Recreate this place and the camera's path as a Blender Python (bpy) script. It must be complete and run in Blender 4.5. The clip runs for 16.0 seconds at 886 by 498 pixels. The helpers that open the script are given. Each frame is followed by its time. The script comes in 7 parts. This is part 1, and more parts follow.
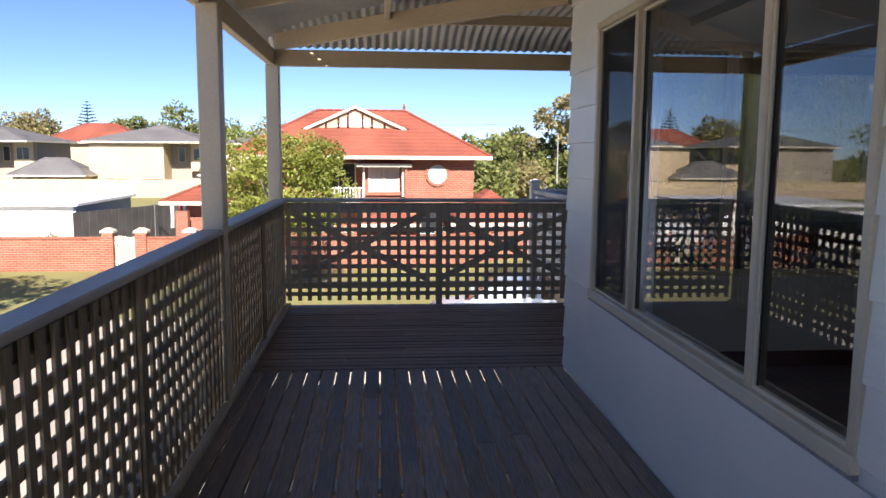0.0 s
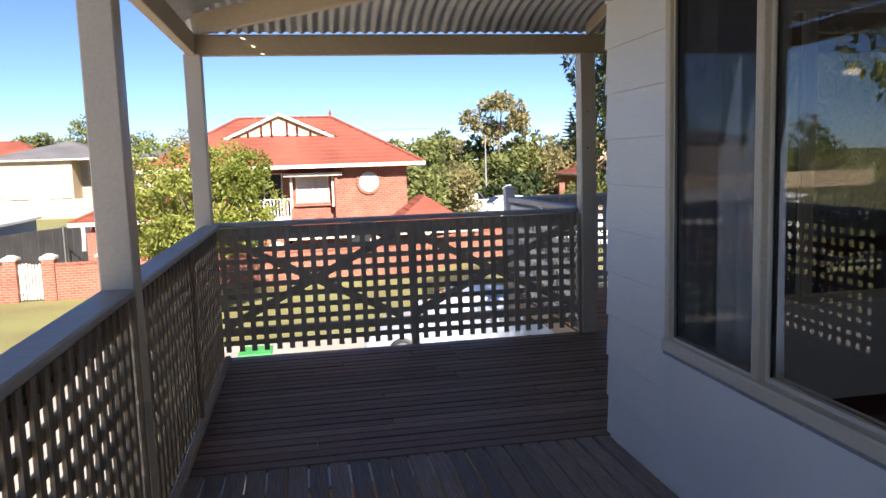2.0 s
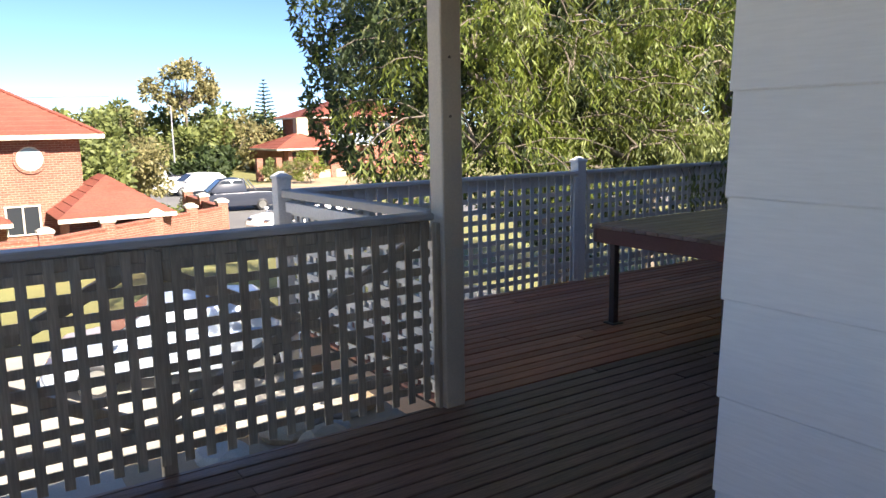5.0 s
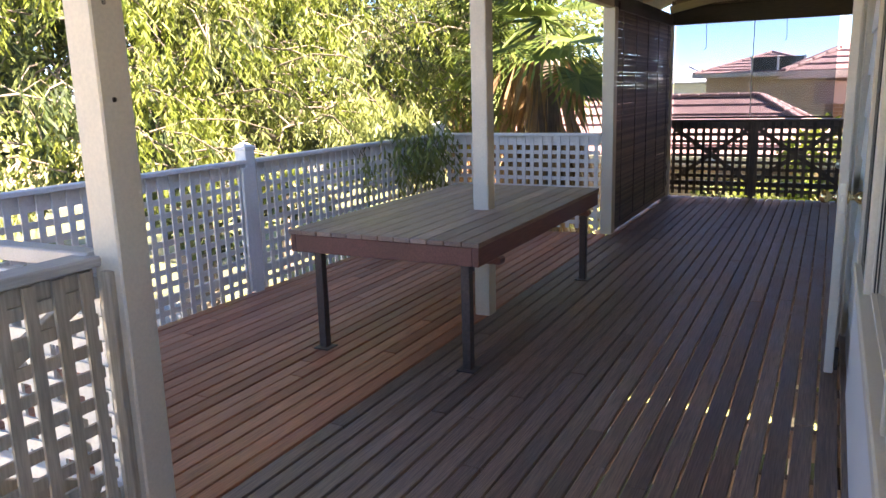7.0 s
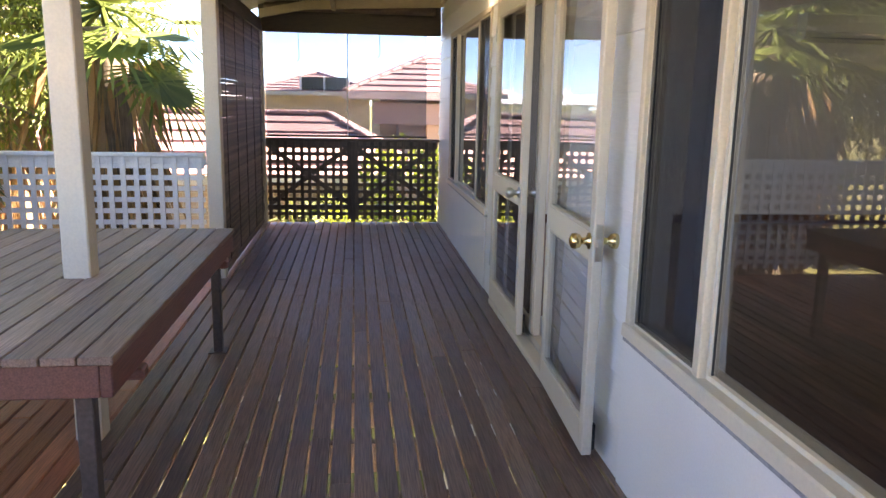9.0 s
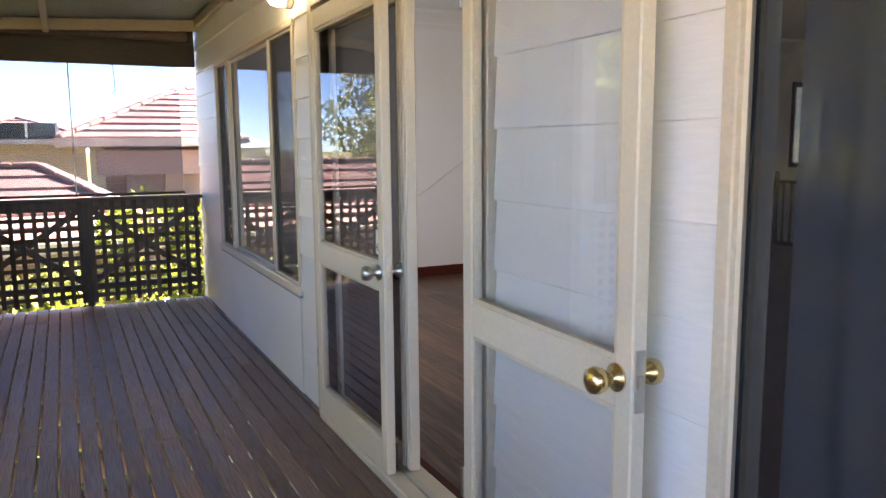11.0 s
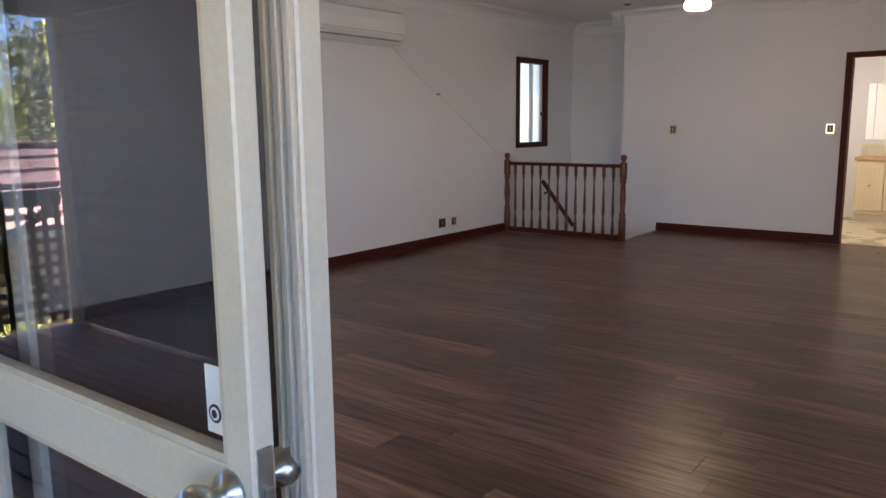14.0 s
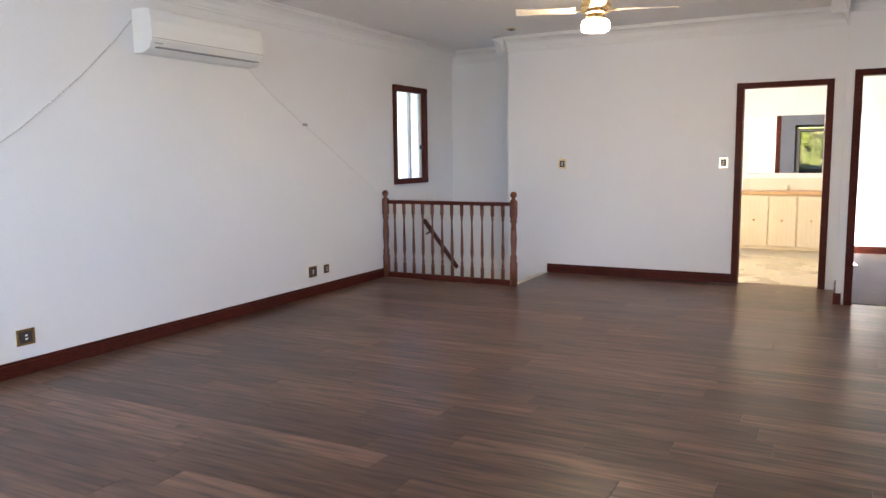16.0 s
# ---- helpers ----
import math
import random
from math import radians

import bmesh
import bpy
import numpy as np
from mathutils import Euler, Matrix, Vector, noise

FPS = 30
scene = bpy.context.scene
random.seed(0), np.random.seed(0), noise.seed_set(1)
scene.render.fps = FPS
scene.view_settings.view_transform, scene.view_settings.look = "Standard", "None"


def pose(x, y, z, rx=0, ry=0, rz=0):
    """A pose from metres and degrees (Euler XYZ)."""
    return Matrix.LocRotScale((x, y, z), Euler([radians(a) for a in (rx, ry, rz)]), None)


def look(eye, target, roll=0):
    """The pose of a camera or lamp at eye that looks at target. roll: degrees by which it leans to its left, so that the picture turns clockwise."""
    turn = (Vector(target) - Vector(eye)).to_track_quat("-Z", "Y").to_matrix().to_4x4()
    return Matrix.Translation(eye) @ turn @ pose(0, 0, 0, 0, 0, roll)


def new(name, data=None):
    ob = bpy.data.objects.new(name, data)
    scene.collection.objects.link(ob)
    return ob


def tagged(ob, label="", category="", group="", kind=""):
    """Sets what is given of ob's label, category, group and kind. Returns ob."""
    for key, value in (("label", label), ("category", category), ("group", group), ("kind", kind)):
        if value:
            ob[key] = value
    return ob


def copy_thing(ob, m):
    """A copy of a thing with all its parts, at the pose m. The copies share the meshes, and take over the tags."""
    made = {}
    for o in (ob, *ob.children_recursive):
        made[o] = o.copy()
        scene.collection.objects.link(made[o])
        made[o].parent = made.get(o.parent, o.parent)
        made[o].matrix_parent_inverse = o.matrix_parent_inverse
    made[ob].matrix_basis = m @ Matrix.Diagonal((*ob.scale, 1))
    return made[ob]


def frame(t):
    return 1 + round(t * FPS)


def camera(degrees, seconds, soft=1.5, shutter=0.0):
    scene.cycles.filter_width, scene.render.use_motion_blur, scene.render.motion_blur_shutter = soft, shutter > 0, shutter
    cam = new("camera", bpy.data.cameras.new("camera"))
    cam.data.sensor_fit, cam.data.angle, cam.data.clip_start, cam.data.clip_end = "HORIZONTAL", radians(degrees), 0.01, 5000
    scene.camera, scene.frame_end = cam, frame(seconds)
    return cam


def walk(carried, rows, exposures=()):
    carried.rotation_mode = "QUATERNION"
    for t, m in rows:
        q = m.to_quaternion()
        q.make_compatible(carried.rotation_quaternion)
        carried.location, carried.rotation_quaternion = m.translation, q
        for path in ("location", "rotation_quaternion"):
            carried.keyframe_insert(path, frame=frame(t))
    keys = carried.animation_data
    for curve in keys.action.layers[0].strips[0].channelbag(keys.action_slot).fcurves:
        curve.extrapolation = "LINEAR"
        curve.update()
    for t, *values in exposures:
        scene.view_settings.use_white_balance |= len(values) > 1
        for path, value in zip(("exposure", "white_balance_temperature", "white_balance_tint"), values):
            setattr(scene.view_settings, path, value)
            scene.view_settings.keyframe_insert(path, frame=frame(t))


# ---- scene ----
cam = camera(61.0, 16.0)
PATH = [
    (0, (0.096, 0.262, 1.372), (0.261, 2.239, 1.123), 0.4),
    (0.5, (-0.018, 0.456, 1.376), (0.329, 2.411, 1.142), -1.1),
    (1, (-0.013, 0.794, 1.365), (0.382, 2.741, 1.133), -1.6),
    (1.5, (-0.09, 1.197, 1.367), (0.252, 3.154, 1.134), -1.7),
    (2, (-0.143, 1.599, 1.383), (0.213, 3.553, 1.144), -1.8),
    (2.5, (-0.127, 2.012, 1.4), (0.278, 3.956, 1.164), -1.5),
    (3, (-0.161, 2.428, 1.402), (0.331, 4.353, 1.171), -1.0),
    (3.2, (-0.144, 2.61, 1.405), (0.399, 4.52, 1.169), -0.9),
    (5.5, (0.006, 4.412, 1.386), (1.313, 5.876, 1.001), -0.9),
    (6, (0.090, 4.686, 1.418), (1.603, 5.917, 0.973), -0.6),
    (6.5, (0.286, 4.930, 1.407), (1.909, 6.017, 0.980), -1.2),
    (7, (0.443, 5.19, 1.432), (2.18, 6.089, 1.018), -1.6),
    (7.5, (0.699, 5.464, 1.418), (2.542, 6.129, 1.018), -0.9),
    (8, (1.036, 5.653, 1.41), (2.952, 6.069, 1.015), -0.0),
    (8.5, (1.332, 5.896, 1.409), (3.29, 6.016, 1.017), 1.0),
    (9, (1.662, 6.027, 1.393), (3.611, 5.795, 1.013), 1.1),
    (9.5, (2.058, 6.125, 1.415), (3.969, 5.652, 1.066), 0.7),
    (10, (2.444, 6.19, 1.421), (4.291, 5.48, 1.125), -0.2),
    (10.2, (2.575, 6.203, 1.405), (4.395, 5.422, 1.129), -0.3),
    (12.3, (4.108, 6.125, 1.383), (5.815, 5.124, 1.090), -0.1),
    (12.5, (4.260, 6.091, 1.366), (5.933, 5.036, 1.070), -0.1),
    (13, (4.589, 5.937, 1.354), (6.124, 4.697, 1.028), -0.7),
    (13.5, (4.851, 5.783, 1.375), (6.261, 4.405, 1.036), -0.6),
    (14, (5.114, 5.670, 1.389), (6.313, 4.103, 1.063), -0.6),
    (14.5, (5.295, 5.483, 1.336), (6.305, 3.788, 1.012), -2.0),
    (15, (5.484, 5.230, 1.346), (6.409, 3.488, 1.015), -2.6),
    (15.5, (5.602, 4.966, 1.385), (6.355, 3.138, 1.085), -1.0),
    (16, (5.731, 4.801, 1.402), (6.657, 3.045, 1.158), -0.7),
]
EXPOSURES = [(0.0, 1.65, 6600, 18), (3.0, 1.88, 6600, 17), (5.5, 2.4, 6700, 14), (6.0, 3.1, 7100, 18), (7.0, 3.8, 7500, 20), (8.0, 4.2, 7700, 22), (9.5, 4.5, 8500, 21),
             (10.2, 4.55, 8500, 21), (12.5, 4.65, 7700, 22), (13.0, 4.6, 7600, 23), (13.5, 4.6, 7400, 22), (14.0, 4.8, 7000, 20), (14.5, 5.15, 6900, 19), (15.0, 5.4, 6800, 18), (16.0, 5.8, 6700, 15)]
walk(cam, [(t, look(eye, target, roll)) for t, eye, target, roll in PATH],
     exposures=EXPOSURES)

# ---------- world, sun, exposure ----------
SUN_AZ, SUN_EL = 171.0, 37.0          # degrees clockwise from +y, and above the horizon
world = bpy.data.worlds.new("world")
scene.world = world
world.use_nodes = True
wn = world.node_tree
sky = wn.nodes.new("ShaderNodeTexSky")
sky.sky_type = "NISHITA"
sky.sun_disc = False
sky.sun_elevation, sky.sun_rotation = radians(SUN_EL), radians(SUN_AZ)
sky.air_density, sky.dust_density, sky.ozone_density = 0.5, 0.0, 6.0
wn.nodes["Background"].inputs["Strength"].default_value = 0.06
wn.links.new(sky.outputs[0], wn.nodes["Background"].inputs["Color"])
sun = new("sun", bpy.data.lights.new("sun", "SUN"))
sun.data.energy, sun.data.angle, sun.data.color = 4.4, radians(0.53), (1.0, 0.93, 0.82)
_a, _e = radians(SUN_AZ), radians(SUN_EL)
sun.matrix_world = look((math.sin(_a) * math.cos(_e) * 50, math.cos(_a) * math.cos(_e) * 50, math.sin(_e) * 50), (0, 0, 0))


# ---------- materials ----------
def material(name, color, rough=0.6, metal=0.0, vary=0.12, grain=None, grain_amt=0.25, stain=0.2, stain_scale=1.5,
             bump=0.15, bump_scale=60.0, tone=None, random_amt=0.0, spec=0.5, coords="Object", island=False):
    """Colour with fine grain, wide stains, per-piece variation and a bump."""
    m = bpy.data.materials.new(name)
    m.use_nodes = True
    nt = m.node_tree
    b = nt.nodes["Principled BSDF"]
    b.inputs["Roughness"].default_value = rough
    b.inputs["Metallic"].default_value = metal
    b.inputs["Specular IOR Level"].default_value = spec
    tc = nt.nodes.new("ShaderNodeTexCoord")
    mp = nt.nodes.new("ShaderNodeMapping")
    mp.inputs["Scale"].default_value = grain or (1, 1, 1)
    nt.links.new(tc.outputs[coords], mp.inputs["Vector"])
    if random_amt:
        oi = nt.nodes.new("ShaderNodeNewGeometry" if island else "ShaderNodeObjectInfo")
        rnd = oi.outputs["Random Per Island"] if island else oi.outputs["Random"]
        mul = nt.nodes.new("ShaderNodeMath")
        mul.operation = "MULTIPLY"
        mul.inputs[1].default_value = 37.0
        nt.links.new(rnd, mul.inputs[0])
        cx = nt.nodes.new("ShaderNodeCombineXYZ")
        nt.links.new(mul.outputs[0], cx.inputs[0])
        nt.links.new(mul.outputs[0], cx.inputs[2])
        nt.links.new(cx.outputs[0], mp.inputs["Location"])
    fine = nt.nodes.new("ShaderNodeTexNoise")
    fine.inputs["Scale"].default_value = bump_scale if not grain else 6.0
    fine.inputs["Detail"].default_value = 5
    nt.links.new(mp.outputs[0], fine.inputs["Vector"])
    wide = nt.nodes.new("ShaderNodeTexNoise")
    wide.inputs["Scale"].default_value = stain_scale
    wide.inputs["Detail"].default_value = 4
    nt.links.new(tc.outputs[coords], wide.inputs["Vector"])

    def ramp(src, lo, hi, a=0.3, c=0.7):
        r = nt.nodes.new("ShaderNodeMapRange")
        r.inputs["From Min"].default_value, r.inputs["From Max"].default_value = a, c
        r.inputs["To Min"].default_value, r.inputs["To Max"].default_value = lo, hi
        nt.links.new(src, r.inputs["Value"])
        return r.outputs[0]

    def times(p, q):
        n = nt.nodes.new("ShaderNodeMath")
        n.operation = "MULTIPLY"
        nt.links.new(p, n.inputs[0])
        nt.links.new(q, n.inputs[1])
        return n.outputs[0]

    v = times(ramp(fine.outputs["Fac"], 1 - grain_amt, 1 + grain_amt), ramp(wide.outputs["Fac"], 1 - stain, 1 + stain * 0.6))
    if random_amt:
        v = times(v, ramp(rnd, 1 - random_amt, 1 + random_amt, 0, 1))
    col = nt.nodes.new("ShaderNodeMix")
    col.data_type = "RGBA"
    col.inputs["A"].default_value = (*color, 1)
    col.inputs["B"].default_value = (*(tone or color), 1)
    src = rnd if (random_amt and tone) else wide.outputs["Fac"]
    nt.links.new(ramp(src, 0, 1) if not (random_amt and tone) else src, col.inputs["Factor"])
    hsv = nt.nodes.new("ShaderNodeHueSaturation")
    nt.links.new(col.outputs["Result"], hsv.inputs["Color"])
    nt.links.new(v, hsv.inputs["Value"])
    nt.links.new(hsv.outputs[0], b.inputs["Base Color"])
    if bump:
        bp = nt.nodes.new("ShaderNodeBump")
        bp.inputs["Strength"].default_value = bump
        bp.inputs["Distance"].default_value = 0.004
        nt.links.new(fine.outputs["Fac"], bp.inputs["Height"])
        nt.links.new(bp.outputs[0], b.inputs["Normal"])
        nt.links.new(ramp(wide.outputs["Fac"], max(0.02, rough - vary), min(1, rough + vary)), b.inputs["Roughness"])
    return m


def glass_material(name, tint=(1, 1, 1), rough=0.0):
    m = bpy.data.materials.new(name)
    m.use_nodes = True
    b = m.node_tree.nodes["Principled BSDF"]
    b.inputs["Base Color"].default_value = (*tint, 1)
    b.inputs["Transmission Weight"].default_value = 1.0
    b.inputs["Roughness"].default_value = rough
    b.inputs["IOR"].default_value = 1.5
    return m


def emitter(name, color, strength):
    m = bpy.data.materials.new(name)
    m.use_nodes = True
    b = m.node_tree.nodes["Principled BSDF"]
    b.inputs["Base Color"].default_value = (*color, 1)
    b.inputs["Emission Color"].default_value = (*color, 1)
    b.inputs["Emission Strength"].default_value = strength
    return m


def veil(name, color, clear, rough=0.9, tint=(1, 1, 1)):
    """A cloth or mesh that lets part of the light through."""
    m = bpy.data.materials.new(name)
    m.use_nodes = True
    nt = m.node_tree
    b = nt.nodes["Principled BSDF"]
    b.inputs["Base Color"].default_value = (*color, 1)
    b.inputs["Roughness"].default_value = rough
    t = nt.nodes.new("ShaderNodeBsdfTransparent")
    t.inputs["Color"].default_value = (*tint, 1)
    mx = nt.nodes.new("ShaderNodeMixShader")
    mx.inputs[0].default_value = 1 - clear
    nt.links.new(t.outputs[0], mx.inputs[1])
    nt.links.new(b.outputs[0], mx.inputs[2])
    nt.links.new(mx.outputs[0], nt.nodes["Material Output"].inputs["Surface"])
    return m


def leaf_material(name, color, tone, rnd=0.35):
    m = material(name, color, 0.6, tone=tone, random_amt=rnd, island=True, bump=0.0, grain_amt=0.1, stain=0.3, stain_scale=0.6)
    nt = m.node_tree
    b = nt.nodes["Principled BSDF"]
    tr = nt.nodes.new("ShaderNodeBsdfTranslucent")
    src = b.inputs["Base Color"].links[0].from_socket
    nt.links.new(src, tr.inputs["Color"])
    mx = nt.nodes.new("ShaderNodeMixShader")
    mx.inputs[0].default_value = 0.35
    nt.links.new(b.outputs[0], mx.inputs[1])
    nt.links.new(tr.outputs[0], mx.inputs[2])
    nt.links.new(mx.outputs[0], nt.nodes["Material Output"].inputs["Surface"])
    return m


M_DECK = material("deck_timber", (0.175, 0.112, 0.085), 0.45, grain=(1.2, 30, 30), grain_amt=0.4, stain=0.3, stain_scale=2.0, tone=(0.215, 0.145, 0.11), random_amt=0.17, bump=0.5)
M_DECK_GREY = material("deck_timber_worn", (0.175, 0.142, 0.122), 0.47, grain=(30, 1.2, 30), grain_amt=0.4, stain=0.35, stain_scale=2.0, tone=(0.22, 0.18, 0.155), random_amt=0.24, bump=0.5)
M_DECK_RED = material("deck_timber_red", (0.40, 0.135, 0.072), 0.4, grain=(1.2, 30, 30), grain_amt=0.3, stain=0.25, stain_scale=1.5, tone=(0.47, 0.20, 0.115), random_amt=0.22, bump=0.4)
M_TABLE = material("table_timber", (0.27, 0.168, 0.12), 0.48, grain=(1.2, 30, 30), grain_amt=0.35, stain=0.3, stain_scale=2.5, tone=(0.34, 0.225, 0.165), random_amt=0.2, bump=0.4)
M_TABLE_EDGE = material("table_edge_timber", (0.17, 0.065, 0.05), 0.45, grain=(1.5, 30, 30), grain_amt=0.35, stain=0.3, bump=0.3)
M_STEEL = material("dark_steel", (0.08, 0.062, 0.058), 0.45, metal=0.3, stain=0.3, bump=0.1)
M_CREAM = material("cream_paint", (0.60, 0.52, 0.40), 0.5, grain_amt=0.06, stain=0.12, bump=0.12, bump_scale=90)
M_CREAM_LT = material("light_cream_paint", (0.68, 0.61, 0.49), 0.42, grain_amt=0.04, stain=0.08, bump=0.06, bump_scale=90)
M_CAP = material("rail_cap_paint", (0.42, 0.40, 0.37), 0.5, grain=(2, 30, 30), grain_amt=0.12, stain=0.25, bump=0.2)
M_LATTICE = material("lattice_timber", (0.34, 0.26, 0.17), 0.6, grain=(20, 20, 1.5), grain_amt=0.3, stain=0.35, tone=(0.24, 0.19, 0.13), random_amt=0.25, bump=0.3)
M_LATTICE_GREY = material("lattice_faded_paint", (0.46, 0.385, 0.285), 0.6, grain=(20, 20, 1.5), grain_amt=0.2, stain=0.3, tone=(0.38, 0.32, 0.24), random_amt=0.2, bump=0.2)
M_LATTICE_DARK = material("lattice_brown_stain", (0.10, 0.065, 0.045), 0.55, grain=(20, 20, 1.5), grain_amt=0.3, stain=0.3, random_amt=0.25, tone=(0.14, 0.095, 0.07), bump=0.2)
M_LATTICE_WHITE = material("lattice_white_paint", (0.70, 0.69, 0.65), 0.5, grain_amt=0.08, stain=0.15, random_amt=0.06, tone=(0.66, 0.64, 0.6), bump=0.1)
M_BOARD = material("white_weatherboard", (0.82, 0.81, 0.78), 0.45, grain=(2, 2, 22), grain_amt=0.035, stain=0.06, random_amt=0.03, tone=(0.80, 0.79, 0.76), bump=0.22)
M_SHEET = material("white_fibre_sheet", (0.82, 0.81, 0.79), 0.5, grain_amt=0.03, stain=0.07, stain_scale=1.2, bump=0.08, bump_scale=120)
M_PLASTER = material("white_wall_paint", (0.76, 0.755, 0.76), 0.6, grain_amt=0.025, stain=0.04, stain_scale=0.5, bump=0.08, bump_scale=140)
M_CEIL = material("ceiling_paint", (0.74, 0.735, 0.73), 0.7, grain_amt=0.02, stain=0.03, stain_scale=0.4, bump=0.04)
M_MAHOG = material("mahogany_trim", (0.07, 0.014, 0.009), 0.5, spec=0.15, grain=(4, 4, 12), grain_amt=0.3, stain=0.2, bump=0.15)
M_MAHOG2 = material("mahogany_turned", (0.13, 0.04, 0.022), 0.32, grain=(12, 12, 3), grain_amt=0.3, stain=0.2, bump=0.1)
M_VINYL = material("vinyl_plank", (0.082, 0.039, 0.026), 0.34, spec=0.35, vary=0.03, grain=(0.45, 6, 6), grain_amt=0.75, stain=0.25, stain_scale=1.2, tone=(0.135, 0.072, 0.048), random_amt=0.16, bump=0.05)
M_VINYL_FAR = material("vinyl_plank_joined", (0.082, 0.039, 0.026), 0.34, spec=0.35, vary=0.03, grain=(0.45, 6, 6), grain_amt=0.75, stain=0.25, stain_scale=1.2, tone=(0.135, 0.072, 0.048), random_amt=0.16, bump=0.05, island=True)
M_IRON = material("corrugated_iron", (0.48, 0.48, 0.46), 0.5, metal=0.4, grain_amt=0.12, stain=0.35, stain_scale=0.8, bump=0.05)
M_BEAM = material("beam_paint", (0.50, 0.40, 0.27), 0.5, grain=(3, 3, 20), grain_amt=0.08, stain=0.12, bump=0.1)
M_DARKBEAM = material("dark_beam", (0.05, 0.032, 0.025), 0.5, grain=(20, 2, 20), grain_amt=0.3, stain=0.2, bump=0.2)
M_REED = material("reed_slat", (0.12, 0.075, 0.052), 0.6, grain_amt=0.3, stain=0.4, random_amt=0.35, tone=(0.16, 0.11, 0.08), bump=0.2)
M_GLASS = glass_material("grey_tinted_glass", (0.45, 0.47, 0.49))
M_GLASS_CLEAR = glass_material("clear_door_glass")
M_BRASS = material("polished_brass", (0.78, 0.60, 0.30), 0.2, metal=1.0, grain_amt=0.05, stain=0.1, bump=0.0)
M_CHROME = material("dull_chrome", (0.62, 0.62, 0.58), 0.28, metal=1.0, grain_amt=0.05, stain=0.15, bump=0.0)
M_BLACK = material("black_rubber", (0.018, 0.018, 0.02), 0.6, bump=0.1)
M_WHITE = material("white_plastic", (0.80, 0.80, 0.78), 0.35, grain_amt=0.02, stain=0.03, bump=0.0)
M_PVC = material("grey_plastic", (0.30, 0.30, 0.31), 0.5, bump=0.0)
M_CURTAIN = veil("sheer_curtain", (0.52, 0.57, 0.66), 0.3)
M_MESH = veil("insect_screen", (0.014, 0.016, 0.02), 0.45)
M_SCREEN = veil("window_screen", (0.012, 0.013, 0.017), 0.66)
M_FROST = glass_material("frosted_stair_glass", (0.78, 0.88, 0.86), 0.35)
M_GAP = material("shadow_joint", (0.03, 0.025, 0.02), 0.8, bump=0.0)


# ---------- building helpers ----------
def thing(name, loc=(0, 0, 0), label="", category="", group="", kind=""):
    ob = new(name)
    ob.location = loc
    ob.empty_display_size = 0.1
    return tagged(ob, label, category, group, kind)


def hold(ob, parent):
    ob.parent = parent
    if parent.type == "EMPTY":
        ob.matrix_parent_inverse = Matrix.Translation(parent.location).inverted()
    return ob


def part(name, bm, mat, parent=None, label="", smooth=False):
    me = bpy.data.meshes.new(name)
    bm.to_mesh(me)
    bm.free()
    me.materials.append(mat)
    if smooth:
        me.polygons.foreach_set("use_smooth", [True] * len(me.polygons))
    ob = new(name, me)
    if parent:
        hold(ob, parent)
    return tagged(ob, label)


def structure(name, bm, mat, label="", category=""):
    return tagged(part(name, bm, mat), label, category, "", "structure")


def box(bm, x0, x1, y0, y1, z0, z1, bevel=0.0, m=None):
    r = bmesh.ops.create_cube(bm, size=1.0)
    vs = r["verts"]
    for v in vs:
        v.co = Vector(((x0 + x1) / 2 + v.co.x * (x1 - x0), (y0 + y1) / 2 + v.co.y * (y1 - y0), (z0 + z1) / 2 + v.co.z * (z1 - z0)))
    if bevel:
        es = list({e for v in vs for e in v.link_edges})
        r = bmesh.ops.bevel(bm, geom=es, offset=bevel, segments=1, affect="EDGES", profile=0.5)
        vs = list({v for f in r["faces"] for v in f.verts} | {v for v in vs if v.is_valid})
    if m is not None:
        bmesh.ops.transform(bm, matrix=m, verts=vs)
    return vs


def boxed(x0, x1, y0, y1, z0, z1, bevel=0.0, m=None):
    bm = bmesh.new()
    box(bm, x0, x1, y0, y1, z0, z1, bevel, m)
    return bm


def bar(bm, a, b, w, h, bevel=0.0):
    """A beam of width w and height h from a to b."""
    a, b = Vector(a), Vector(b)
    d = b - a
    q = d.to_track_quat("X", "Z")
    box(bm, -d.length / 2, d.length / 2, -w / 2, w / 2, -h / 2, h / 2, bevel, Matrix.Translation((a + b) / 2) @ q.to_matrix().to_4x4())


def barred(a, b, w, h, bevel=0.0):
    bm = bmesh.new()
    bar(bm, a, b, w, h, bevel)
    return bm


def lathe(profile, n=16, at=(0, 0, 0), axis="z"):
    """A turned body: profile is a list of (radius, height)."""
    bm = bmesh.new()
    rings = []
    for r, z in profile:
        ring = []
        for k in range(n):
            a = 2 * math.pi * k / n
            p = Vector((r * math.cos(a), r * math.sin(a), z))
            if axis == "y":
                p = Vector((p.x, p.z, p.y))
            if axis == "x":
                p = Vector((p.z, p.x, p.y))
            ring.append(bm.verts.new(p + Vector(at)))
        rings.append(ring)
    for a, b in zip(rings, rings[1:]):
        for k in range(n):
            bm.faces.new((a[k], a[(k + 1) % n], b[(k + 1) % n], b[k]))
    bm.faces.new(rings[0][::-1])
    bm.faces.new(rings[-1])
    bmesh.ops.recalc_face_normals(bm, faces=bm.faces)
    return bm


MESHES = {}


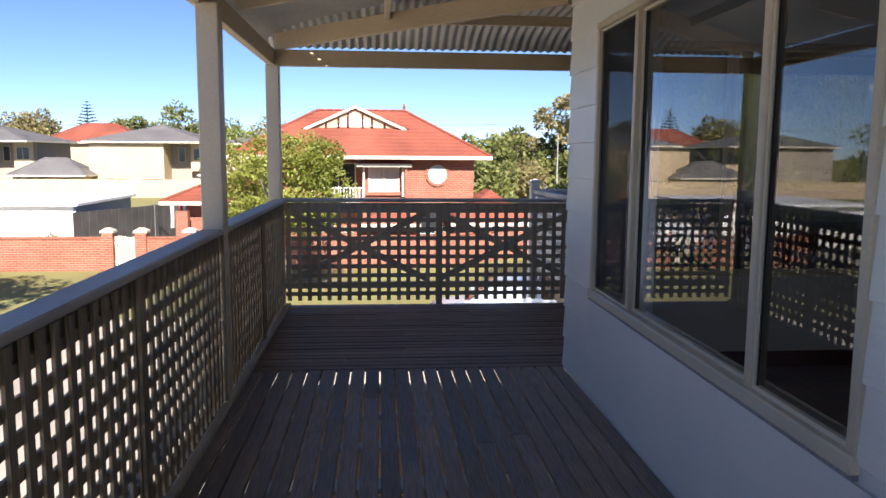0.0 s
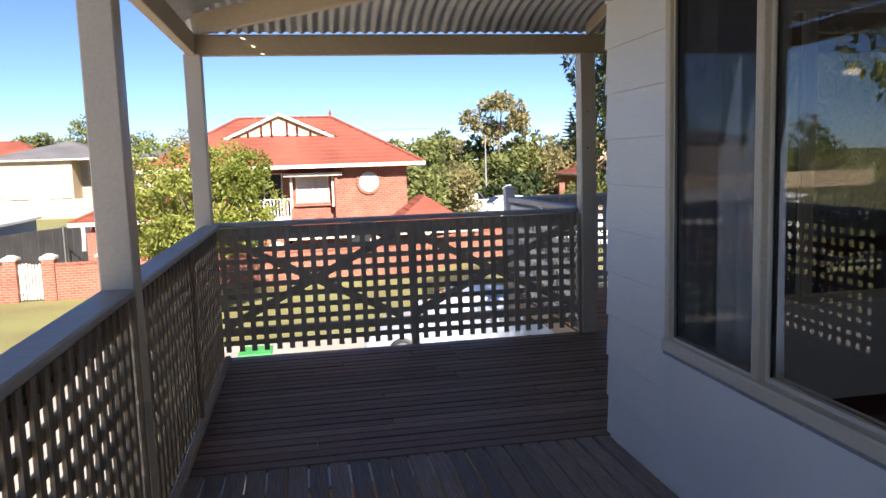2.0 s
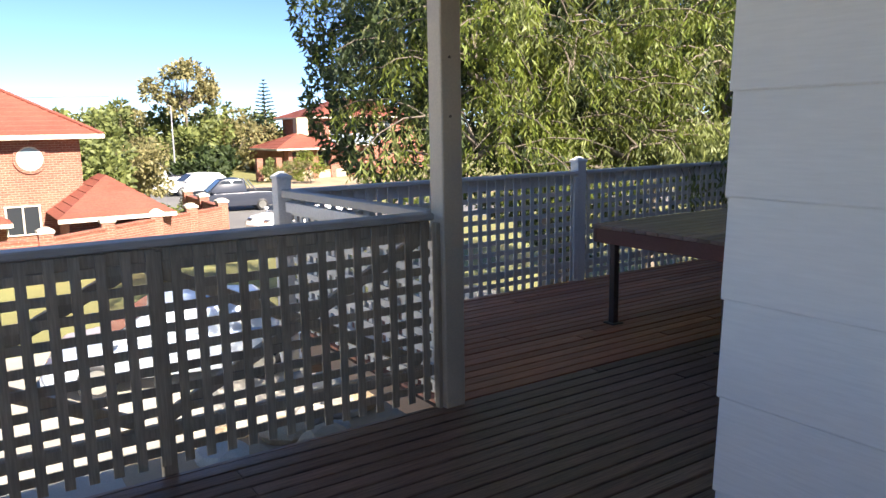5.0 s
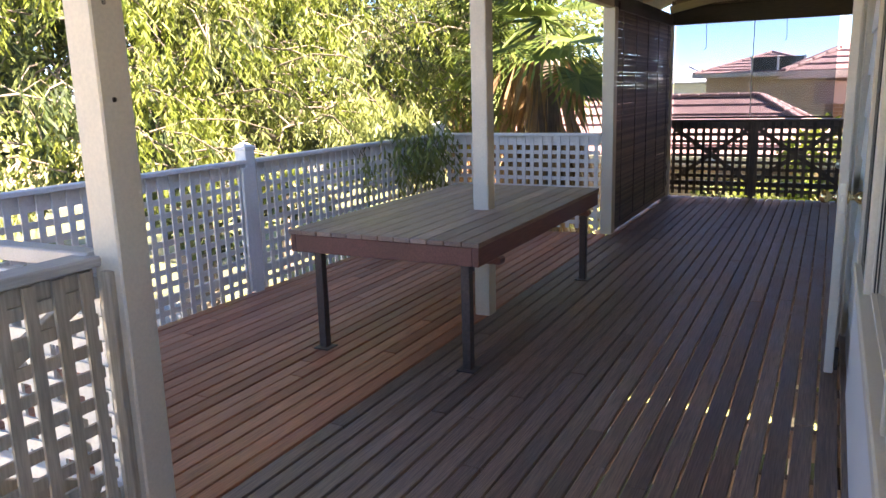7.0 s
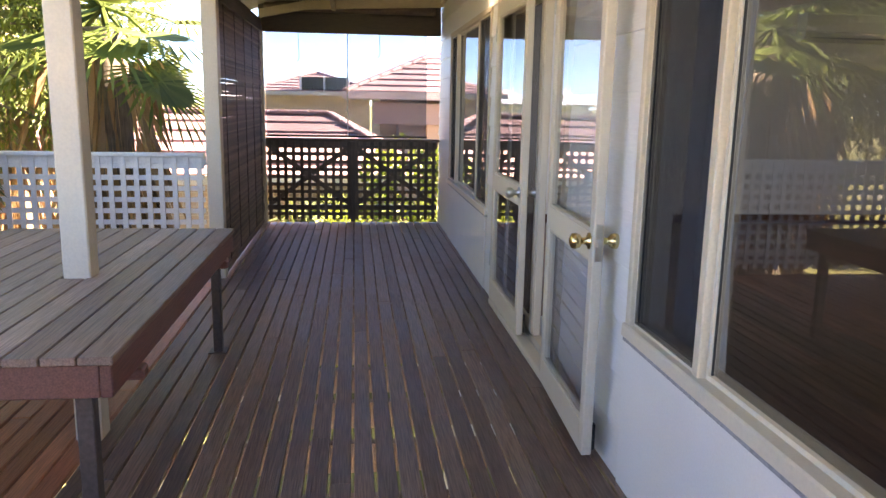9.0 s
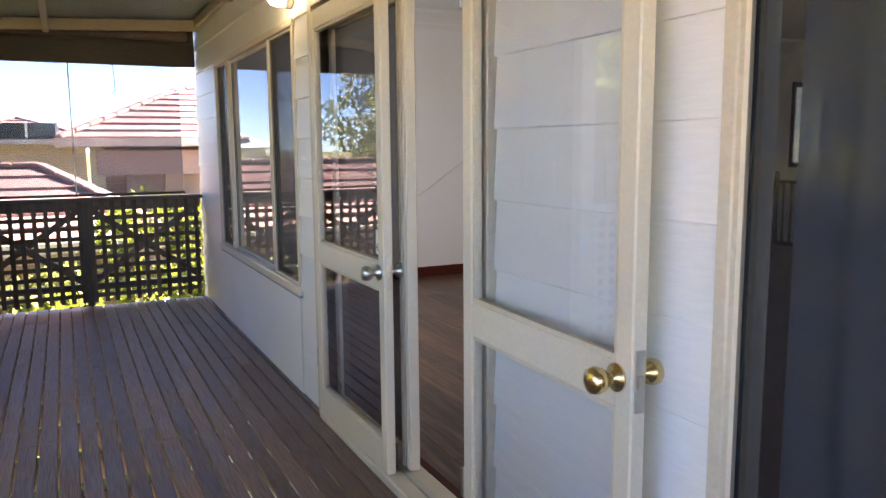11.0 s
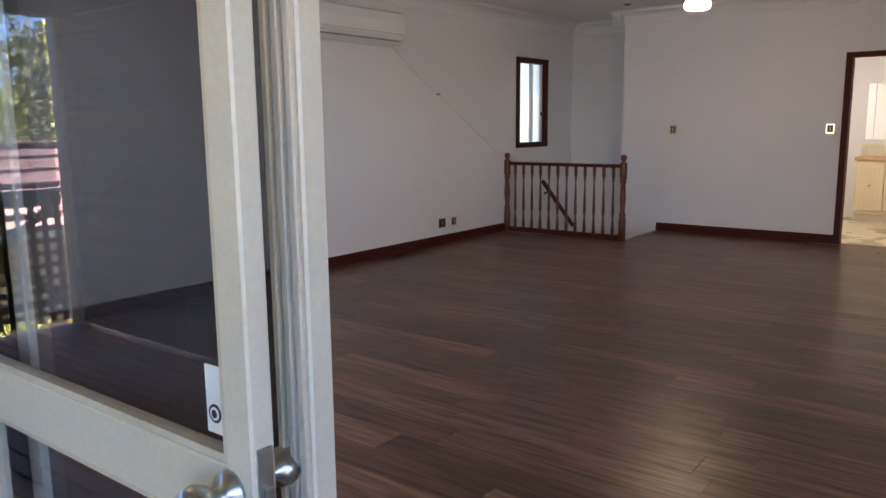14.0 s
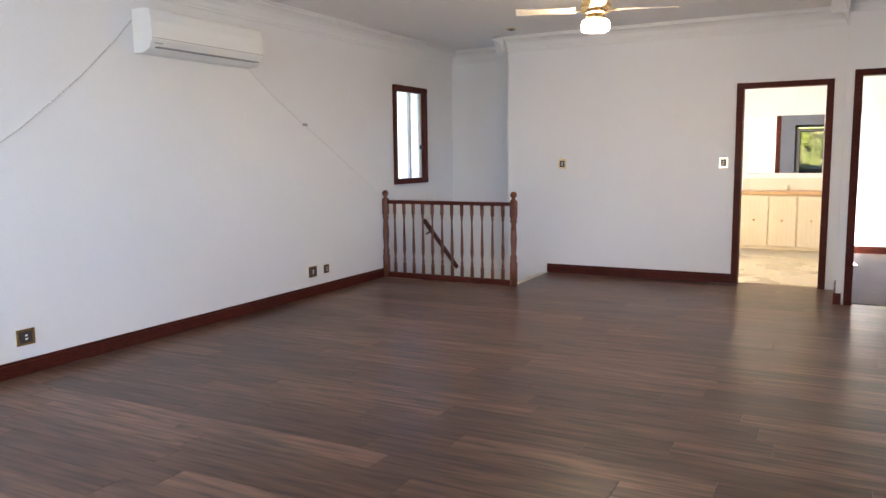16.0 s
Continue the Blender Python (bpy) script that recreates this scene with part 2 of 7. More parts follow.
def piece_mesh(name, sx, sy, sz, mat, bevel=0.0):
    key = (name, round(sx, 3), round(sy, 3), round(sz, 3), mat.name)
    if key not in MESHES:
        bm = boxed(-sx / 2, sx / 2, -sy / 2, sy / 2, -sz / 2, sz / 2, bevel)
        me = bpy.data.meshes.new(name)
        bm.to_mesh(me)
        bm.free()
        me.materials.append(mat)
        MESHES[key] = me
    return MESHES[key]


def piece(name, parent, mesh, loc, rz=0.0, rx=0.0, ry=0.0):
    ob = new(name, mesh)
    ob.location = loc
    ob.rotation_euler = (rx, ry, rz)
    return hold(ob, parent)


rng = random.Random(7)

# ---------- the house: walls, weatherboards, openings ----------
WX, NY = 1.305, 5.03                    # outer faces of the west and the north wall
FZ, CZ = 0.0, 2.80                    # inner floor and ceiling
SILL, HEAD = 0.60, 2.08
WIN_W = (2.00, 4.41)
WIN_N1 = (1.80, 4.20)
WIN_N2 = (7.22, 9.53)
DOOR = (5.14, 6.815)


def wbox(bm, side, u0, u1, n0, n1, z0, z1, bevel=0.0):
    """A box on an outer wall: u runs along the wall, n out of it."""
    if side == "n":
        return box(bm, u0, u1, NY + n0, NY + n1, z0, z1, bevel)
    return box(bm, WX - n1, WX - n0, u0, u1, z0, z1, bevel)


def wboxed(side, u0, u1, n0, n1, z0, z1, bevel=0.0):
    bm = bmesh.new()
    wbox(bm, side, u0, u1, n0, n1, z0, z1, bevel)
    return bm


def holed(bm, put, u0, u1, z0, z1, holes):
    """Fill a wall's face with boxes round its holes (a, b, low, high)."""
    at = u0
    for a, b, lo, hi in sorted(holes):
        if a > at:
            put(bm, at, a, z0, z1)
        if lo > z0:
            put(bm, a, b, z0, lo)
        if hi < z1:
            put(bm, a, b, hi, z1)
        at = b
    if at < u1:
        put(bm, at, u1, z0, z1)


bm = bmesh.new()
holed(bm, lambda b, a, c, lo, hi: wbox(b, "n", a, c, -0.13, -0.016, lo, hi), WX + 0.13, 10.6, -0.3, 2.85,
      [(*WIN_N1, SILL, HEAD), (*DOOR, FZ, HEAD), (*WIN_N2, SILL, HEAD)])
wall_north = structure("wall_north", bm, M_PLASTER, "white weatherboard house wall with two windows and a glazed door", "wall")
bm = bmesh.new()
holed(bm, lambda b, a, c, lo, hi: wbox(b, "w", a, c, -0.13, -0.016, lo, hi), -4.5, NY - 0.016, -0.3, 2.85, [(*WIN_W, SILL, HEAD)])
wall_west = structure("wall_west", bm, M_PLASTER, "white weatherboard house wall beside the narrow verandah", "wall")


def wedge_mesh(length, height):
    key = ("weatherboard", round(length, 3), round(height, 3))
    if key not in MESHES:
        bm = bmesh.new()
        prof = [(-0.015, 0.0), (0.012, 0.0), (0.0135, 0.004), (0.001, height + 0.012), (-0.015, height + 0.012)]
        ends = [[bm.verts.new((x, n, z)) for n, z in prof] for x in (0, length)]
        k = len(prof)
        for i in range(k):
            bm.faces.new((ends[0][i], ends[0][(i + 1) % k], ends[1][(i + 1) % k], ends[1][i]))
        bm.faces.new(ends[0][::-1])
        bm.faces.new(ends[1])
        bmesh.ops.recalc_face_normals(bm, faces=bm.faces)
        me = bpy.data.meshes.new("weatherboard")
        bm.to_mesh(me)
        bm.free()
        me.materials.append(M_BOARD)
        MESHES[key] = me
    return MESHES[key]


COURSES = [(-0.015 + 0.205 * k, 0.205) for k in range(3)] + [(0.60 + 0.2114 * k, 0.2114) for k in range(10)]


def weatherboards(parent, side, u0, u1, holes):
    for z, h in COURSES:
        cuts = sorted((a, b) for a, b, lo, hi in holes if z + h > lo + 0.02 and z < hi - 0.02)
        at = u0
        for a, b in cuts + [(u1, u1)]:
            while a - at > 0.02:
                n = min(a - at, 4.2) if a - at < 5 else 3.3
                if side == "n":
                    piece("weatherboard", parent, wedge_mesh(n - 0.002, h), (at, NY, z))
                else:
                    piece("weatherboard", parent, wedge_mesh(n - 0.002, h), (WX, at, z), rz=math.pi / 2)
                at += n
            at = max(at, b)


weatherboards(wall_north, "n", WX, 10.6, [(WIN_N1[0], WIN_N1[1], SILL, HEAD), (DOOR[0] - 0.06, DOOR[1] + 0.06, -1, HEAD), (WIN_N2[0], WIN_N2[1], SILL, HEAD)])
weatherboards(wall_west, "w", -4.5, NY + 0.012, [(*WIN_W, SILL, HEAD)])


# smooth fibre sheets under the windows
for side, a, b in (("w", -4.4, 4.405), ("n", WX + 0.03, 4.20), ("n", WIN_N2[0] + 0.0, WIN_N2[1])):
    sheet = part("wall_sheet", wboxed(side, a, b, 0.0145, 0.0195, -0.02, 0.553, 0.001), M_SHEET)
    tagged(sheet, "smooth white painted fibre sheet below the window", "wall sheet", "", "structure")


def window_unit(name, side, u0, u1, mullions, label):
    w = thing(name, (WX, (u0 + u1) / 2, SILL) if side == "w" else ((u0 + u1) / 2, NY, SILL), label, "window", "", "structure")
    t = 0.028
    bm = bmesh.new()
    wbox(bm, side, u0 - 0.01, u1 + 0.01, -0.06, 0.022, HEAD - t, HEAD + 0.01, 0.004)
    wbox(bm, side, u0 - 0.01, u0 + t, -0.06, 0.020, SILL + 0.02, HEAD - t, 0.004)
    wbox(bm, side, u1 - t, u1 + 0.01, -0.06, 0.020, SILL + 0.02, HEAD - t, 0.004)
    part("window_frame", bm, M_CREAM, w, "cream painted timber frame")
    part("window_sill", wboxed(side, u0 - 0.015, u1 + 0.015, -0.10, 0.032, SILL - 0.03, SILL + 0.022, 0.006), M_CREAM_LT, w)
    part("flashing", wboxed(side, u0 - 0.012, u1 + 0.012, 0.0, 0.024, SILL - 0.044, SILL - 0.0305), M_PVC, w, "dark strip under the sill")
    edges = [u0 + t] + list(mullions) + [u1 - t]
    mh = 0.02
    for k, m_ in enumerate(mullions):
        part("mullion", wboxed(side, m_ - mh, m_ + mh, -0.05, 0.012, SILL + 0.02, HEAD - t, 0.004), M_CREAM, w)
    for k, (a, b) in enumerate(zip(edges, edges[1:])):
        a2, b2 = a + (mh if k else 0.0), b - (mh if k < len(edges) - 2 else 0.0)
        d = -0.026 if k == 1 else -0.010
        bm = bmesh.new()
        s = 0.015
        wbox(bm, side, a2, a2 + s, d - 0.02, d + 0.012, SILL + 0.022, HEAD - t)
        wbox(bm, side, b2 - s, b2, d - 0.02, d + 0.012, SILL + 0.022, HEAD - t)
        wbox(bm, side, a2 + s, b2 - s, d - 0.02, d + 0.012, SILL + 0.022, SILL + 0.022 + s)
        wbox(bm, side, a2 + s, b2 - s, d - 0.02, d + 0.012, HEAD - t - s, HEAD - t)
        sash = part("sash", bm, M_CREAM_LT, w, "cream aluminium sash")
        bm = bmesh.new()
        for c0, c1 in ((a2 + s, a2 + s + 0.006), (b2 - s - 0.006, b2 - s)):
            wbox(bm, side, c0, c1, d - 0.002, d + 0.004, SILL + 0.037, HEAD - t - s)
        part("gasket", bm, M_BLACK, sash, "black rubber gasket")
        pane = part("pane", wboxed(side, a2 + s - 0.004, b2 - s + 0.004, d - 0.009, d - 0.004, SILL + 0.034, HEAD - t - s + 0.003), M_GLASS, sash, "grey tinted reflective glass pane")
        pane.visible_shadow = False
    return w


window_unit("window_1", "w", *WIN_W, (2.575, 3.80), "wide three-pane cream framed window in the weatherboard wall")
window_unit("window_2", "n", *WIN_N1, (2.345, 3.655), "wide three-pane cream framed window beside the open door")
window_unit("window_3", "n", *WIN_N2, (7.80, 9.09), "three-pane cream framed window at the end of the deck")


def curtain(side, u0, u1, z0, z1, n, label):
    bm = bmesh.new()
    k = int((u1 - u0) / 0.012)
    rows = []
    for j in range(9):
        f = j / 8
        row = []
        for i in range(k + 1):
            u = u0 + (u1 - u0) * i / k
            pinch = 1.0 - 0.35 * math.sin(math.pi * (1 - f)) * (0.7 if side == "n" else 0.2)
            uu = u1 - (u1 - u) * pinch
            off = n + 0.025 * math.sin(i * 0.62 + 1.3 * math.sin(i * 0.11)) * (0.6 + 0.4 * (1 - f))
            z = z0 + (z1 - z0) * f
            row.append(bm.verts.new((uu, NY + off, z) if side == "n" else (WX - off, uu, z)))
        rows.append(row)
    for a, b in zip(rows, rows[1:]):
        for i in range(k):
            bm.faces.new((a[i], a[i + 1], b[i + 1], b[i]))
    return tagged(part("curtain", bm, M_CURTAIN, None, "", True), label, "curtain")


curtain("w", 3.86, 4.36, 0.08, 2.3, -0.16, "thin grey-blue curtain drawn aside behind the window glass")
curtain("n", 3.72, 4.16, 0.08, 2.3, -0.16, "thin grey-blue curtain hanging behind the window glass")

# screens in front of the side sashes
for side, a, b in (("w", 3.835, 4.367), ("n", 3.69, 4.157), ("n", 7.263, 7.765), ("n", 9.125, 9.487)):
    s_ = part("fly_screen", wboxed(side, a, b, 0.003, 0.005, SILL + 0.034, HEAD - 0.042), M_SCREEN)
    tagged(s_, "dark insect mesh stretched over a window sash", "insect screen", "", "structure")

# ---------- the glazed double door ----------
door_frame = thing("door_1", (5.99, NY, 0), "cream painted frame of the glazed double door", "door frame", "", "structure")
bm = bmesh.new()
wbox(bm, "n", DOOR[0] - 0.06, DOOR[0], -0.13, 0.036, 0.0, HEAD + 0.06, 0.005)
wbox(bm, "n", DOOR[1], DOOR[1] + 0.06, -0.13, 0.036, 0.0, HEAD + 0.06, 0.005)
wbox(bm, "n", DOOR[0], DOOR[1], -0.13, 0.036, HEAD, HEAD + 0.06, 0.005)
part("jamb", bm, M_CREAM, door_frame)
part("threshold", wboxed("n", DOOR[0], DOOR[1], -0.13, 0.05, -0.01, 0.035, 0.006), M_CREAM_LT, door_frame)
part("door_track", wboxed("n", DOOR[0], DOOR[1], -0.05, -0.02, 0.035, 0.045), M_CHROME, door_frame)


def door_leaf(name, width, label):
    """A glazed leaf: the hinge at x = 0, the free edge at x = width, y the thickness."""
    d = thing(name, (0, 0, 0), label, "door")
    h, st, t = 2.03, 0.058, 0.02
    bm = bmesh.new()
    box(bm, 0, st, -t, t, 0.02, h, 0.004)
    part("stile", bm, M_CREAM_LT, d)
    part("stile", boxed(width - st, width, -t, t, 0.02, h, 0.004), M_CREAM_LT, d)
    part("bottom_rail", boxed(st, width - st, -t, t, 0.02, 0.15, 0.003), M_CREAM_LT, d)
    part("lock_rail", boxed(st, width - st, -t, t, 0.80, 0.905, 0.003), M_CREAM_LT, d)
    part("top_rail", boxed(st, width - st, -t, t, h - 0.09, h, 0.003), M_CREAM_LT, d)
    for z0, z1 in ((0.15, 0.80), (0.905, h - 0.09)):
        bm = bmesh.new()
        for a in (st, width - st - 0.012):
            box(bm, a, a + 0.012, -0.014, 0.014, z0, z1)
        for a in (z0, z1 - 0.012):
            box(bm, st + 0.012, width - st - 0.012, -0.014, 0.014, a, a + 0.012)
        bead = part("glazing_bead", bm, M_CREAM, d, "narrow cream glazing bead")
        p = part("pane", boxed(st, width - st, -0.003, 0.003, z0, z1), M_GLASS_CLEAR, bead, "clear glass pane")
        p.visible_shadow = False
    plate = part("lock_plate", boxed(width - 0.001, width + 0.003, -0.013, 0.013, 0.80, 0.94, 0.001), M_CHROME, d, "worn metal lock plate")
    part("latch", boxed(width + 0.003, width + 0.012, -0.008, 0.008, 0.855, 0.885, 0.002), M_CHROME, plate)
    for s in (-1, 1):
        prof = [(0.032, 0.0), (0.032, 0.006), (0.014, 0.012), (0.013, 0.03), (0.026, 0.04), (0.031, 0.055), (0.028, 0.07), (0.012, 0.078)]
        kb = lathe(prof, 20, (0, 0, 0), "y")
        bmesh.ops.transform(kb, matrix=Matrix.Translation((width - 0.05, s * t, 0.87)) @ Matrix.Diagonal((1, s, 1, 1)), verts=kb.verts)
        bmesh.ops.recalc_face_normals(kb, faces=kb.faces)
        part("knob", kb, M_BRASS if name == "open_door_leaf" else M_CHROME, d, "round metal door knob", True)
    for z in (0.25, 1.78):
        part("hinge", boxed(-0.012, 0.004, -t - 0.006, -t + 0.008, z, z + 0.1, 0.002), M_CHROME, d)
    part("door_bolt", boxed(width - 0.05, width - 0.02, t, t + 0.018, 0.03, 0.14, 0.003), M_BLACK, d, "black bolt at the foot of the leaf")
    return d


leaf = door_leaf("closed_door_leaf", 0.915, "closed cream glazed door leaf with a dull metal knob")
leaf.matrix_basis = pose(6.805, NY + 0.028, 0.022, 0, 0, 180)
leaf = door_leaf("open_door_leaf", 0.825, "open cream glazed door leaf with brass knob folded against the wall")
leaf.matrix_basis = pose(5.155, NY + 0.062, 0.022, 0, 0, 180 - 2.4)

screen = thing("sliding_screen_door", (6.35, NY - 0.075, 0), "sliding insect screen with a grooved cream frame behind the door", "screen door")
for a, b in ((5.883, 5.958), (6.75, 6.81)):
    part("stile", wboxed("n", a, b, -0.10, -0.055, 0.04, 2.05, 0.004), M_CREAM_LT, screen)
for k in range(3):
    part("groove_rib", wboxed("n", 5.888 + 0.024 * k, 5.901 + 0.024 * k, -0.055, -0.045, 0.05, 2.05, 0.002), M_CREAM, screen)
part("bottom_rail", wboxed("n", 5.958, 6.75, -0.09, -0.055, 0.04, 0.12, 0.003), M_CREAM_LT, screen)
part("top_rail", wboxed("n", 5.958, 6.75, -0.09, -0.055, 1.97, 2.05, 0.003), M_CREAM_LT, screen)
part("mesh", wboxed("n", 5.958, 6.75, -0.073, -0.071, 0.12, 1.97), M_MESH, screen, "dark insect mesh")
st_ = tagged(part("sticker", boxed(5.965, 6.005, NY + 0.032, NY + 0.034, 0.96, 1.06), M_WHITE), "small white sticker on the door glass", "sticker")
for k in range(3):
    part("print_ring", lathe([(0.014 - 0.004 * k, 0), (0.014 - 0.004 * k, 0.0006)], 16, (5.985, NY + 0.0345 + 0.0008 * k, 0.99), "y"), M_BLACK if k % 2 == 0 else M_WHITE, st_)

# wall lamp over the door
lamp = thing("wall_lamp", (7.24, NY, 2.2), "round white bulkhead lamp glowing beside the door head", "lamp")
part("base", lathe([(0.06, 0.0), (0.06, 0.03), (0.05, 0.04)], 20, (7.24, NY + 0.012, 2.2), "y"), M_WHITE, lamp, "", True)
part("glass_globe", lathe([(0.05, 0.0), (0.055, 0.03), (0.045, 0.065), (0.02, 0.085), (0.004, 0.088)], 20, (7.24, NY + 0.052, 2.2), "y"), emitter("lamp_glow", (1.0, 0.86, 0.62), 1.6), lamp, "warm glowing glass", True)

# ---------- decks ----------
deck = structure("floor", boxed(-0.86, 10.55, -4.5, 7.12, -0.26, -0.2), M_DECK, "dark worn timber verandah deck", "deck")
# the bearers under the boards, open between them
bm = bmesh.new()
for k in range(26):
    y = -4.4 + 0.45 * k
    if y < 4.9:
        box(bm, -0.8, 1.25, y, y + 0.045, -0.16, -0.03)
for k in range(26):
    x = -0.75 + 0.45 * k
    box(bm, x, x + 0.045, 5.0, 8.9 if 1.9 < x < 7.6 else 7.05, -0.16, -0.03)
for y in (5.06, 7.0, 8.85):
    box(bm, 2.0 if y > 8 else -0.8, 7.6 if y > 8 else 10.5, y, y + 0.045, -0.32, -0.16)
for x in (-0.7, 1.15):
    box(bm, x, x + 0.045, -4.4, 5.0, -0.32, -0.16)
bm.to_mesh(deck.data)
bm.free()


def run_boards(parent, along, a0, a1, across0, across1, pitch, mat, z=0.0, lengths=(2.4, 4.2)):
    n = int(round((across1 - across0) / pitch))
    pitch = (across1 - across0) / n
    for k in range(n):
        c = across0 + pitch * (k + 0.5)
        at = a0
        first = True
        while at < a1 - 0.01:
            ln = round(rng.uniform(*lengths), 1) if not first else round(rng.uniform(0.6, lengths[1]), 1)
            first = False
            if a1 - at - ln < 0.5:
                ln = round(a1 - at, 3)
            dz = rng.uniform(-0.002, 0.0015)
            w = pitch - rng.choice((0.010, 0.011, 0.013))
            if along == "x":
                piece("board", parent, piece_mesh("board", ln - 0.003, w, 0.022, mat, 0.003), (at + ln / 2, c, z - 0.011 + dz))
            else:
                piece("board", parent, piece_mesh("board", w, ln - 0.003, 0.022, mat, 0.003), (c, at + ln / 2, z - 0.011 + dz))
            at += ln


run_boards(deck, "y", -4.4, 4.985, -0.74, WX - 0.02, 0.09, M_DECK_GREY)
run_boards(deck, "x", -0.84, 10.5, 4.99, 7.09, 0.0875, M_DECK)
deck_ext = thing("floor_extension", (4.8, 8, 0), "open timber deck with red-brown stained boards", "deck", "", "structure")
run_boards(deck_ext, "x", 1.96, 7.62, 7.095, 8.945, 0.0875, M_DECK_RED)
part("edge_board", boxed(-0.86, 1.93, 7.10, 7.122, -0.2, -0.004), M_DECK, deck)
part("edge_board", boxed(-0.862, -0.842, -4.4, 7.10, -0.2, -0.004), M_DECK, deck)
for x in (-0.75, 1.2, 3.2, 5.2, 7.4, 10.3):
    for y in ((-3.5, 0.5, 4.5, 6.9) if x < 0 else (5.2, 6.9, 8.7) if 2 < x < 8 else (5.2, 6.9)):
        tagged(part("deck_stump", boxed(x, x + 0.09, y, y + 0.09, -3.0, -0.32), M_CREAM), "square timber post under the deck", "post", "posts under the deck")

# ---------- verandah posts, beams and roof ----------
def post(x, y, z1, w=0.115, mat=None, z0=0.0, label="square cream painted timber verandah post"):
    return tagged(part("verandah_post", boxed(x - w / 2, x + w / 2, y - w / 2, y + w / 2, z0, z1, 0.006), mat or M_CREAM), label, "post", "verandah posts")


for x, y in ((-0.79, 4.375), (-0.84, 7.08), (1.995, 7.10), (4.745, 7.115), (7.67, 7.10), (10.43, 7.09), (-0.79, 1.45), (-0.79, -1.5)):
    post(x, y, 2.14, 0.105 if x == 4.745 else 0.115)


def profile(d):
    """Height of the verandah roof at a distance d from the wall: a gentle fall, then a bullnose."""
    if d < 1.55:
        return 2.56 - 0.045 * d
    u = min(1.0, (d - 1.55) / 0.75)
    return 2.49 - 0.24 * (1 - math.sqrt(max(0.0, 1 - (u * 0.98) ** 2)))


DMAX = 2.28
HIP = 2.07 / 2.13


def roof_sheet(name, side, s0, s1):
    bm = bmesh.new()
    step = 0.0127
    n = int((s1 - s0) / step)
    ds = [0, 0.35, 0.7, 1.05, 1.4, 1.55, 1.7, 1.85, 2.0, 2.1, 2.17, 2.23, 2.28]
    prev = None
    for i in range(n + 1):
        s = s0 + step * i
        over = s - (NY if side == "w" else WX)
        over = over if side == "w" else -over
        low = max(0.0, over / HIP if side == "w" else over * HIP)
        col = []
        for d in ds:
            dd = max(d, min(low, DMAX))
            z = profile(dd) + 0.009 * math.sin(2 * math.pi * s / 0.076)
            col.append(bm.verts.new((WX - dd, s, z) if side == "w" else (s, NY + dd, z)))
        if prev:
            for a in range(len(ds) - 1):
                try:
                    bm.faces.new((prev[a], prev[a + 1], col[a + 1], col[a]))
                except ValueError:
                    pass
        prev = col
    bmesh.ops.remove_doubles(bm, verts=bm.verts, dist=0.0004)
    return structure(name, bm, M_IRON, "weathered grey corrugated iron roof sheeting with a curved edge", "roof")


roof_sheet("ceiling_west_roof", "w", -4.6, NY + DMAX * HIP)
roof_sheet("ceiling_north_roof", "n", WX - DMAX / HIP * 0.97, 10.75)

beam = thing("verandah_beam", (0, 7.09, 2.14), "cream painted timber beams carrying the verandah roof", "beam", "", "structure")
part("beam", barred((-0.845, -4.5, 2.20), (-0.845, 7.03, 2.20), 0.06, 0.14, 0.004), M_BEAM, beam)
part("beam", barred((-0.875, 7.085, 2.20), (7.6, 7.085, 2.20), 0.07, 0.14, 0.004), M_BEAM, beam)
part("beam", barred((7.6, 7.085, 2.20), (10.5, 7.085, 2.20), 0.07, 0.14, 0.004), M_DARKBEAM, beam)
part("hip_rafter", barred((-0.80, 7.04, 2.33), (WX - 0.02, NY + 0.03, 2.385), 0.05, 0.14, 0.004), M_BEAM, beam)
part("purlin", barred((0.1, 6.25, 2.41), (10.4, 6.25, 2.41), 0.045, 0.075, 0.003), M_BEAM, beam)
part("purlin", barred((0.15, -4.4, 2.41), (0.15, 6.1, 2.41), 0.045, 0.075, 0.003), M_BEAM, beam)
for y in (-3.2, -1.0, 1.2, 3.3, 5.2):
    part("rafter", barred((-0.80, y, 2.30), (-0.25 if y < 5 else -0.3, y, 2.40), 0.045, 0.09, 0.003), M_BEAM, beam)
    if y < 4.9:
        part("rafter", barred((-0.25, y, 2.40), (WX - 0.02, y, 2.47), 0.045, 0.09, 0.003), M_BEAM, beam)
for x in (2.0, 3.6, 5.3, 7.0, 8.7, 10.2):
    part("rafter", barred((x, 7.04, 2.30), (x, 6.55, 2.40), 0.045, 0.09, 0.003), M_BEAM, beam)
    part("rafter", barred((x, 6.55, 2.40), (x, NY + 0.02, 2.47), 0.045, 0.09, 0.003), M_BEAM, beam)
part("wall_plate", wboxed("n", WX, 10.6, 0.016, 0.055, 2.46, 2.53, 0.003), M_BEAM, beam)
part("wall_plate", wboxed("w", -4.5, NY, 0.016, 0.055, 2.46, 2.53, 0.003), M_BEAM, beam)
end_beam = thing("end_beam", (10.5, 6.05, 2.14), "dark timber beam with a rolled blind at the deck end", "beam", "", "structure")
part("beam", boxed(10.46, 10.54, 5.05, 7.08, 2.14, 2.34, 0.005), M_DARKBEAM, end_beam)
part("upper_board", boxed(10.48, 10.52, 5.05, 7.08, 2.34, 2.56), M_DARKBEAM, end_beam)
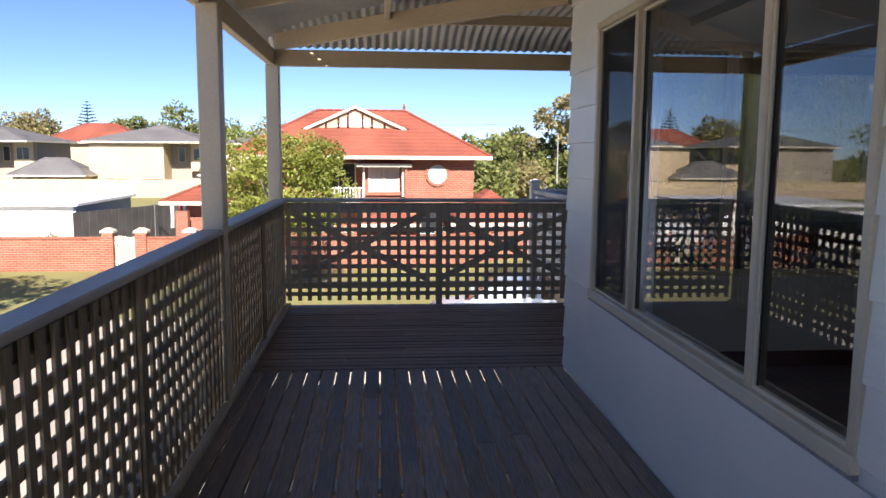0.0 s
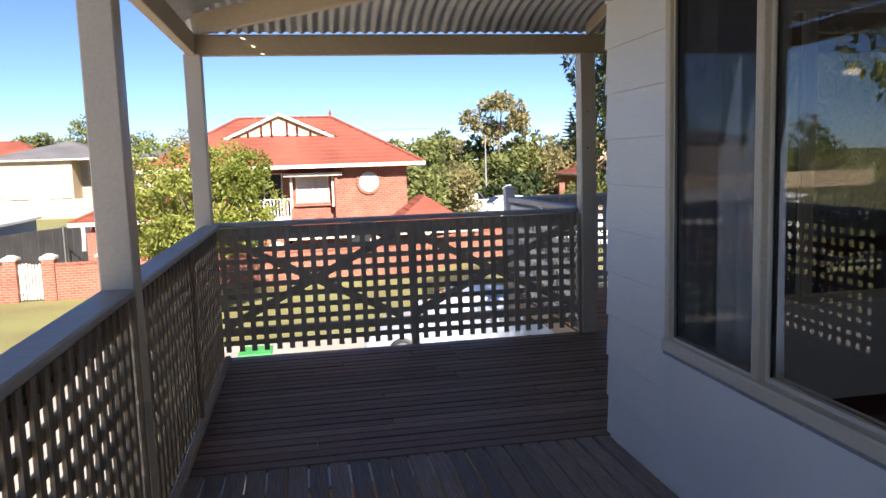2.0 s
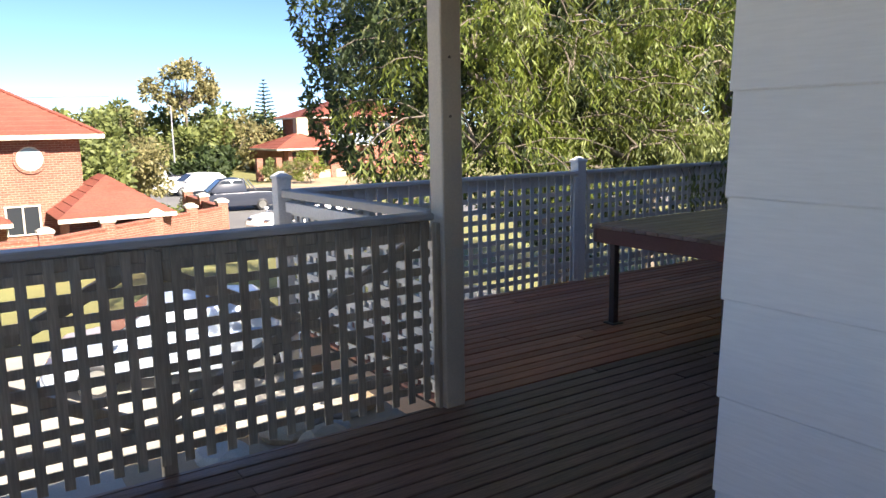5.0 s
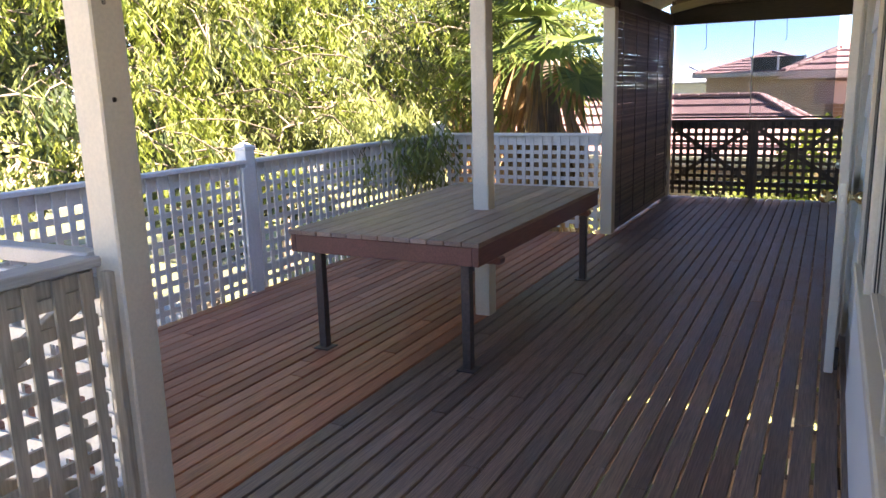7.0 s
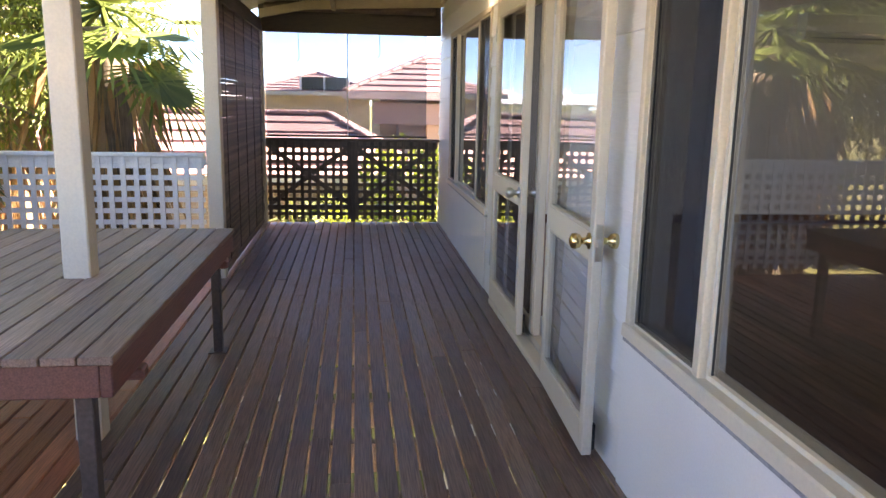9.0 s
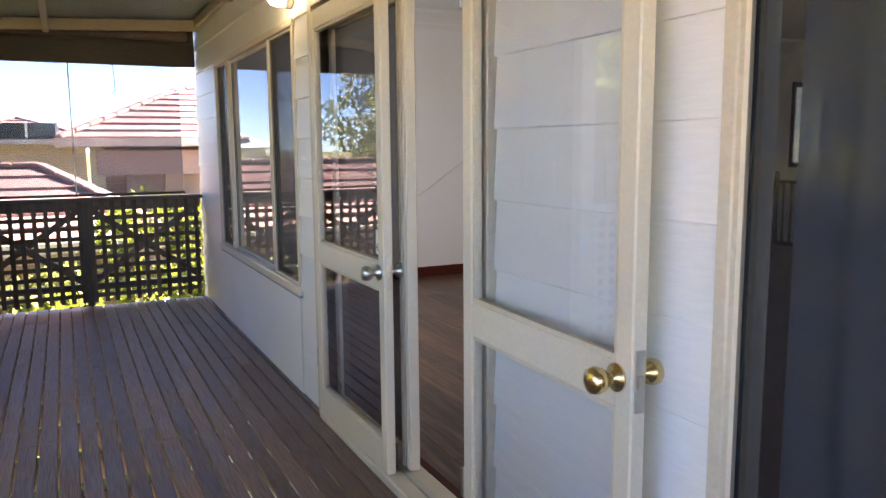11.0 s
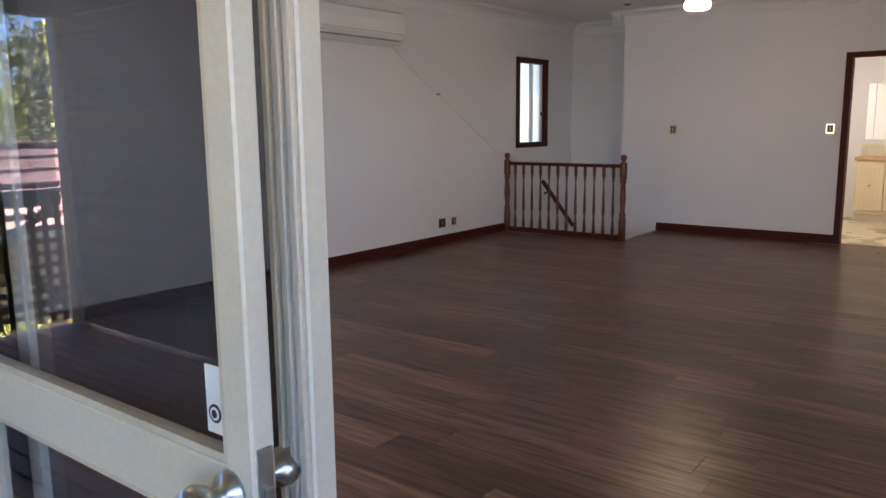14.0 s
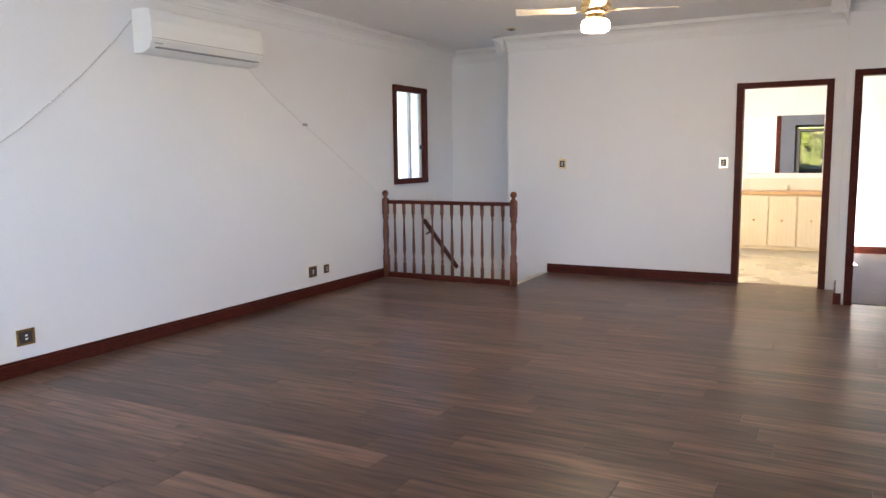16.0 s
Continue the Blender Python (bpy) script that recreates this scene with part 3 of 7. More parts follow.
part("blind_roll", lathe([(0.035, 0), (0.045, 0.01), (0.045, 1.88), (0.035, 1.89)], 14, (10.42, 5.12, 2.40), "y"), M_REED, end_beam, "rolled tan cloth blind", True)
for y, ln in ((5.75, 0.24), (6.65, 0.3)):
    hk = thing("blind_hook", (10.44, y, 2.14), "thin wire hook hanging from the end beam", "hook")
    bm = bmesh.new()
    bar(bm, (10.44, y, 2.15), (10.44, y - 0.01, 2.15 - ln), 0.006, 0.006)
    bar(bm, (10.44, y - 0.01, 2.15 - ln), (10.44, y + 0.025, 2.12 - ln), 0.006, 0.006)
    part("wire", bm, M_STEEL, hk)

# clear drop blind in the end bay
drop = thing("clear_blind", (10.5, 6.1, 0.985), "hazy clear plastic drop blind above the end railing", "blind")
part("sheet", boxed(10.50, 10.502, 5.20, 7.02, 1.01, 2.14), veil("clear_vinyl_sheet", (0.85, 0.88, 0.92), 0.90, 0.3, (0.60, 0.63, 0.68)), drop)
part("hem_bar", boxed(10.493, 10.509, 5.19, 7.03, 0.985, 1.01, 0.003), M_DARKBEAM, drop, "dark bottom bar")
part("seam", boxed(10.498, 10.504, 6.10, 6.11, 1.01, 2.14), M_WHITE, drop)

# the roof of the house, and what closes it
bm = bmesh.new()
corners = [(WX - 0.5, -9.5, 2.88), (11.2, -9.5, 2.88), (11.2, NY + 0.1, 2.88), (WX - 0.05, NY + 0.1, 2.88)]
rv = [bm.verts.new(c) for c in corners] + [bm.verts.new((5.0, -2.2, 4.9)), bm.verts.new((7.5, -2.2, 4.9))]
for f in ((0, 1, 5, 4), (2, 3, 4, 5), (1, 2, 5), (3, 0, 4)):
    bm.faces.new([rv[i] for i in f])
bm.faces.new([rv[i] for i in (3, 2, 1, 0)])
structure("roof", bm, M_IRON, "hipped grey metal roof over the house", "roof")


# ---------- lattice railings ----------
def lattice(name, p0, p1, inner, mat, label, z0=0.03, z1=0.93, cap=None, cap_top=0.97, braces=0, rails=True, group="verandah railings", pitch=0.09, slat=0.038, mid_post=False, diag_mat=None, mid_at=0.5):
    """A panel from p0 to p1; inner is +1 if the deck lies to the left of that way."""
    p0, p1 = Vector((*p0, 0)), Vector((*p1, 0))
    u = (p1 - p0).normalized()
    nrm = Vector((-u.y, u.x, 0)) * inner
    length = (p1 - p0).length
    rz = math.atan2(u.y, u.x)
    th = thing(name, (*((p0 + p1) / 2).to_2d(), 0), label, "railing", group)
    at = lambda s, o, z: tuple(p0 + u * s + nrm * o + Vector((0, 0, z)))
    if rails:
        part("top_rail", barred(at(0, -0.03, z1 - 0.035), at(length, -0.03, z1 - 0.035), 0.035, 0.07, 0.003), mat, th)
        part("bottom_rail", barred(at(0, -0.03, z0 + 0.14), at(length, -0.03, z0 + 0.14), 0.035, 0.06, 0.003), mat, th)
    bays = max(1, braces)
    for b in range(braces):
        a, c = length * b / bays + 0.04, length * (b + 1) / bays - 0.04
        part("brace", barred(at(a, -0.03, z0 + 0.18), at(c, -0.03, z1 - 0.08), 0.03, 0.055, 0.003), diag_mat or mat, th)
        part("brace", barred(at(a, -0.062, z1 - 0.08), at(c, -0.062, z0 + 0.18), 0.03, 0.055, 0.003), diag_mat or mat, th)
    if mid_post:
        part("mid_post", barred(at(length * mid_at - 0.028, -0.02, (z1 + z0) / 2 - 0.05), at(length * mid_at + 0.028, -0.02, (z1 + z0) / 2 - 0.05), 0.055, z1 - z0 + 0.08, 0.003), mat, th)
    n = int(length / pitch)
    vs = piece_mesh("slat", slat, 0.011, z1 - z0 - 0.002, mat)
    for k in range(n):
        s = (k + 0.5) * length / n
        piece("slat", th, vs, at(s + rng.uniform(-0.003, 0.003), 0.0062, (z0 + z1) / 2), rz)
    rows = int((z1 - z0) / (pitch * 0.96))
    hs = piece_mesh("slat", length - 0.02, 0.011, slat, mat)
    for k in range(rows):
        z = z0 + 0.02 + (k + 0.5) * (z1 - z0 - 0.05) / rows
        piece("slat", th, hs, at(length / 2, -0.0062, z + rng.uniform(-0.002, 0.002)), rz)
    if cap:
        part("cap", barred(at(-0.02, -0.03, cap_top - 0.016), at(length + 0.02, -0.03, cap_top - 0.016), 0.11, 0.032, 0.006), cap, th, "weathered grey painted flat cap")
    return th


W_LABEL = "weathered timber lattice railing with a grey flat cap"
lattice("lattice_railing", (-0.765, 4.44), (-0.765, 7.02), -1, M_LATTICE, W_LABEL, cap=M_CAP)
lattice("lattice_railing", (-0.765, 1.51), (-0.765, 4.31), -1, M_LATTICE, W_LABEL, cap=M_CAP)
lattice("lattice_railing", (-0.765, -1.44), (-0.765, 1.39), -1, M_LATTICE, W_LABEL, cap=M_CAP)
for y in (4.30, 5.7, 2.9):
    tagged(part("lattice_batten", boxed(-0.752, -0.735, y, y + 0.045, 0.0, 0.94, 0.003), M_LATTICE), "upright timber batten on the lattice railing", "batten")
lattice("lattice_railing", (-0.78, 7.15), (1.935, 7.15), -1, M_LATTICE_GREY, "faded lattice railing with crossed braces at the deck end", braces=2, cap=M_CAP, mid_post=True, mid_at=0.522)
tagged(part("lattice_batten", boxed(1.915, 1.938, 7.07, 7.11, 0.0, 0.93, 0.003), M_LATTICE_GREY), "upright batten beside the verandah post", "batten")
tagged(part("railing_ledge", boxed(-0.755, -0.715, -4.4, 7.05, 0.0, 0.03, 0.004), M_LATTICE_GREY), "low timber ledge along the foot of the railing", "ledge", "", "structure")
lattice("lattice_railing", (10.50, 5.06), (10.50, 7.04), 1, M_LATTICE_DARK, "dark brown stained lattice railing with crossed braces", braces=2, z1=0.95, cap=M_LATTICE_DARK, cap_top=0.975, mid_post=True)

# the open side of the extension, with braces outside
side_rail = lattice("lattice_railing", (1.93, 8.88), (1.97, 7.17), 1, M_LATTICE_WHITE, "pale lattice side railing with slanting braces", cap=None, z1=0.90)
part("cap", barred((1.90, 8.90, 0.955), (1.955, 7.16, 0.955), 0.075, 0.05, 0.005), M_CAP, side_rail, "grey painted handrail")
part("brace", barred((2.01, 8.86, 0.92), (2.01, 8.25, 0.30), 0.035, 0.07, 0.003), M_CREAM, side_rail)
part("brace", barred((2.01, 8.05, 0.92), (2.01, 8.45, 0.35), 0.035, 0.07, 0.003), M_CREAM, side_rail)
part("brace", barred((2.01, 7.95, 0.92), (2.01, 7.30, 0.20), 0.035, 0.07, 0.003), M_CREAM, side_rail)
FENCE = [(1.89, 8.95), (4.64, 8.95), (7.67, 8.95)]
for (a, b) in zip(FENCE, FENCE[1:]):
    f_ = lattice("lattice_fence", (a[0] + 0.05, 8.93), (b[0] - 0.05, 8.93), -1, M_LATTICE_WHITE, "white painted lattice fence at the edge of the deck", z0=0.004, cap=None, z1=0.95, group="white lattice fence")
    part("cap", barred((a[0] + 0.05, 8.925, 0.965), (b[0] - 0.05, 8.925, 0.965), 0.07, 0.03, 0.004), M_LATTICE_WHITE, f_)
f_ = lattice("lattice_fence", (7.69, 8.88), (7.69, 7.18), -1, M_LATTICE_WHITE, "white painted lattice panel beside the verandah post", cap=None, z1=0.95, group="white lattice fence")
part("cap", barred((7.69, 8.88, 0.965), (7.69, 7.18, 0.965), 0.07, 0.03, 0.004), M_LATTICE_WHITE, f_)
for x, y in FENCE:
    fp = thing("fence_post", (x, y, 0), "square white fence post with a pyramid cap", "post", "white fence posts")
    part("shaft", boxed(x - 0.05, x + 0.05, y - 0.05, y + 0.05, -0.3, 1.05, 0.005), M_LATTICE_WHITE, fp)
    bm = lathe([(0.078, 1.05), (0.078, 1.07), (0.02, 1.10)], 4, (x, y, 0))
    bmesh.ops.rotate(bm, verts=bm.verts, cent=(x, y, 0), matrix=Matrix.Rotation(math.pi / 4, 3, "Z"))
    part("post_cap", bm, M_LATTICE_WHITE, fp)
    if x == 4.64:
        part("strip", boxed(x - 0.10, x - 0.055, y - 0.06, y - 0.035, 0.02, 0.93, 0.003), M_LATTICE_WHITE, fp)

# ---------- reed screen ----------
reed = thing("reed_screen", (9.0, 7.10, 0), "brown woven reed blind closing the side of the deck", "blind")
for k in range(133):
    z = 0.025 + k * 0.0160
    piece("slat", reed, piece_mesh("slat", 2.62, 0.010, 0.0157, M_REED), (9.05, 7.06 + 0.006 * math.sin(k * 0.5) + rng.uniform(-0.003, 0.003), z), rng.uniform(-0.0025, 0.0025), 0, rng.uniform(-0.0022, 0.0022))
for x in (7.95, 8.5, 9.05, 9.6, 10.15):
    part("cord", boxed(x - 0.004, x + 0.004, 7.043, 7.05, 0.09, 2.14), M_DARKBEAM, reed)
part("head_rail", boxed(7.74, 10.36, 7.03, 7.055, 2.12, 2.2, 0.003), M_DARKBEAM, reed)

# ---------- the fixed outdoor table ----------
TX0, TX1, TY0, TY1, TZ = 3.73, 5.89, 6.69, 7.87, 0.69
table = thing("outdoor_table", (4.8, 7.28, 0), "large slatted timber table built round a verandah post", "table")
n = 12
for k in range(n):
    w = (TY1 - TY0) / n
    y = TY0 + w * (k + 0.5)
    if 7.05 < y < 7.18:
        for a, b in ((TX0, 4.69), (4.80, TX1)):
            piece("board", table, piece_mesh("table_board", b - a, w - 0.005, 0.025, M_TABLE, 0.003), ((a + b) / 2, y, TZ - 0.0125))
    else:
        piece("board", table, piece_mesh("table_board", TX1 - TX0, w - 0.005, 0.025, M_TABLE, 0.003), ((TX0 + TX1) / 2 + rng.uniform(-0.004, 0.004), y, TZ - 0.0125))
part("apron", boxed(TX0 + 0.01, TX0 + 0.045, TY0 + 0.045, TY1 - 0.045, TZ - 0.125, TZ - 0.026, 0.004), M_TABLE_EDGE, table)
part("apron", boxed(TX1 - 0.045, TX1 - 0.01, TY0 + 0.045, TY1 - 0.045, TZ - 0.125, TZ - 0.026, 0.004), M_TABLE_EDGE, table)
part("apron", boxed(TX0 + 0.01, TX1 - 0.01, TY0 + 0.01, TY0 + 0.045, TZ - 0.125, TZ - 0.026, 0.004), M_TABLE_EDGE, table)
part("apron", boxed(TX0 + 0.01, TX1 - 0.01, TY1 - 0.045, TY1 - 0.01, TZ - 0.125, TZ - 0.026, 0.004), M_TABLE_EDGE, table)
for x in (TX0 + 0.25, TX1 - 0.3):
    part("cross_bearer", boxed(x, x + 0.07, TY0 - 0.005, TY1 - 0.05, TZ - 0.165, TZ - 0.126, 0.008), M_TABLE_EDGE, table)
for x in (3.79, 5.82):
    for y in (6.79, 7.70):
        lg = part("leg", boxed(x - 0.024, x + 0.024, y - 0.024, y + 0.024, 0.008, TZ - 0.126, 0.003), M_STEEL, table, "square dark steel leg")
        part("foot_plate", boxed(x - 0.05, x + 0.05, y - 0.05, y + 0.05, 0.0, 0.008, 0.002), M_STEEL, lg)

for z in (1.43, 1.70):
    tagged(part("bolt", lathe([(0.008, 0), (0.008, 0.006), (0.003, 0.008)], 10, (1.985, 7.0425, z), "y"), M_STEEL), "dark bolt head in the verandah post", "bolt", "bolts in the post")

# ---------- the room indoors ----------
def room_wall(name, put_axis, face, thick, u0, u1, holes=(), z0=0.0, z1=CZ, mat=None, label="plain white painted plaster wall"):
    """A wall on the plane axis = face, its body going thick beyond it."""
    lo, hi = sorted((face, face + thick))
    def put(b, a, c, l, h):
        box(b, a, c, lo, hi, l, h) if put_axis == "y" else box(b, lo, hi, a, c, l, h)
    b_ = bmesh.new()
    holed(b_, put, u0, u1, z0, z1, holes)
    return structure(name, b_, mat or M_PLASTER, label, "wall")


EX, SY, D2Y = 10.46, -3.76, -2.95
room_wall("wall_east", "x", EX, 0.12, -7.2, NY - 0.13, [(-3.71, -2.95, 1.11, 2.23)], z0=-2.9)
room_wall("wall_south", "y", SY, -0.12, 5.72, 9.33, [(5.875, 6.675, -0.1, 2.085)], z0=-0.2)
room_wall("wall_return", "x", 5.72, -0.07, SY - 0.12, D2Y)
room_wall("wall_bedroom", "y", D2Y, -0.10, 4.43, 5.65, [(4.775, 5.60, -0.1, 2.085)])
room_wall("wall_hall_west", "x", 4.43, -0.1, D2Y - 0.1, -0.6)
room_wall("wall_back_west", "y", -0.6, -0.1, WX + 0.13, 4.33)
room_wall("wall_stair_back", "y", -4.49, -0.1, 9.21, EX, z0=-2.9)
room_wall("wall_stair_side", "x", 9.33, -0.12, -4.49, SY - 0.12, z0=-2.9)
room_wall("wall_stair_lower", "x", 8.82, -0.05, -4.49, -2.68, z0=-2.9, z1=-0.06)
room_wall("wall_stair_north", "y", -2.66, 0.05, 8.82, EX, z0=-2.9, z1=-0.06)
# bathroom and bedroom
M_TILE_WALL = material("cream_wall_tile", (0.74, 0.66, 0.52), 0.3, grain_amt=0.03, stain=0.06, bump=0.03)
room_wall("wall_bath_back", "y", -6.62, -0.1, 5.76, 8.0)
room_wall("wall_bath_west", "x", 5.76, -0.07, -6.62, SY - 0.12)
room_wall("wall_bath_east", "x", 7.9, 0.1, -6.62, SY - 0.12, [(-5.6, -4.3, 1.0, 2.2)])
room_wall("wall_bed_back", "y", -7.0, -0.1, 2.0, 5.69)
room_wall("wall_bed_west", "x", 2.0, -0.1, -7.0, D2Y - 0.1, [(-6.0, -4.2, 0.9, 2.1)])
room_wall("wall_bed_north", "y", D2Y - 0.1, 0.08, 2.0, 4.33)
structure("ceiling", boxed(WX + 0.13, EX, -7.1, NY - 0.13, CZ, CZ + 0.04), M_CEIL, "flat white plasterboard ceiling", "ceiling")
bm = bmesh.new()
box(bm, WX + 0.13, 8.82, SY - 0.12, NY - 0.13, -0.12, FZ - 0.006)
box(bm, 8.82, EX, -2.66, NY - 0.13, -0.12, FZ - 0.006)
floor_in = structure("floor_inside", bm, M_VINYL, "dark brown timber-look vinyl plank floor", "floor")
bm = bmesh.new()
box(bm, 5.76, 7.9, -6.62, SY - 0.12, -0.12, FZ)
structure("floor_bathroom", bm, material("bath_floor_tile", (0.62, 0.52, 0.38), 0.3, grain_amt=0.06, stain=0.1, bump=0.05), "pale beige bathroom floor", "floor")
structure("floor_bedroom", boxed(2.0, 5.69, -7.0, D2Y - 0.1, -0.12, FZ + 0.005), material("grey_carpet", (0.20, 0.175, 0.17), 0.95, grain_amt=0.3, bump=0.6, bump_scale=300), "grey-brown bedroom carpet", "carpet")
structure("sill_plate", boxed(DOOR[0], DOOR[1], NY - 0.17, NY - 0.13, 0.0, 0.03, 0.003), M_MAHOG, "dark threshold strip inside the door", "threshold")

# skirtings, cornices and architraves
bm = bmesh.new()
SK = 0.105


def skirt(b, axis, face, sgn, a, c):
    """A moulded skirting on a wall's face, standing out to the side sgn."""
    for t_, z0_, z1_ in ((0.018, FZ, FZ + SK - 0.02), (0.012, FZ + SK - 0.02, FZ + SK)):
        lo, hi = sorted((face, face + sgn * t_))
        box(b, a, c, lo, hi, z0_, z1_, 0.002) if axis == "y" else box(b, lo, hi, a, c, z0_, z1_, 0.002)


skirt(bm, "x", EX, -1, -2.64, NY - 0.13)
skirt(bm, "y", SY, 1, 6.73, 8.82)
skirt(bm, "y", D2Y, 1, 4.45, 4.70)
skirt(bm, "y", D2Y, 1, 5.675, 5.74)
skirt(bm, "x", 4.43, 1, D2Y, -0.6)
skirt(bm, "y", -0.6, 1, WX + 0.13, 4.43)
skirt(bm, "y", NY - 0.13, -1, 6.9, EX)
skirt(bm, "y", NY - 0.13, -1, WX + 0.13, 5.08)
skirt(bm, "x", 5.72, 1, SY, D2Y)
skirt(bm, "y", -7.0, 1, 2.0, 5.69)
structure("baseboard", bm, M_MAHOG, "dark red-brown timber skirting board", "skirting")


def cornice(b, axis, face, sgn, a, c):
    prof = [(0.0, -0.17), (0.012, -0.17), (0.016, -0.15), (0.022, -0.14), (0.03, -0.11), (0.055, -0.07), (0.09, -0.045), (0.115, -0.035), (0.125, -0.028), (0.13, -0.012), (0.15, -0.01), (0.15, 0.0), (0.0, 0.0)]
    ends = []
    for s in (a, c):
        ends.append([b.verts.new((s, face + sgn * o, CZ + z) if axis == "y" else (face + sgn * o, s, CZ + z)) for o, z in prof])
    k = len(prof)
    for i in range(k):
        b.faces.new((ends[0][i], ends[0][(i + 1) % k], ends[1][(i + 1) % k], ends[1][i]))
    b.faces.new(ends[0])
    b.faces.new(ends[1][::-1])


bm = bmesh.new()
cornice(bm, "x", EX, -1, -4.49, NY - 0.13)
cornice(bm, "y", SY, 1, 5.72, 9.33 + 0.15)
cornice(bm, "x", 9.33, 1, -4.49, SY + 0.15)
cornice(bm, "y", -4.49, 1, 9.33, EX)
cornice(bm, "x", 5.72, 1, SY, D2Y + 0.15)
cornice(bm, "y", D2Y, 1, 4.43, 5.72 + 0.15)
cornice(bm, "x", 4.43, 1, D2Y, -0.6)
cornice(bm, "y", NY - 0.13, -1, WX + 0.13, EX)
bmesh.ops.recalc_face_normals(bm, faces=bm.faces)
structure("trim", bm, M_CEIL, "white moulded plaster cornice round the ceiling", "cornice")


def architrave(name, axis, face, a, b, top, mat, w=0.055, label="dark mahogany door frame"):
    th = thing(name, ((a + b) / 2, face, 0) if axis == "y" else (face, (a + b) / 2, 0), label, "door frame", "", "structure")
    p = 0.016
    put = (lambda u0, u1, n0, n1, z0, z1: boxed(u0, u1, face + n0, face + n1, z0, z1, 0.003)) if axis == "y" else (lambda u0, u1, n0, n1, z0, z1: boxed(face + n0, face + n1, u0, u1, z0, z1, 0.003))
    part("jamb", put(a - w, a + 0.012, -0.122, p, FZ, top), mat, th)
    part("jamb", put(b - 0.012, b + w, -0.122, p, FZ, top), mat, th)
    part("head", put(a - w, b + w, -0.122, p + 0.001, top, top + w), mat, th)
    return th


architrave("door_2", "y", SY, 5.875, 6.675, 2.07, M_MAHOG)
architrave("door_3", "y", D2Y, 4.775, 5.60, 2.07, M_MAHOG)
# bedroom door leaf, open inwards
bd = thing("bedroom_door", (5.575, D2Y - 0.1, FZ), "open white flush bedroom door with a small knob", "door")
part("leaf", boxed(5.545, 5.582, D2Y - 0.92, D2Y - 0.125, FZ + 0.01, 2.06, 0.003), M_WHITE, bd)
part("knob", lathe([(0.025, 0), (0.025, 0.006), (0.01, 0.012), (0.01, 0.03), (0.024, 0.04), (0.024, 0.055), (0.008, 0.062)], 16, (0, 0, 0), "x"), M_CHROME, bd, "metal knob", True)
bd.children[-1].location = (5.482, D2Y - 0.85, 1.0)
for z in (0.25, 1.75):
    part("hinge", boxed(5.583, 5.60, D2Y - 0.118, D2Y - 0.1, z, z + 0.1, 0.001), M_STEEL, bd)

# planks
n_rows = 46
pw = (NY - 0.13 - SY) / n_rows
far = bmesh.new()
count = 0
for r in range(n_rows):
    y = NY - 0.13 - pw * (r + 0.5)
    x = 4.45 - rng.uniform(0.0, 1.2)
    while x < EX - 0.02:
        ln = 1.22
        x1 = min(x + ln, EX - 0.005)
        if y < -2.68 and x1 > 8.82:
            x1 = 8.825
        if x1 - x > 0.05 and not (y < D2Y and x1 < 5.75):
            if y < D2Y:
                x = max(x, 5.73)
            if y > 0.0 and count < 290 and x > 3.0:
                piece("plank", floor_in, piece_mesh("plank", x1 - x - 0.0015, pw - 0.0012, 0.006, M_VINYL, 0.0006), ((x + x1) / 2, y, FZ - 0.003))
                count += 1
            else:
                box(far, x, x1 - 0.0015, y - pw / 2 + 0.0006, y + pw / 2 - 0.0006, FZ - 0.006, FZ)
        x += ln
        if y < -2.68 and x > 8.82:
            break
for r in range(30):
    y = NY - 0.13 - pw * (r + 0.5)
    if y > -0.6:
        box(far, WX + 0.13, 3.0, y - pw / 2 + 0.0006, y + pw / 2 - 0.0006, FZ - 0.006, FZ)
tagged(part("planks", far, M_VINYL_FAR, floor_in), "", "", "", "stuff")

# stairwell: an upper step, then a flight going down
for k in range(9):
    z = -0.18 - 0.18 * k
    if k == 0:
        st = boxed(8.84, EX, SY + 0.02, -2.70, z - 0.04, z)
    else:
        st = boxed(9.35, EX, -3.74 - 0.25 * k, -3.76 - 0.25 * (k - 1), z - 0.2, z, 0.004)
    if k < 4:
        tagged(part("stair_tread", st, M_VINYL), "dark timber-look stair tread going down", "stair", "stair treads", "structure")
    else:
        st.free()
tagged(part("stair_nosing", boxed(8.805, 8.84, SY + 0.02, -2.72, FZ - 0.03, FZ + 0.006, 0.002), M_CREAM_LT), "pale metal nosing along the top stair edge", "nosing", "", "structure")
hr = thing("stair_handrail", (10.42, -4.0, 0.2), "dark timber handrail sloping down the stair wall", "handrail")
part("rail", barred((10.40, -3.55, 0.60), (10.40, -4.47, -0.13), 0.045, 0.06, 0.012), M_MAHOG, hr)
part("bracket", barred((10.40, -3.7, 0.44), (EX, -3.7, 0.40), 0.015, 0.02), M_STEEL, hr)

# balustrade round the stairwell
bal = thing("stair_balustrade", (9.68, -2.68, FZ), "turned mahogany balustrade guarding the stairwell", "balustrade")


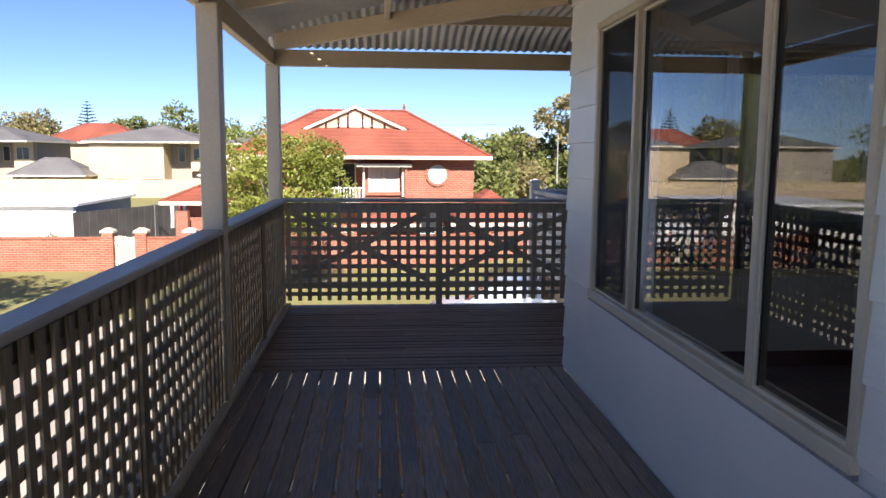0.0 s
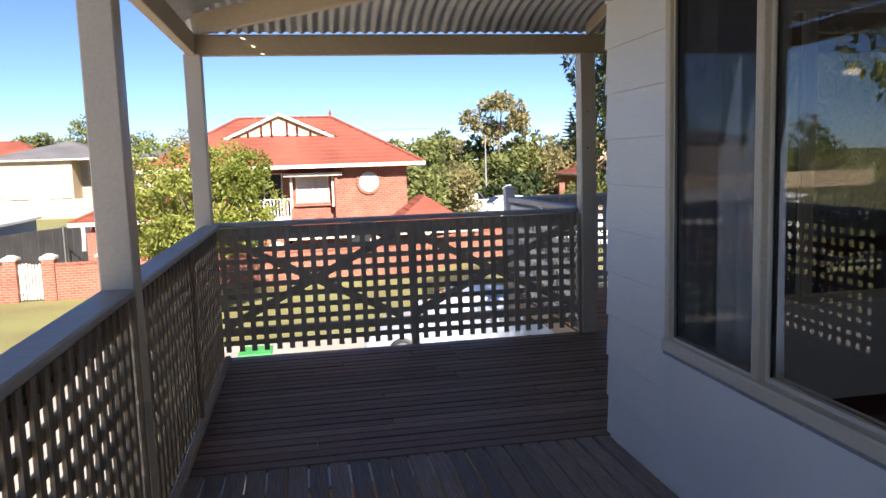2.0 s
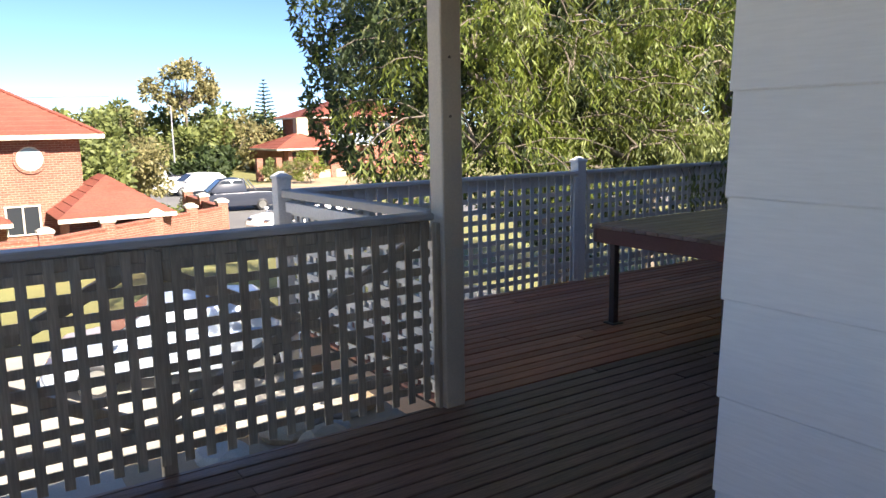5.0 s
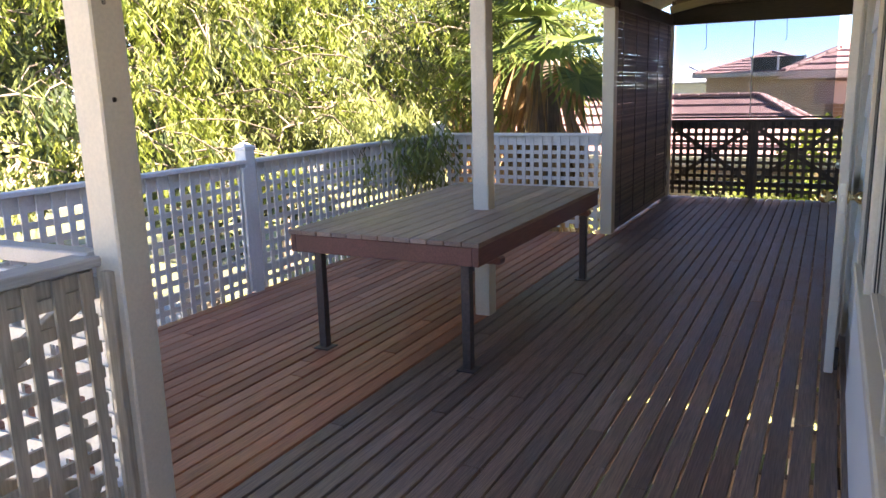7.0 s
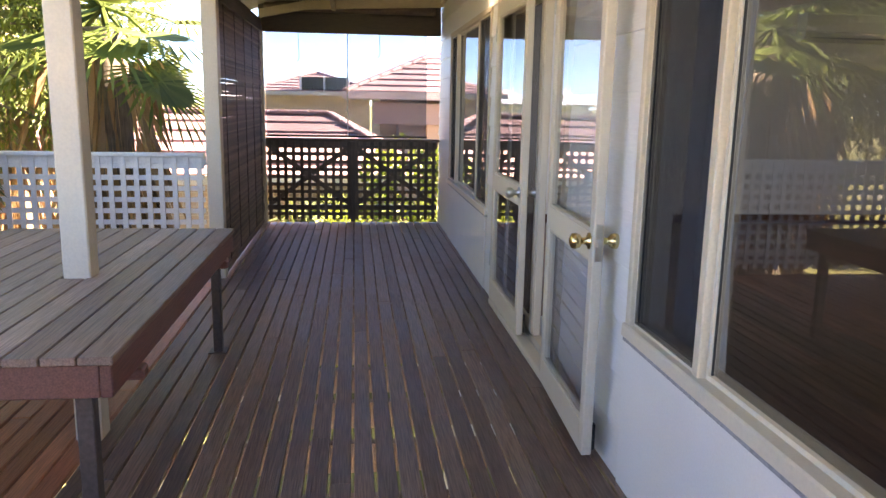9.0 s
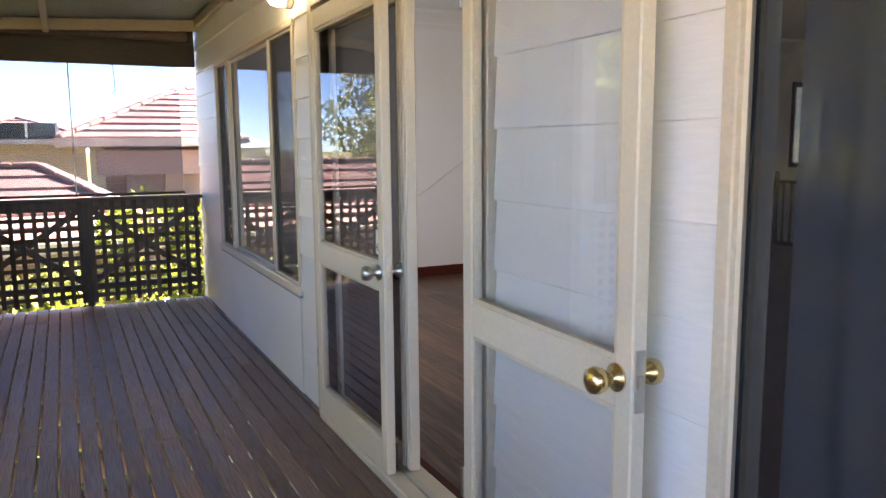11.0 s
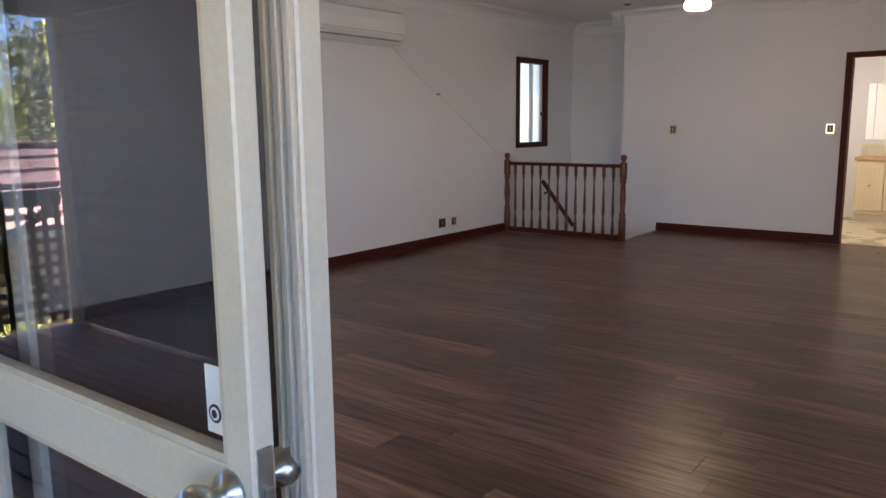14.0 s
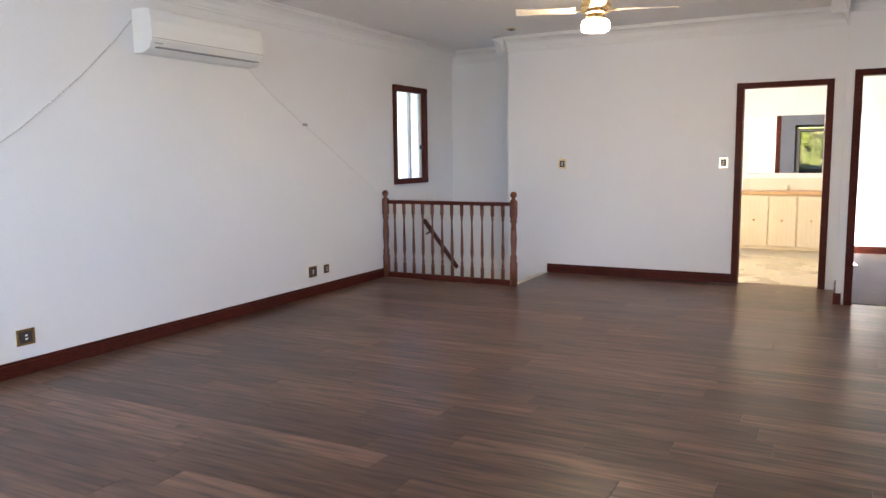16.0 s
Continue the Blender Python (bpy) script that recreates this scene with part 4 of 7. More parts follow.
def turned(x, y, z0, z1, r, newel=False):
    h = z1 - z0
    if newel:
        pr = [(r, 0), (r, 0.25), (r * 0.72, 0.27), (r * 0.95, 0.3), (r * 0.62, 0.34), (r * 0.9, 0.5), (r * 0.62, 0.66), (r * 0.95, 0.69), (r * 0.72, 0.71), (r, 0.73), (r, 0.9), (r * 0.6, 0.915), (r * 0.45, 0.93), (r * 0.8, 0.95), (r * 0.9, 0.97), (r * 0.6, 0.995), (r * 0.1, 1.0)]
    else:
        pr = [(r, 0), (r, 0.14), (r * 0.6, 0.16), (r * 0.85, 0.19), (r * 0.5, 0.23), (r * 0.95, 0.33), (r * 0.75, 0.5), (r * 0.45, 0.78), (r * 0.8, 0.82), (r * 0.55, 0.84), (r, 0.86), (r, 1.0)]
    return lathe([(a, b * h) for a, b in pr], 12, (x, y, z0))


BX0, BX1 = 8.815, 10.43
for x in (BX0, BX1):
    part("newel", turned(x, -2.68, FZ, 1.02, 0.043, True), M_MAHOG2, bal, "turned newel post with a ball finial", True)
part("handrail", boxed(BX0 + 0.03, BX1 - 0.03, -2.71, -2.65, 0.865, 0.905, 0.01), M_MAHOG, bal)
part("base_rail", boxed(BX0 + 0.03, BX1 - 0.03, -2.71, -2.65, FZ, FZ + 0.06, 0.005), M_MAHOG, bal)
nb = 12
for k in range(nb):
    x = BX0 + (BX1 - BX0) * (k + 1) / (nb + 1)
    part("baluster", turned(x, -2.68, FZ + 0.06, 0.866, 0.02), M_MAHOG2, bal, "", True)

# stair window
sw = thing("window_4", (EX, -3.33, 1.11), "small mahogany framed window above the stairs", "window", "", "structure")
bm = bmesh.new()
for a, b, lo, hi in ((-3.73, -3.67, 1.11, 2.23), (-2.99, -2.93, 1.11, 2.23), (-3.73, -2.93, 2.19, 2.257), (-3.73, -2.93, 1.076, 1.14)):
    box(bm, EX - 0.03 - (0.003 if hi - lo < 0.5 else 0), EX + 0.1, a, b, lo, hi, 0.004)
part("window_frame", bm, M_MAHOG, sw)
for a, b, dx in ((-3.67, -3.62, 0.0), (-3.38, -3.33, 0.02), (-3.04, -2.99, 0.0)):
    part("sash_stile", boxed(EX + 0.03 - dx, EX + 0.07 - dx, a, b, 1.14, 2.19, 0.002), M_WHITE, sw)
pn = part("pane", boxed(EX + 0.045, EX + 0.05, -3.65, -3.01, 1.14, 2.19), M_FROST, sw)
pn.visible_shadow = False
part("stay", boxed(EX - 0.01, EX + 0.02, -3.64, -3.60, 1.5, 1.55, 0.003), M_STEEL, sw)

# air conditioner and its cable
ac = thing("air_conditioner", (10.38, 0.06, 2.2), "white wall split air conditioner", "air conditioner")
bm = bmesh.new()
prof = [(EX, 2.52), (10.30, 2.52), (10.275, 2.50), (10.262, 2.42), (10.262, 2.29), (10.30, 2.225), (10.36, 2.20), (EX, 2.20)]
ends = [[bm.verts.new((x, y, z)) for x, z in prof] for y in (-0.45, 0.76)]
for i in range(len(prof)):
    j = (i + 1) % len(prof)
    bm.faces.new((ends[0][i], ends[0][j], ends[1][j], ends[1][i]))
bm.faces.new(ends[0])
bm.faces.new(ends[1][::-1])
bmesh.ops.recalc_face_normals(bm, faces=bm.faces)
part("body", bm, M_WHITE, ac)
part("louvre", barred((10.29, -0.39, 2.235), (10.29, 0.71, 2.235), 0.075, 0.008, 0.002), M_PVC, ac, "grey outlet flap")
part("seam", boxed(10.2605, 10.263, -0.45, 0.76, 2.30, 2.304), M_PVC, ac)
part("badge", boxed(10.2600, 10.2615, 0.66, 0.74, 2.26, 2.266), M_PVC, ac)


def wire(name, pts, r, mat, label):
    cu = bpy.data.curves.new(name, "CURVE")
    cu.dimensions, cu.bevel_depth, cu.bevel_resolution = "3D", r, 2
    sp = cu.splines.new("POLY")
    sp.points.add(len(pts) - 1)
    for p, co in zip(sp.points, pts):
        p.co = (*co, 1)
    cu.materials.append(mat)
    return tagged(new(name, cu), label, "cable")


M_WIRE = material("pale_cable", (0.60, 0.58, 0.56), 0.6, bump=0.0)
wire("wall_cable", [(EX - 0.006, 0.77, 2.44), (EX - 0.006, 0.90, 2.30), (EX - 0.006, 1.22, 2.0), (EX - 0.006, 1.7, 1.62), (EX - 0.006, 2.7, 0.95), (EX - 0.006, 3.6, 0.45)], 0.005, M_WIRE, "thin pale cable running down the wall from the air conditioner")
wire("wall_cable", [(EX - 0.004, -0.47, 2.2), (EX - 0.004, -0.8, 1.98), (EX - 0.004, -1.25, 1.73), (EX - 0.004, -1.9, 1.37), (EX - 0.004, -2.55, 1.0)], 0.004, M_PLASTER, "thin white cable running down the wall to the stairs")
clip = thing("cable_clip", (EX - 0.01, -1.25, 1.73), "small grey clip holding a cable on the wall", "clip")
part("body", boxed(EX - 0.018, EX, -1.28, -1.22, 1.72, 1.745, 0.003), M_PVC, clip)


def socket(axis, face, sgn, u, z, w=0.085, h=0.075, label="brass framed dark electrical socket"):
    s_ = thing("wall_socket", (face, u, z) if axis == "x" else (u, face, z), label, "socket", "wall sockets")
    put = (lambda u0, u1, n0, n1, z0, z1, bv: boxed(min(face + sgn * n0, face + sgn * n1), max(face + sgn * n0, face + sgn * n1), u0, u1, z0, z1, bv)) if axis == "x" else (lambda u0, u1, n0, n1, z0, z1, bv: boxed(u0, u1, min(face + sgn * n0, face + sgn * n1), max(face + sgn * n0, face + sgn * n1), z0, z1, bv))
    part("plate", put(u - w / 2, u + w / 2, 0, 0.008, z - h / 2, z + h / 2, 0.002), M_BRASS, s_, "brass plate")
    part("insert", put(u - w / 3, u + w / 3, 0.008, 0.011, z - h / 3, z + h / 3, 0.001), M_STEEL, s_)
    for d in (-0.012, 0.012):
        part("rocker", put(u - 0.008, u + 0.008, 0.011, 0.015, z + d - 0.006, z + d + 0.006, 0.001), M_WHITE, s_)


socket("x", EX, -1, -1.30, 0.25, 0.13, 0.11)
socket("x", EX, -1, -1.53, 0.25, 0.09, 0.09)
socket("x", EX, -1, 1.78, 0.25, 0.13, 0.11)
socket("y", SY, 1, 8.64, 1.30, 0.09, 0.115, "brass framed light switch on the white wall")
socket("y", SY, 1, 6.84, 1.30, 0.09, 0.115, "brass framed light switch beside the bathroom door")
socket("y", D2Y, 1, 4.58, 1.30, 0.09, 0.115, "brass framed light switch beside the bedroom door")

# ceiling fan with a lamp
FX, FY = 7.48, -1.12
fan = thing("ceiling_fan", (FX, FY, 2.8), "ceiling fan with four pale blades and a lit lamp", "fan")
part("canopy", lathe([(0.07, 2.74), (0.075, 2.78), (0.07, 2.8)], 24, (FX, FY, 0)), M_BRASS, fan, "", True)
part("down_rod", lathe([(0.013, 2.6), (0.013, 2.75)], 12, (FX, FY, 0)), M_BRASS, fan, "", True)
part("motor", lathe([(0.05, 2.48), (0.11, 2.5), (0.12, 2.55), (0.10, 2.6), (0.04, 2.62)], 28, (FX, FY, 0)), M_BRASS, fan, "brass motor housing", True)
for k in range(4):
    a = radians(20 + 90 * k)
    bm = boxed(0.16, 0.62, -0.06, 0.06, -0.004, 0.004, 0.003, Matrix.Translation((FX, FY, 2.525)) @ Matrix.Rotation(a, 4, "Z") @ Matrix.Rotation(radians(10), 4, "X"))
    bl = part("blade", bm, M_CREAM_LT, fan, "pale timber blade")
    part("blade_arm", barred((FX + 0.1 * math.cos(a), FY + 0.1 * math.sin(a), 2.52), (FX + 0.2 * math.cos(a), FY + 0.2 * math.sin(a), 2.52), 0.03, 0.008), M_BRASS, bl)
part("lamp_fitting", lathe([(0.07, 2.44), (0.085, 2.46), (0.06, 2.49)], 24, (FX, FY, 0)), M_BRASS, fan, "", True)
part("lamp_shade", lathe([(0.085, 2.36), (0.105, 2.37), (0.11, 2.41), (0.10, 2.44)], 24, (FX, FY, 0)), emitter("fan_lamp_glow", (1.0, 0.80, 0.55), 3.6), fan, "glowing frosted glass shade", True)
for x, y in ((9.04, -3.16), (9.70, -4.34)):
    dl = thing("downlight", (x, y, CZ), "small recessed brass ceiling downlight", "lamp", "downlights")
    part("ring", lathe([(0.045, 2.787), (0.055, 2.79), (0.055, 2.80)], 20, (x, y, 0)), M_BRASS, dl, "", True)
    part("lens", lathe([(0.035, 2.783), (0.035, 2.787)], 16, (x, y, 0)), M_STEEL, dl)

# bathroom
vn = thing("bathroom_vanity", (6.4, -6.3, FZ), "cream panelled bathroom vanity with a timber edged top", "vanity")
M_VAN = material("cream_cabinet", (0.72, 0.60, 0.42), 0.4, grain_amt=0.04, stain=0.06, bump=0.03)
part("body", boxed(5.86, 6.92, -6.6, -6.16, FZ + 0.1, 0.84, 0.004), M_VAN, vn)
part("plinth", boxed(5.88, 6.90, -6.6, -6.2, FZ, FZ + 0.1), M_CREAM_LT, vn)
part("worktop", boxed(5.84, 6.94, -6.61, -6.13, 0.84, 0.885, 0.006), material("tan_worktop", (0.55, 0.33, 0.16), 0.35, grain_amt=0.08, stain=0.1, bump=0.02), vn, "tan worktop")
for k in range(3):
    x = 5.87 + 0.35 * k
    dr = part("door", boxed(x, x + 0.335, -6.16, -6.142, 0.15, 0.82, 0.004), M_VAN, vn, "grooved cream door")
    for g in range(5):
        part("groove", boxed(x + 0.055 + 0.055 * g, x + 0.059 + 0.055 * g, -6.1425, -6.1405, 0.2, 0.78), M_CREAM, dr)
    part("knob", lathe([(0.012, 0), (0.016, 0.012), (0.008, 0.02)], 12, (x + 0.17, -6.142, 0.5), "y"), M_BRASS, dr, "", True)
tap = thing("basin_tap", (6.35, -6.45, 0.885), "small chrome basin tap on the vanity", "tap")
part("body", lathe([(0.022, 0.885), (0.018, 0.95), (0.012, 0.97)], 12, (6.35, -6.5, 0)), M_CHROME, tap, "", True)
part("spout", barred((6.35, -6.5, 0.955), (6.35, -6.37, 0.945), 0.02, 0.018, 0.004), M_CHROME, tap)
mir = thing("bathroom_mirror", (6.43, -6.6, 1.5), "wide frameless bathroom mirror above the vanity", "mirror")
m_mir = material("mirror_silver", (0.92, 0.92, 0.92), 0.01, metal=1.0, bump=0.0, stain=0.0, grain_amt=0.0)
part("glass", boxed(5.95, 6.80, -6.615, -6.608, 1.12, 1.90), m_mir, mir)
part("glass", boxed(6.805, 6.90, -6.615, -6.606, 1.12, 1.90), m_mir, mir)
structure("splashback", boxed(5.84, 6.94, -6.615, -6.6, 0.887, 1.05, 0.002), M_TILE_WALL, "cream tiled splashback behind the basin", "tiles")
# two assumed windows, out of view, so bathroom and bedroom get light
bw = thing("window_5", (7.9, -4.95, 1.0), "assumed bathroom window, out of view, letting daylight in", "window", "", "structure")
bm = bmesh.new()
for a, b, lo, hi in ((-5.6, -5.55, 1.0, 2.2), (-4.35, -4.3, 1.0, 2.2), (-5.55, -4.35, 2.15, 2.2), (-5.55, -4.35, 1.0, 1.05)):
    box(bm, 7.88, 8.0, a, b, lo, hi)
part("window_frame", bm, M_MAHOG, bw)
bw2 = thing("window_6", (2.0, -5.1, 0.9), "added bedroom window, out of view, letting daylight in", "window", "", "structure")
bm = bmesh.new()
for a, b, lo, hi in ((-6.0, -5.95, 0.9, 2.1), (-4.25, -4.2, 0.9, 2.1), (-5.95, -4.25, 2.05, 2.1), (-5.95, -4.25, 0.9, 0.95)):
    box(bm, 1.89, 2.02, a, b, lo, hi)
part("window_frame", bm, M_CREAM, bw2)
vent = thing("wall_vent", (5.05, -7.0, 0.75), "square grey vent grille low on the bedroom wall", "vent")
part("frame", boxed(4.94, 5.16, -7.0, -6.985, 0.42, 0.64, 0.003), M_PVC, vent)
for k in range(5):
    part("slat", boxed(4.96, 5.14, -6.985, -6.98, 0.445 + 0.038 * k, 0.465 + 0.038 * k), M_CAP, vent)


def daylight(name, loc, target, sx, sy, power, color=(1.0, 0.93, 0.8)):
    lt = bpy.data.lights.new(name, "AREA")
    lt.shape, lt.size, lt.size_y, lt.energy, lt.color = "RECTANGLE", sx, sy, power, color
    o = new(name, lt)
    o.matrix_world = look(loc, target)
    return o


# area lamps added in the two unseen windows to brighten these rooms
daylight("bathroom_window_light", (7.95, -4.95, 1.6), (6.0, -4.95, 1.2), 1.15, 1.1, 1.1)
daylight("bedroom_window_light", (1.95, -5.1, 1.5), (4.0, -5.1, 1.2), 1.6, 1.1, 0.75)
# area lamps added just inside two windows, standing in for sky light
SKYLIGHT = (0.80, 0.90, 1.0)
daylight("window_light", (8.45, NY - 0.26, 1.34), (8.45, 0.0, 1.2), 2.2, 1.35, 1.7, SKYLIGHT)
daylight("window_light", (WX + 0.14, 3.2, 1.34), (6.0, 3.2, 0.9), 2.2, 1.35, 1.7, SKYLIGHT)

# ---------- outdoors: ground, road, paving ----------
GZ = -3.0
M_GRASS = material("dry_lawn", (0.25, 0.225, 0.085), 0.9, grain_amt=0.35, stain=0.35, stain_scale=0.35, tone=(0.17, 0.18, 0.06), bump=0.6, bump_scale=40)
M_ASPH = material("asphalt", (0.16, 0.155, 0.15), 0.9, grain_amt=0.2, stain=0.25, stain_scale=0.3, bump=0.4, bump_scale=120)
M_CONC = material("pale_concrete", (0.39, 0.36, 0.305), 0.85, grain_amt=0.12, stain=0.25, stain_scale=0.5, bump=0.2, bump_scale=60)
M_SAND = material("sandy_verge", (0.36, 0.27, 0.17), 0.95, grain_amt=0.2, stain=0.3, stain_scale=0.6, bump=0.4)
bm = bmesh.new()
box(bm, -900, 900, -600, 1400, GZ - 0.5, GZ)
structure("ground", bm, M_GRASS, "broad dry lawn and verge round the houses", "ground")


def slab(name, pts, z, mat, label, cat):
    b = bmesh.new()
    top = [b.verts.new((x, y, z)) for x, y in pts]
    low = [b.verts.new((x, y, GZ - 0.1)) for x, y in pts]
    b.faces.new(top)
    for i in range(len(pts)):
        j = (i + 1) % len(pts)
        b.faces.new((top[i], low[i], low[j], top[j]))
    bmesh.ops.recalc_face_normals(b, faces=b.faces)
    return structure(name, b, mat, label, cat)


slab("pavement_drive", [(-30, -18), (-1.2, -18), (-1.2, 9.5), (12, 9.5), (12, 20.6), (4, 20.8), (-6, 20.6), (-10, 19.2), (-30, 18.5)], GZ + 0.012, M_CONC, "pale concrete driveway below the verandah", "driveway")
slab("road", [(9.5, 36), (16.5, 36), (17.5, 60), (22, 95), (34, 160), (22, 160), (14, 95), (10.8, 60)], GZ + 0.016, M_ASPH, "grey asphalt street leading away", "road")
slab("road_near", [(9.5, 36), (40, 30), (40, 38), (16.5, 43.5), (9.5, 44)], GZ + 0.012, M_ASPH, "grey asphalt side street", "road")
slab("pavement_verge", [(16.8, 46), (40, 42), (40, 60), (26, 66), (18, 60)], GZ + 0.010, M_SAND, "sandy footpath verge beside the street", "verge")
slab("pavement_yard", [(-19, 29.3), (-5.5, 29.3), (-5.5, 39.5), (-19, 39.5)], GZ + 0.012, M_CONC, "paved back yard behind the brick wall", "paving")
slab("pavement_beside", [(1.5, 9.5), (10, 9.3), (10, 14.5), (1.5, 14.5)], GZ + 0.020, M_SAND, "sandy garden bed under the trees", "garden bed")
for i in range(26):
    r = random.Random(900 + i)
    b = bmesh.new()
    bmesh.ops.create_icosphere(b, subdivisions=2, radius=1)
    s = r.uniform(0.14, 0.34)
    for v in b.verts:
        v.co = Vector((v.co.x * s * r.uniform(0.95, 1.05) * 1.3, v.co.y * s, v.co.z * s * 0.6)) * (1 + 0.18 * noise.noise(v.co * 1.7 + Vector((i, 0, 0))))
    x, y = r.uniform(2.0, 5.6), r.uniform(10.0, 14.6)
    bmesh.ops.transform(b, matrix=pose(x, y, GZ + s * 0.45, 0, 0, r.uniform(0, 360)), verts=b.verts)
    tagged(part("garden_rock", b, M_CONC if i % 3 else M_SAND), "pale limestone rock in the garden bed", "rock", "garden rocks")

# ---------- neighbouring houses ----------
def brick_material(name, c1, c2, mortar, scale=1.0):
    m = bpy.data.materials.new(name)
    m.use_nodes = True
    nt = m.node_tree
    b = nt.nodes["Principled BSDF"]
    b.inputs["Roughness"].default_value = 0.85
    tc = nt.nodes.new("ShaderNodeTexCoord")
    geo = nt.nodes.new("ShaderNodeNewGeometry")
    sep = nt.nodes.new("ShaderNodeSeparateXYZ")
    nt.links.new(tc.outputs["Object"], sep.inputs[0])
    add = nt.nodes.new("ShaderNodeMath")
    add.operation = "ADD"
    nt.links.new(sep.outputs[0], add.inputs[0])
    nt.links.new(sep.outputs[1], add.inputs[1])
    cmb = nt.nodes.new("ShaderNodeCombineXYZ")
    nt.links.new(add.outputs[0], cmb.inputs[0])
    nt.links.new(sep.outputs[2], cmb.inputs[1])
    br = nt.nodes.new("ShaderNodeTexBrick")
    br.inputs["Color1"].default_value, br.inputs["Color2"].default_value, br.inputs["Mortar"].default_value = (*c1, 1), (*c2, 1), (*mortar, 1)
    br.inputs["Scale"].default_value = scale
    br.inputs["Brick Width"].default_value, br.inputs["Row Height"].default_value = 0.24, 0.086
    br.inputs["Mortar Size"].default_value = 0.008
    nt.links.new(cmb.outputs[0], br.inputs["Vector"])
    ns = nt.nodes.new("ShaderNodeTexNoise")
    ns.inputs["Scale"].default_value = 1.2
    nt.links.new(tc.outputs["Object"], ns.inputs["Vector"])
    mr = nt.nodes.new("ShaderNodeMapRange")
    mr.inputs["To Min"].default_value, mr.inputs["To Max"].default_value = 0.75, 1.25
    nt.links.new(ns.outputs["Fac"], mr.inputs["Value"])
    hs = nt.nodes.new("ShaderNodeHueSaturation")
    nt.links.new(br.outputs["Color"], hs.inputs["Color"])
    nt.links.new(mr.outputs[0], hs.inputs["Value"])
    nt.links.new(hs.outputs[0], b.inputs["Base Color"])
    bp = nt.nodes.new("ShaderNodeBump")
    bp.inputs["Strength"].default_value = 0.6
    bp.inputs["Distance"].default_value = 0.01
    bp.invert = True
    nt.links.new(br.outputs["Fac"], bp.inputs["Height"])
    nt.links.new(bp.outputs[0], b.inputs["Normal"])
    return m


M_BRICK = brick_material("red_brick", (0.30, 0.105, 0.065), (0.23, 0.072, 0.045), (0.36, 0.24, 0.18))
M_BRICK_TAN = brick_material("tan_brick", (0.50, 0.38, 0.27), (0.45, 0.33, 0.23), (0.6, 0.52, 0.42))
M_ROOF_RED = material("red_roof_tile", (0.27, 0.078, 0.048), 0.7, grain_amt=0.2, stain=0.25, stain_scale=0.5, random_amt=0.1, island=True, tone=(0.22, 0.062, 0.04), bump=0.3, bump_scale=14)
M_ROOF_GREY = material("grey_roof_tile", (0.13, 0.13, 0.135), 0.7, grain_amt=0.15, stain=0.2, stain_scale=0.4, bump=0.3, bump_scale=14)
M_ROOF_PINK = material("pink_roof_tile", (0.30, 0.18, 0.175), 0.7, grain_amt=0.2, stain=0.2, stain_scale=0.6, random_amt=0.14, island=True, tone=(0.26, 0.16, 0.16), bump=0.3, bump_scale=14)
M_RENDER = material("cream_render", (0.52, 0.41, 0.27), 0.85, grain_amt=0.06, stain=0.12, stain_scale=0.4, bump=0.1)
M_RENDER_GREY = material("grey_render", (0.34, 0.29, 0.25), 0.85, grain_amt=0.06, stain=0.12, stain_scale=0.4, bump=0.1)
M_WIN_DARK = material("dark_window_glass", (0.03, 0.035, 0.04), 0.08, bump=0.0, grain_amt=0.0, stain=0.0)
M_BLIND = material("pale_window_blind", (0.5, 0.48, 0.44), 0.6, bump=0.0)
M_GUTTER = material("cream_gutter", (0.62, 0.57, 0.46), 0.5, bump=0.0)
M_METALROOF = material("white_sheet_roof", (0.70, 0.72, 0.74), 0.5, grain_amt=0.06, stain=0.15, stain_scale=0.5, bump=0.1)
M_FENCE = material("dark_sheet_fence", (0.06, 0.06, 0.06), 0.6, stain=0.25, bump=0.1)
M_CLEARBLUE = material("blue_grey_wall", (0.28, 0.34, 0.42), 0.7, stain=0.15, bump=0.1)


def hip_bm(x0, x1, y0, y1, z0, rise, course=0.33, step=0.035, keep=1.0):
    """A hipped roof in stepped tile courses."""
    b = bmesh.new()
    half = min(x1 - x0, y1 - y0) / 2
    slope = math.hypot(half, rise)
    n = max(4, int(slope / course))
    rect = lambda f: (x0 + half * f, x1 - half * f, y0 + half * f, y1 - half * f)
    def ring(f, z):
        a, c, d, e = rect(f)
        return [b.verts.new(p) for p in ((a, d, z), (c, d, z), (c, e, z), (a, e, z))]
    for k in range(int(n * keep)):
        f0, f1 = k / n, (k + 1) / n
        lo = ring(f0, z0 + rise * f0 - 0.005)
        up = ring(f0, z0 + rise * f0 + step)
        hi = ring(f1, z0 + rise * f1 + 0.004)
        for i in range(4):
            j = (i + 1) % 4
            b.faces.new((lo[i], lo[j], up[j], up[i]))
            b.faces.new((up[i], up[j], hi[j], hi[i]))
    a, c, d, e = rect(0)
    b.faces.new([b.verts.new(p) for p in ((a, e, z0), (c, e, z0), (c, d, z0), (a, d, z0))])
    return b


def ridge_caps(b, pts, r=0.09, n=None):
    for p, q in zip(pts, pts[1:]):
        p, q = Vector(p), Vector(q)
        k = max(2, int((q - p).length / 0.38))
        for i in range(k):
            bar(b, p + (q - p) * (i / k), p + (q - p) * ((i + 0.96) / k), r * 2, r * 0.9, 0.02)


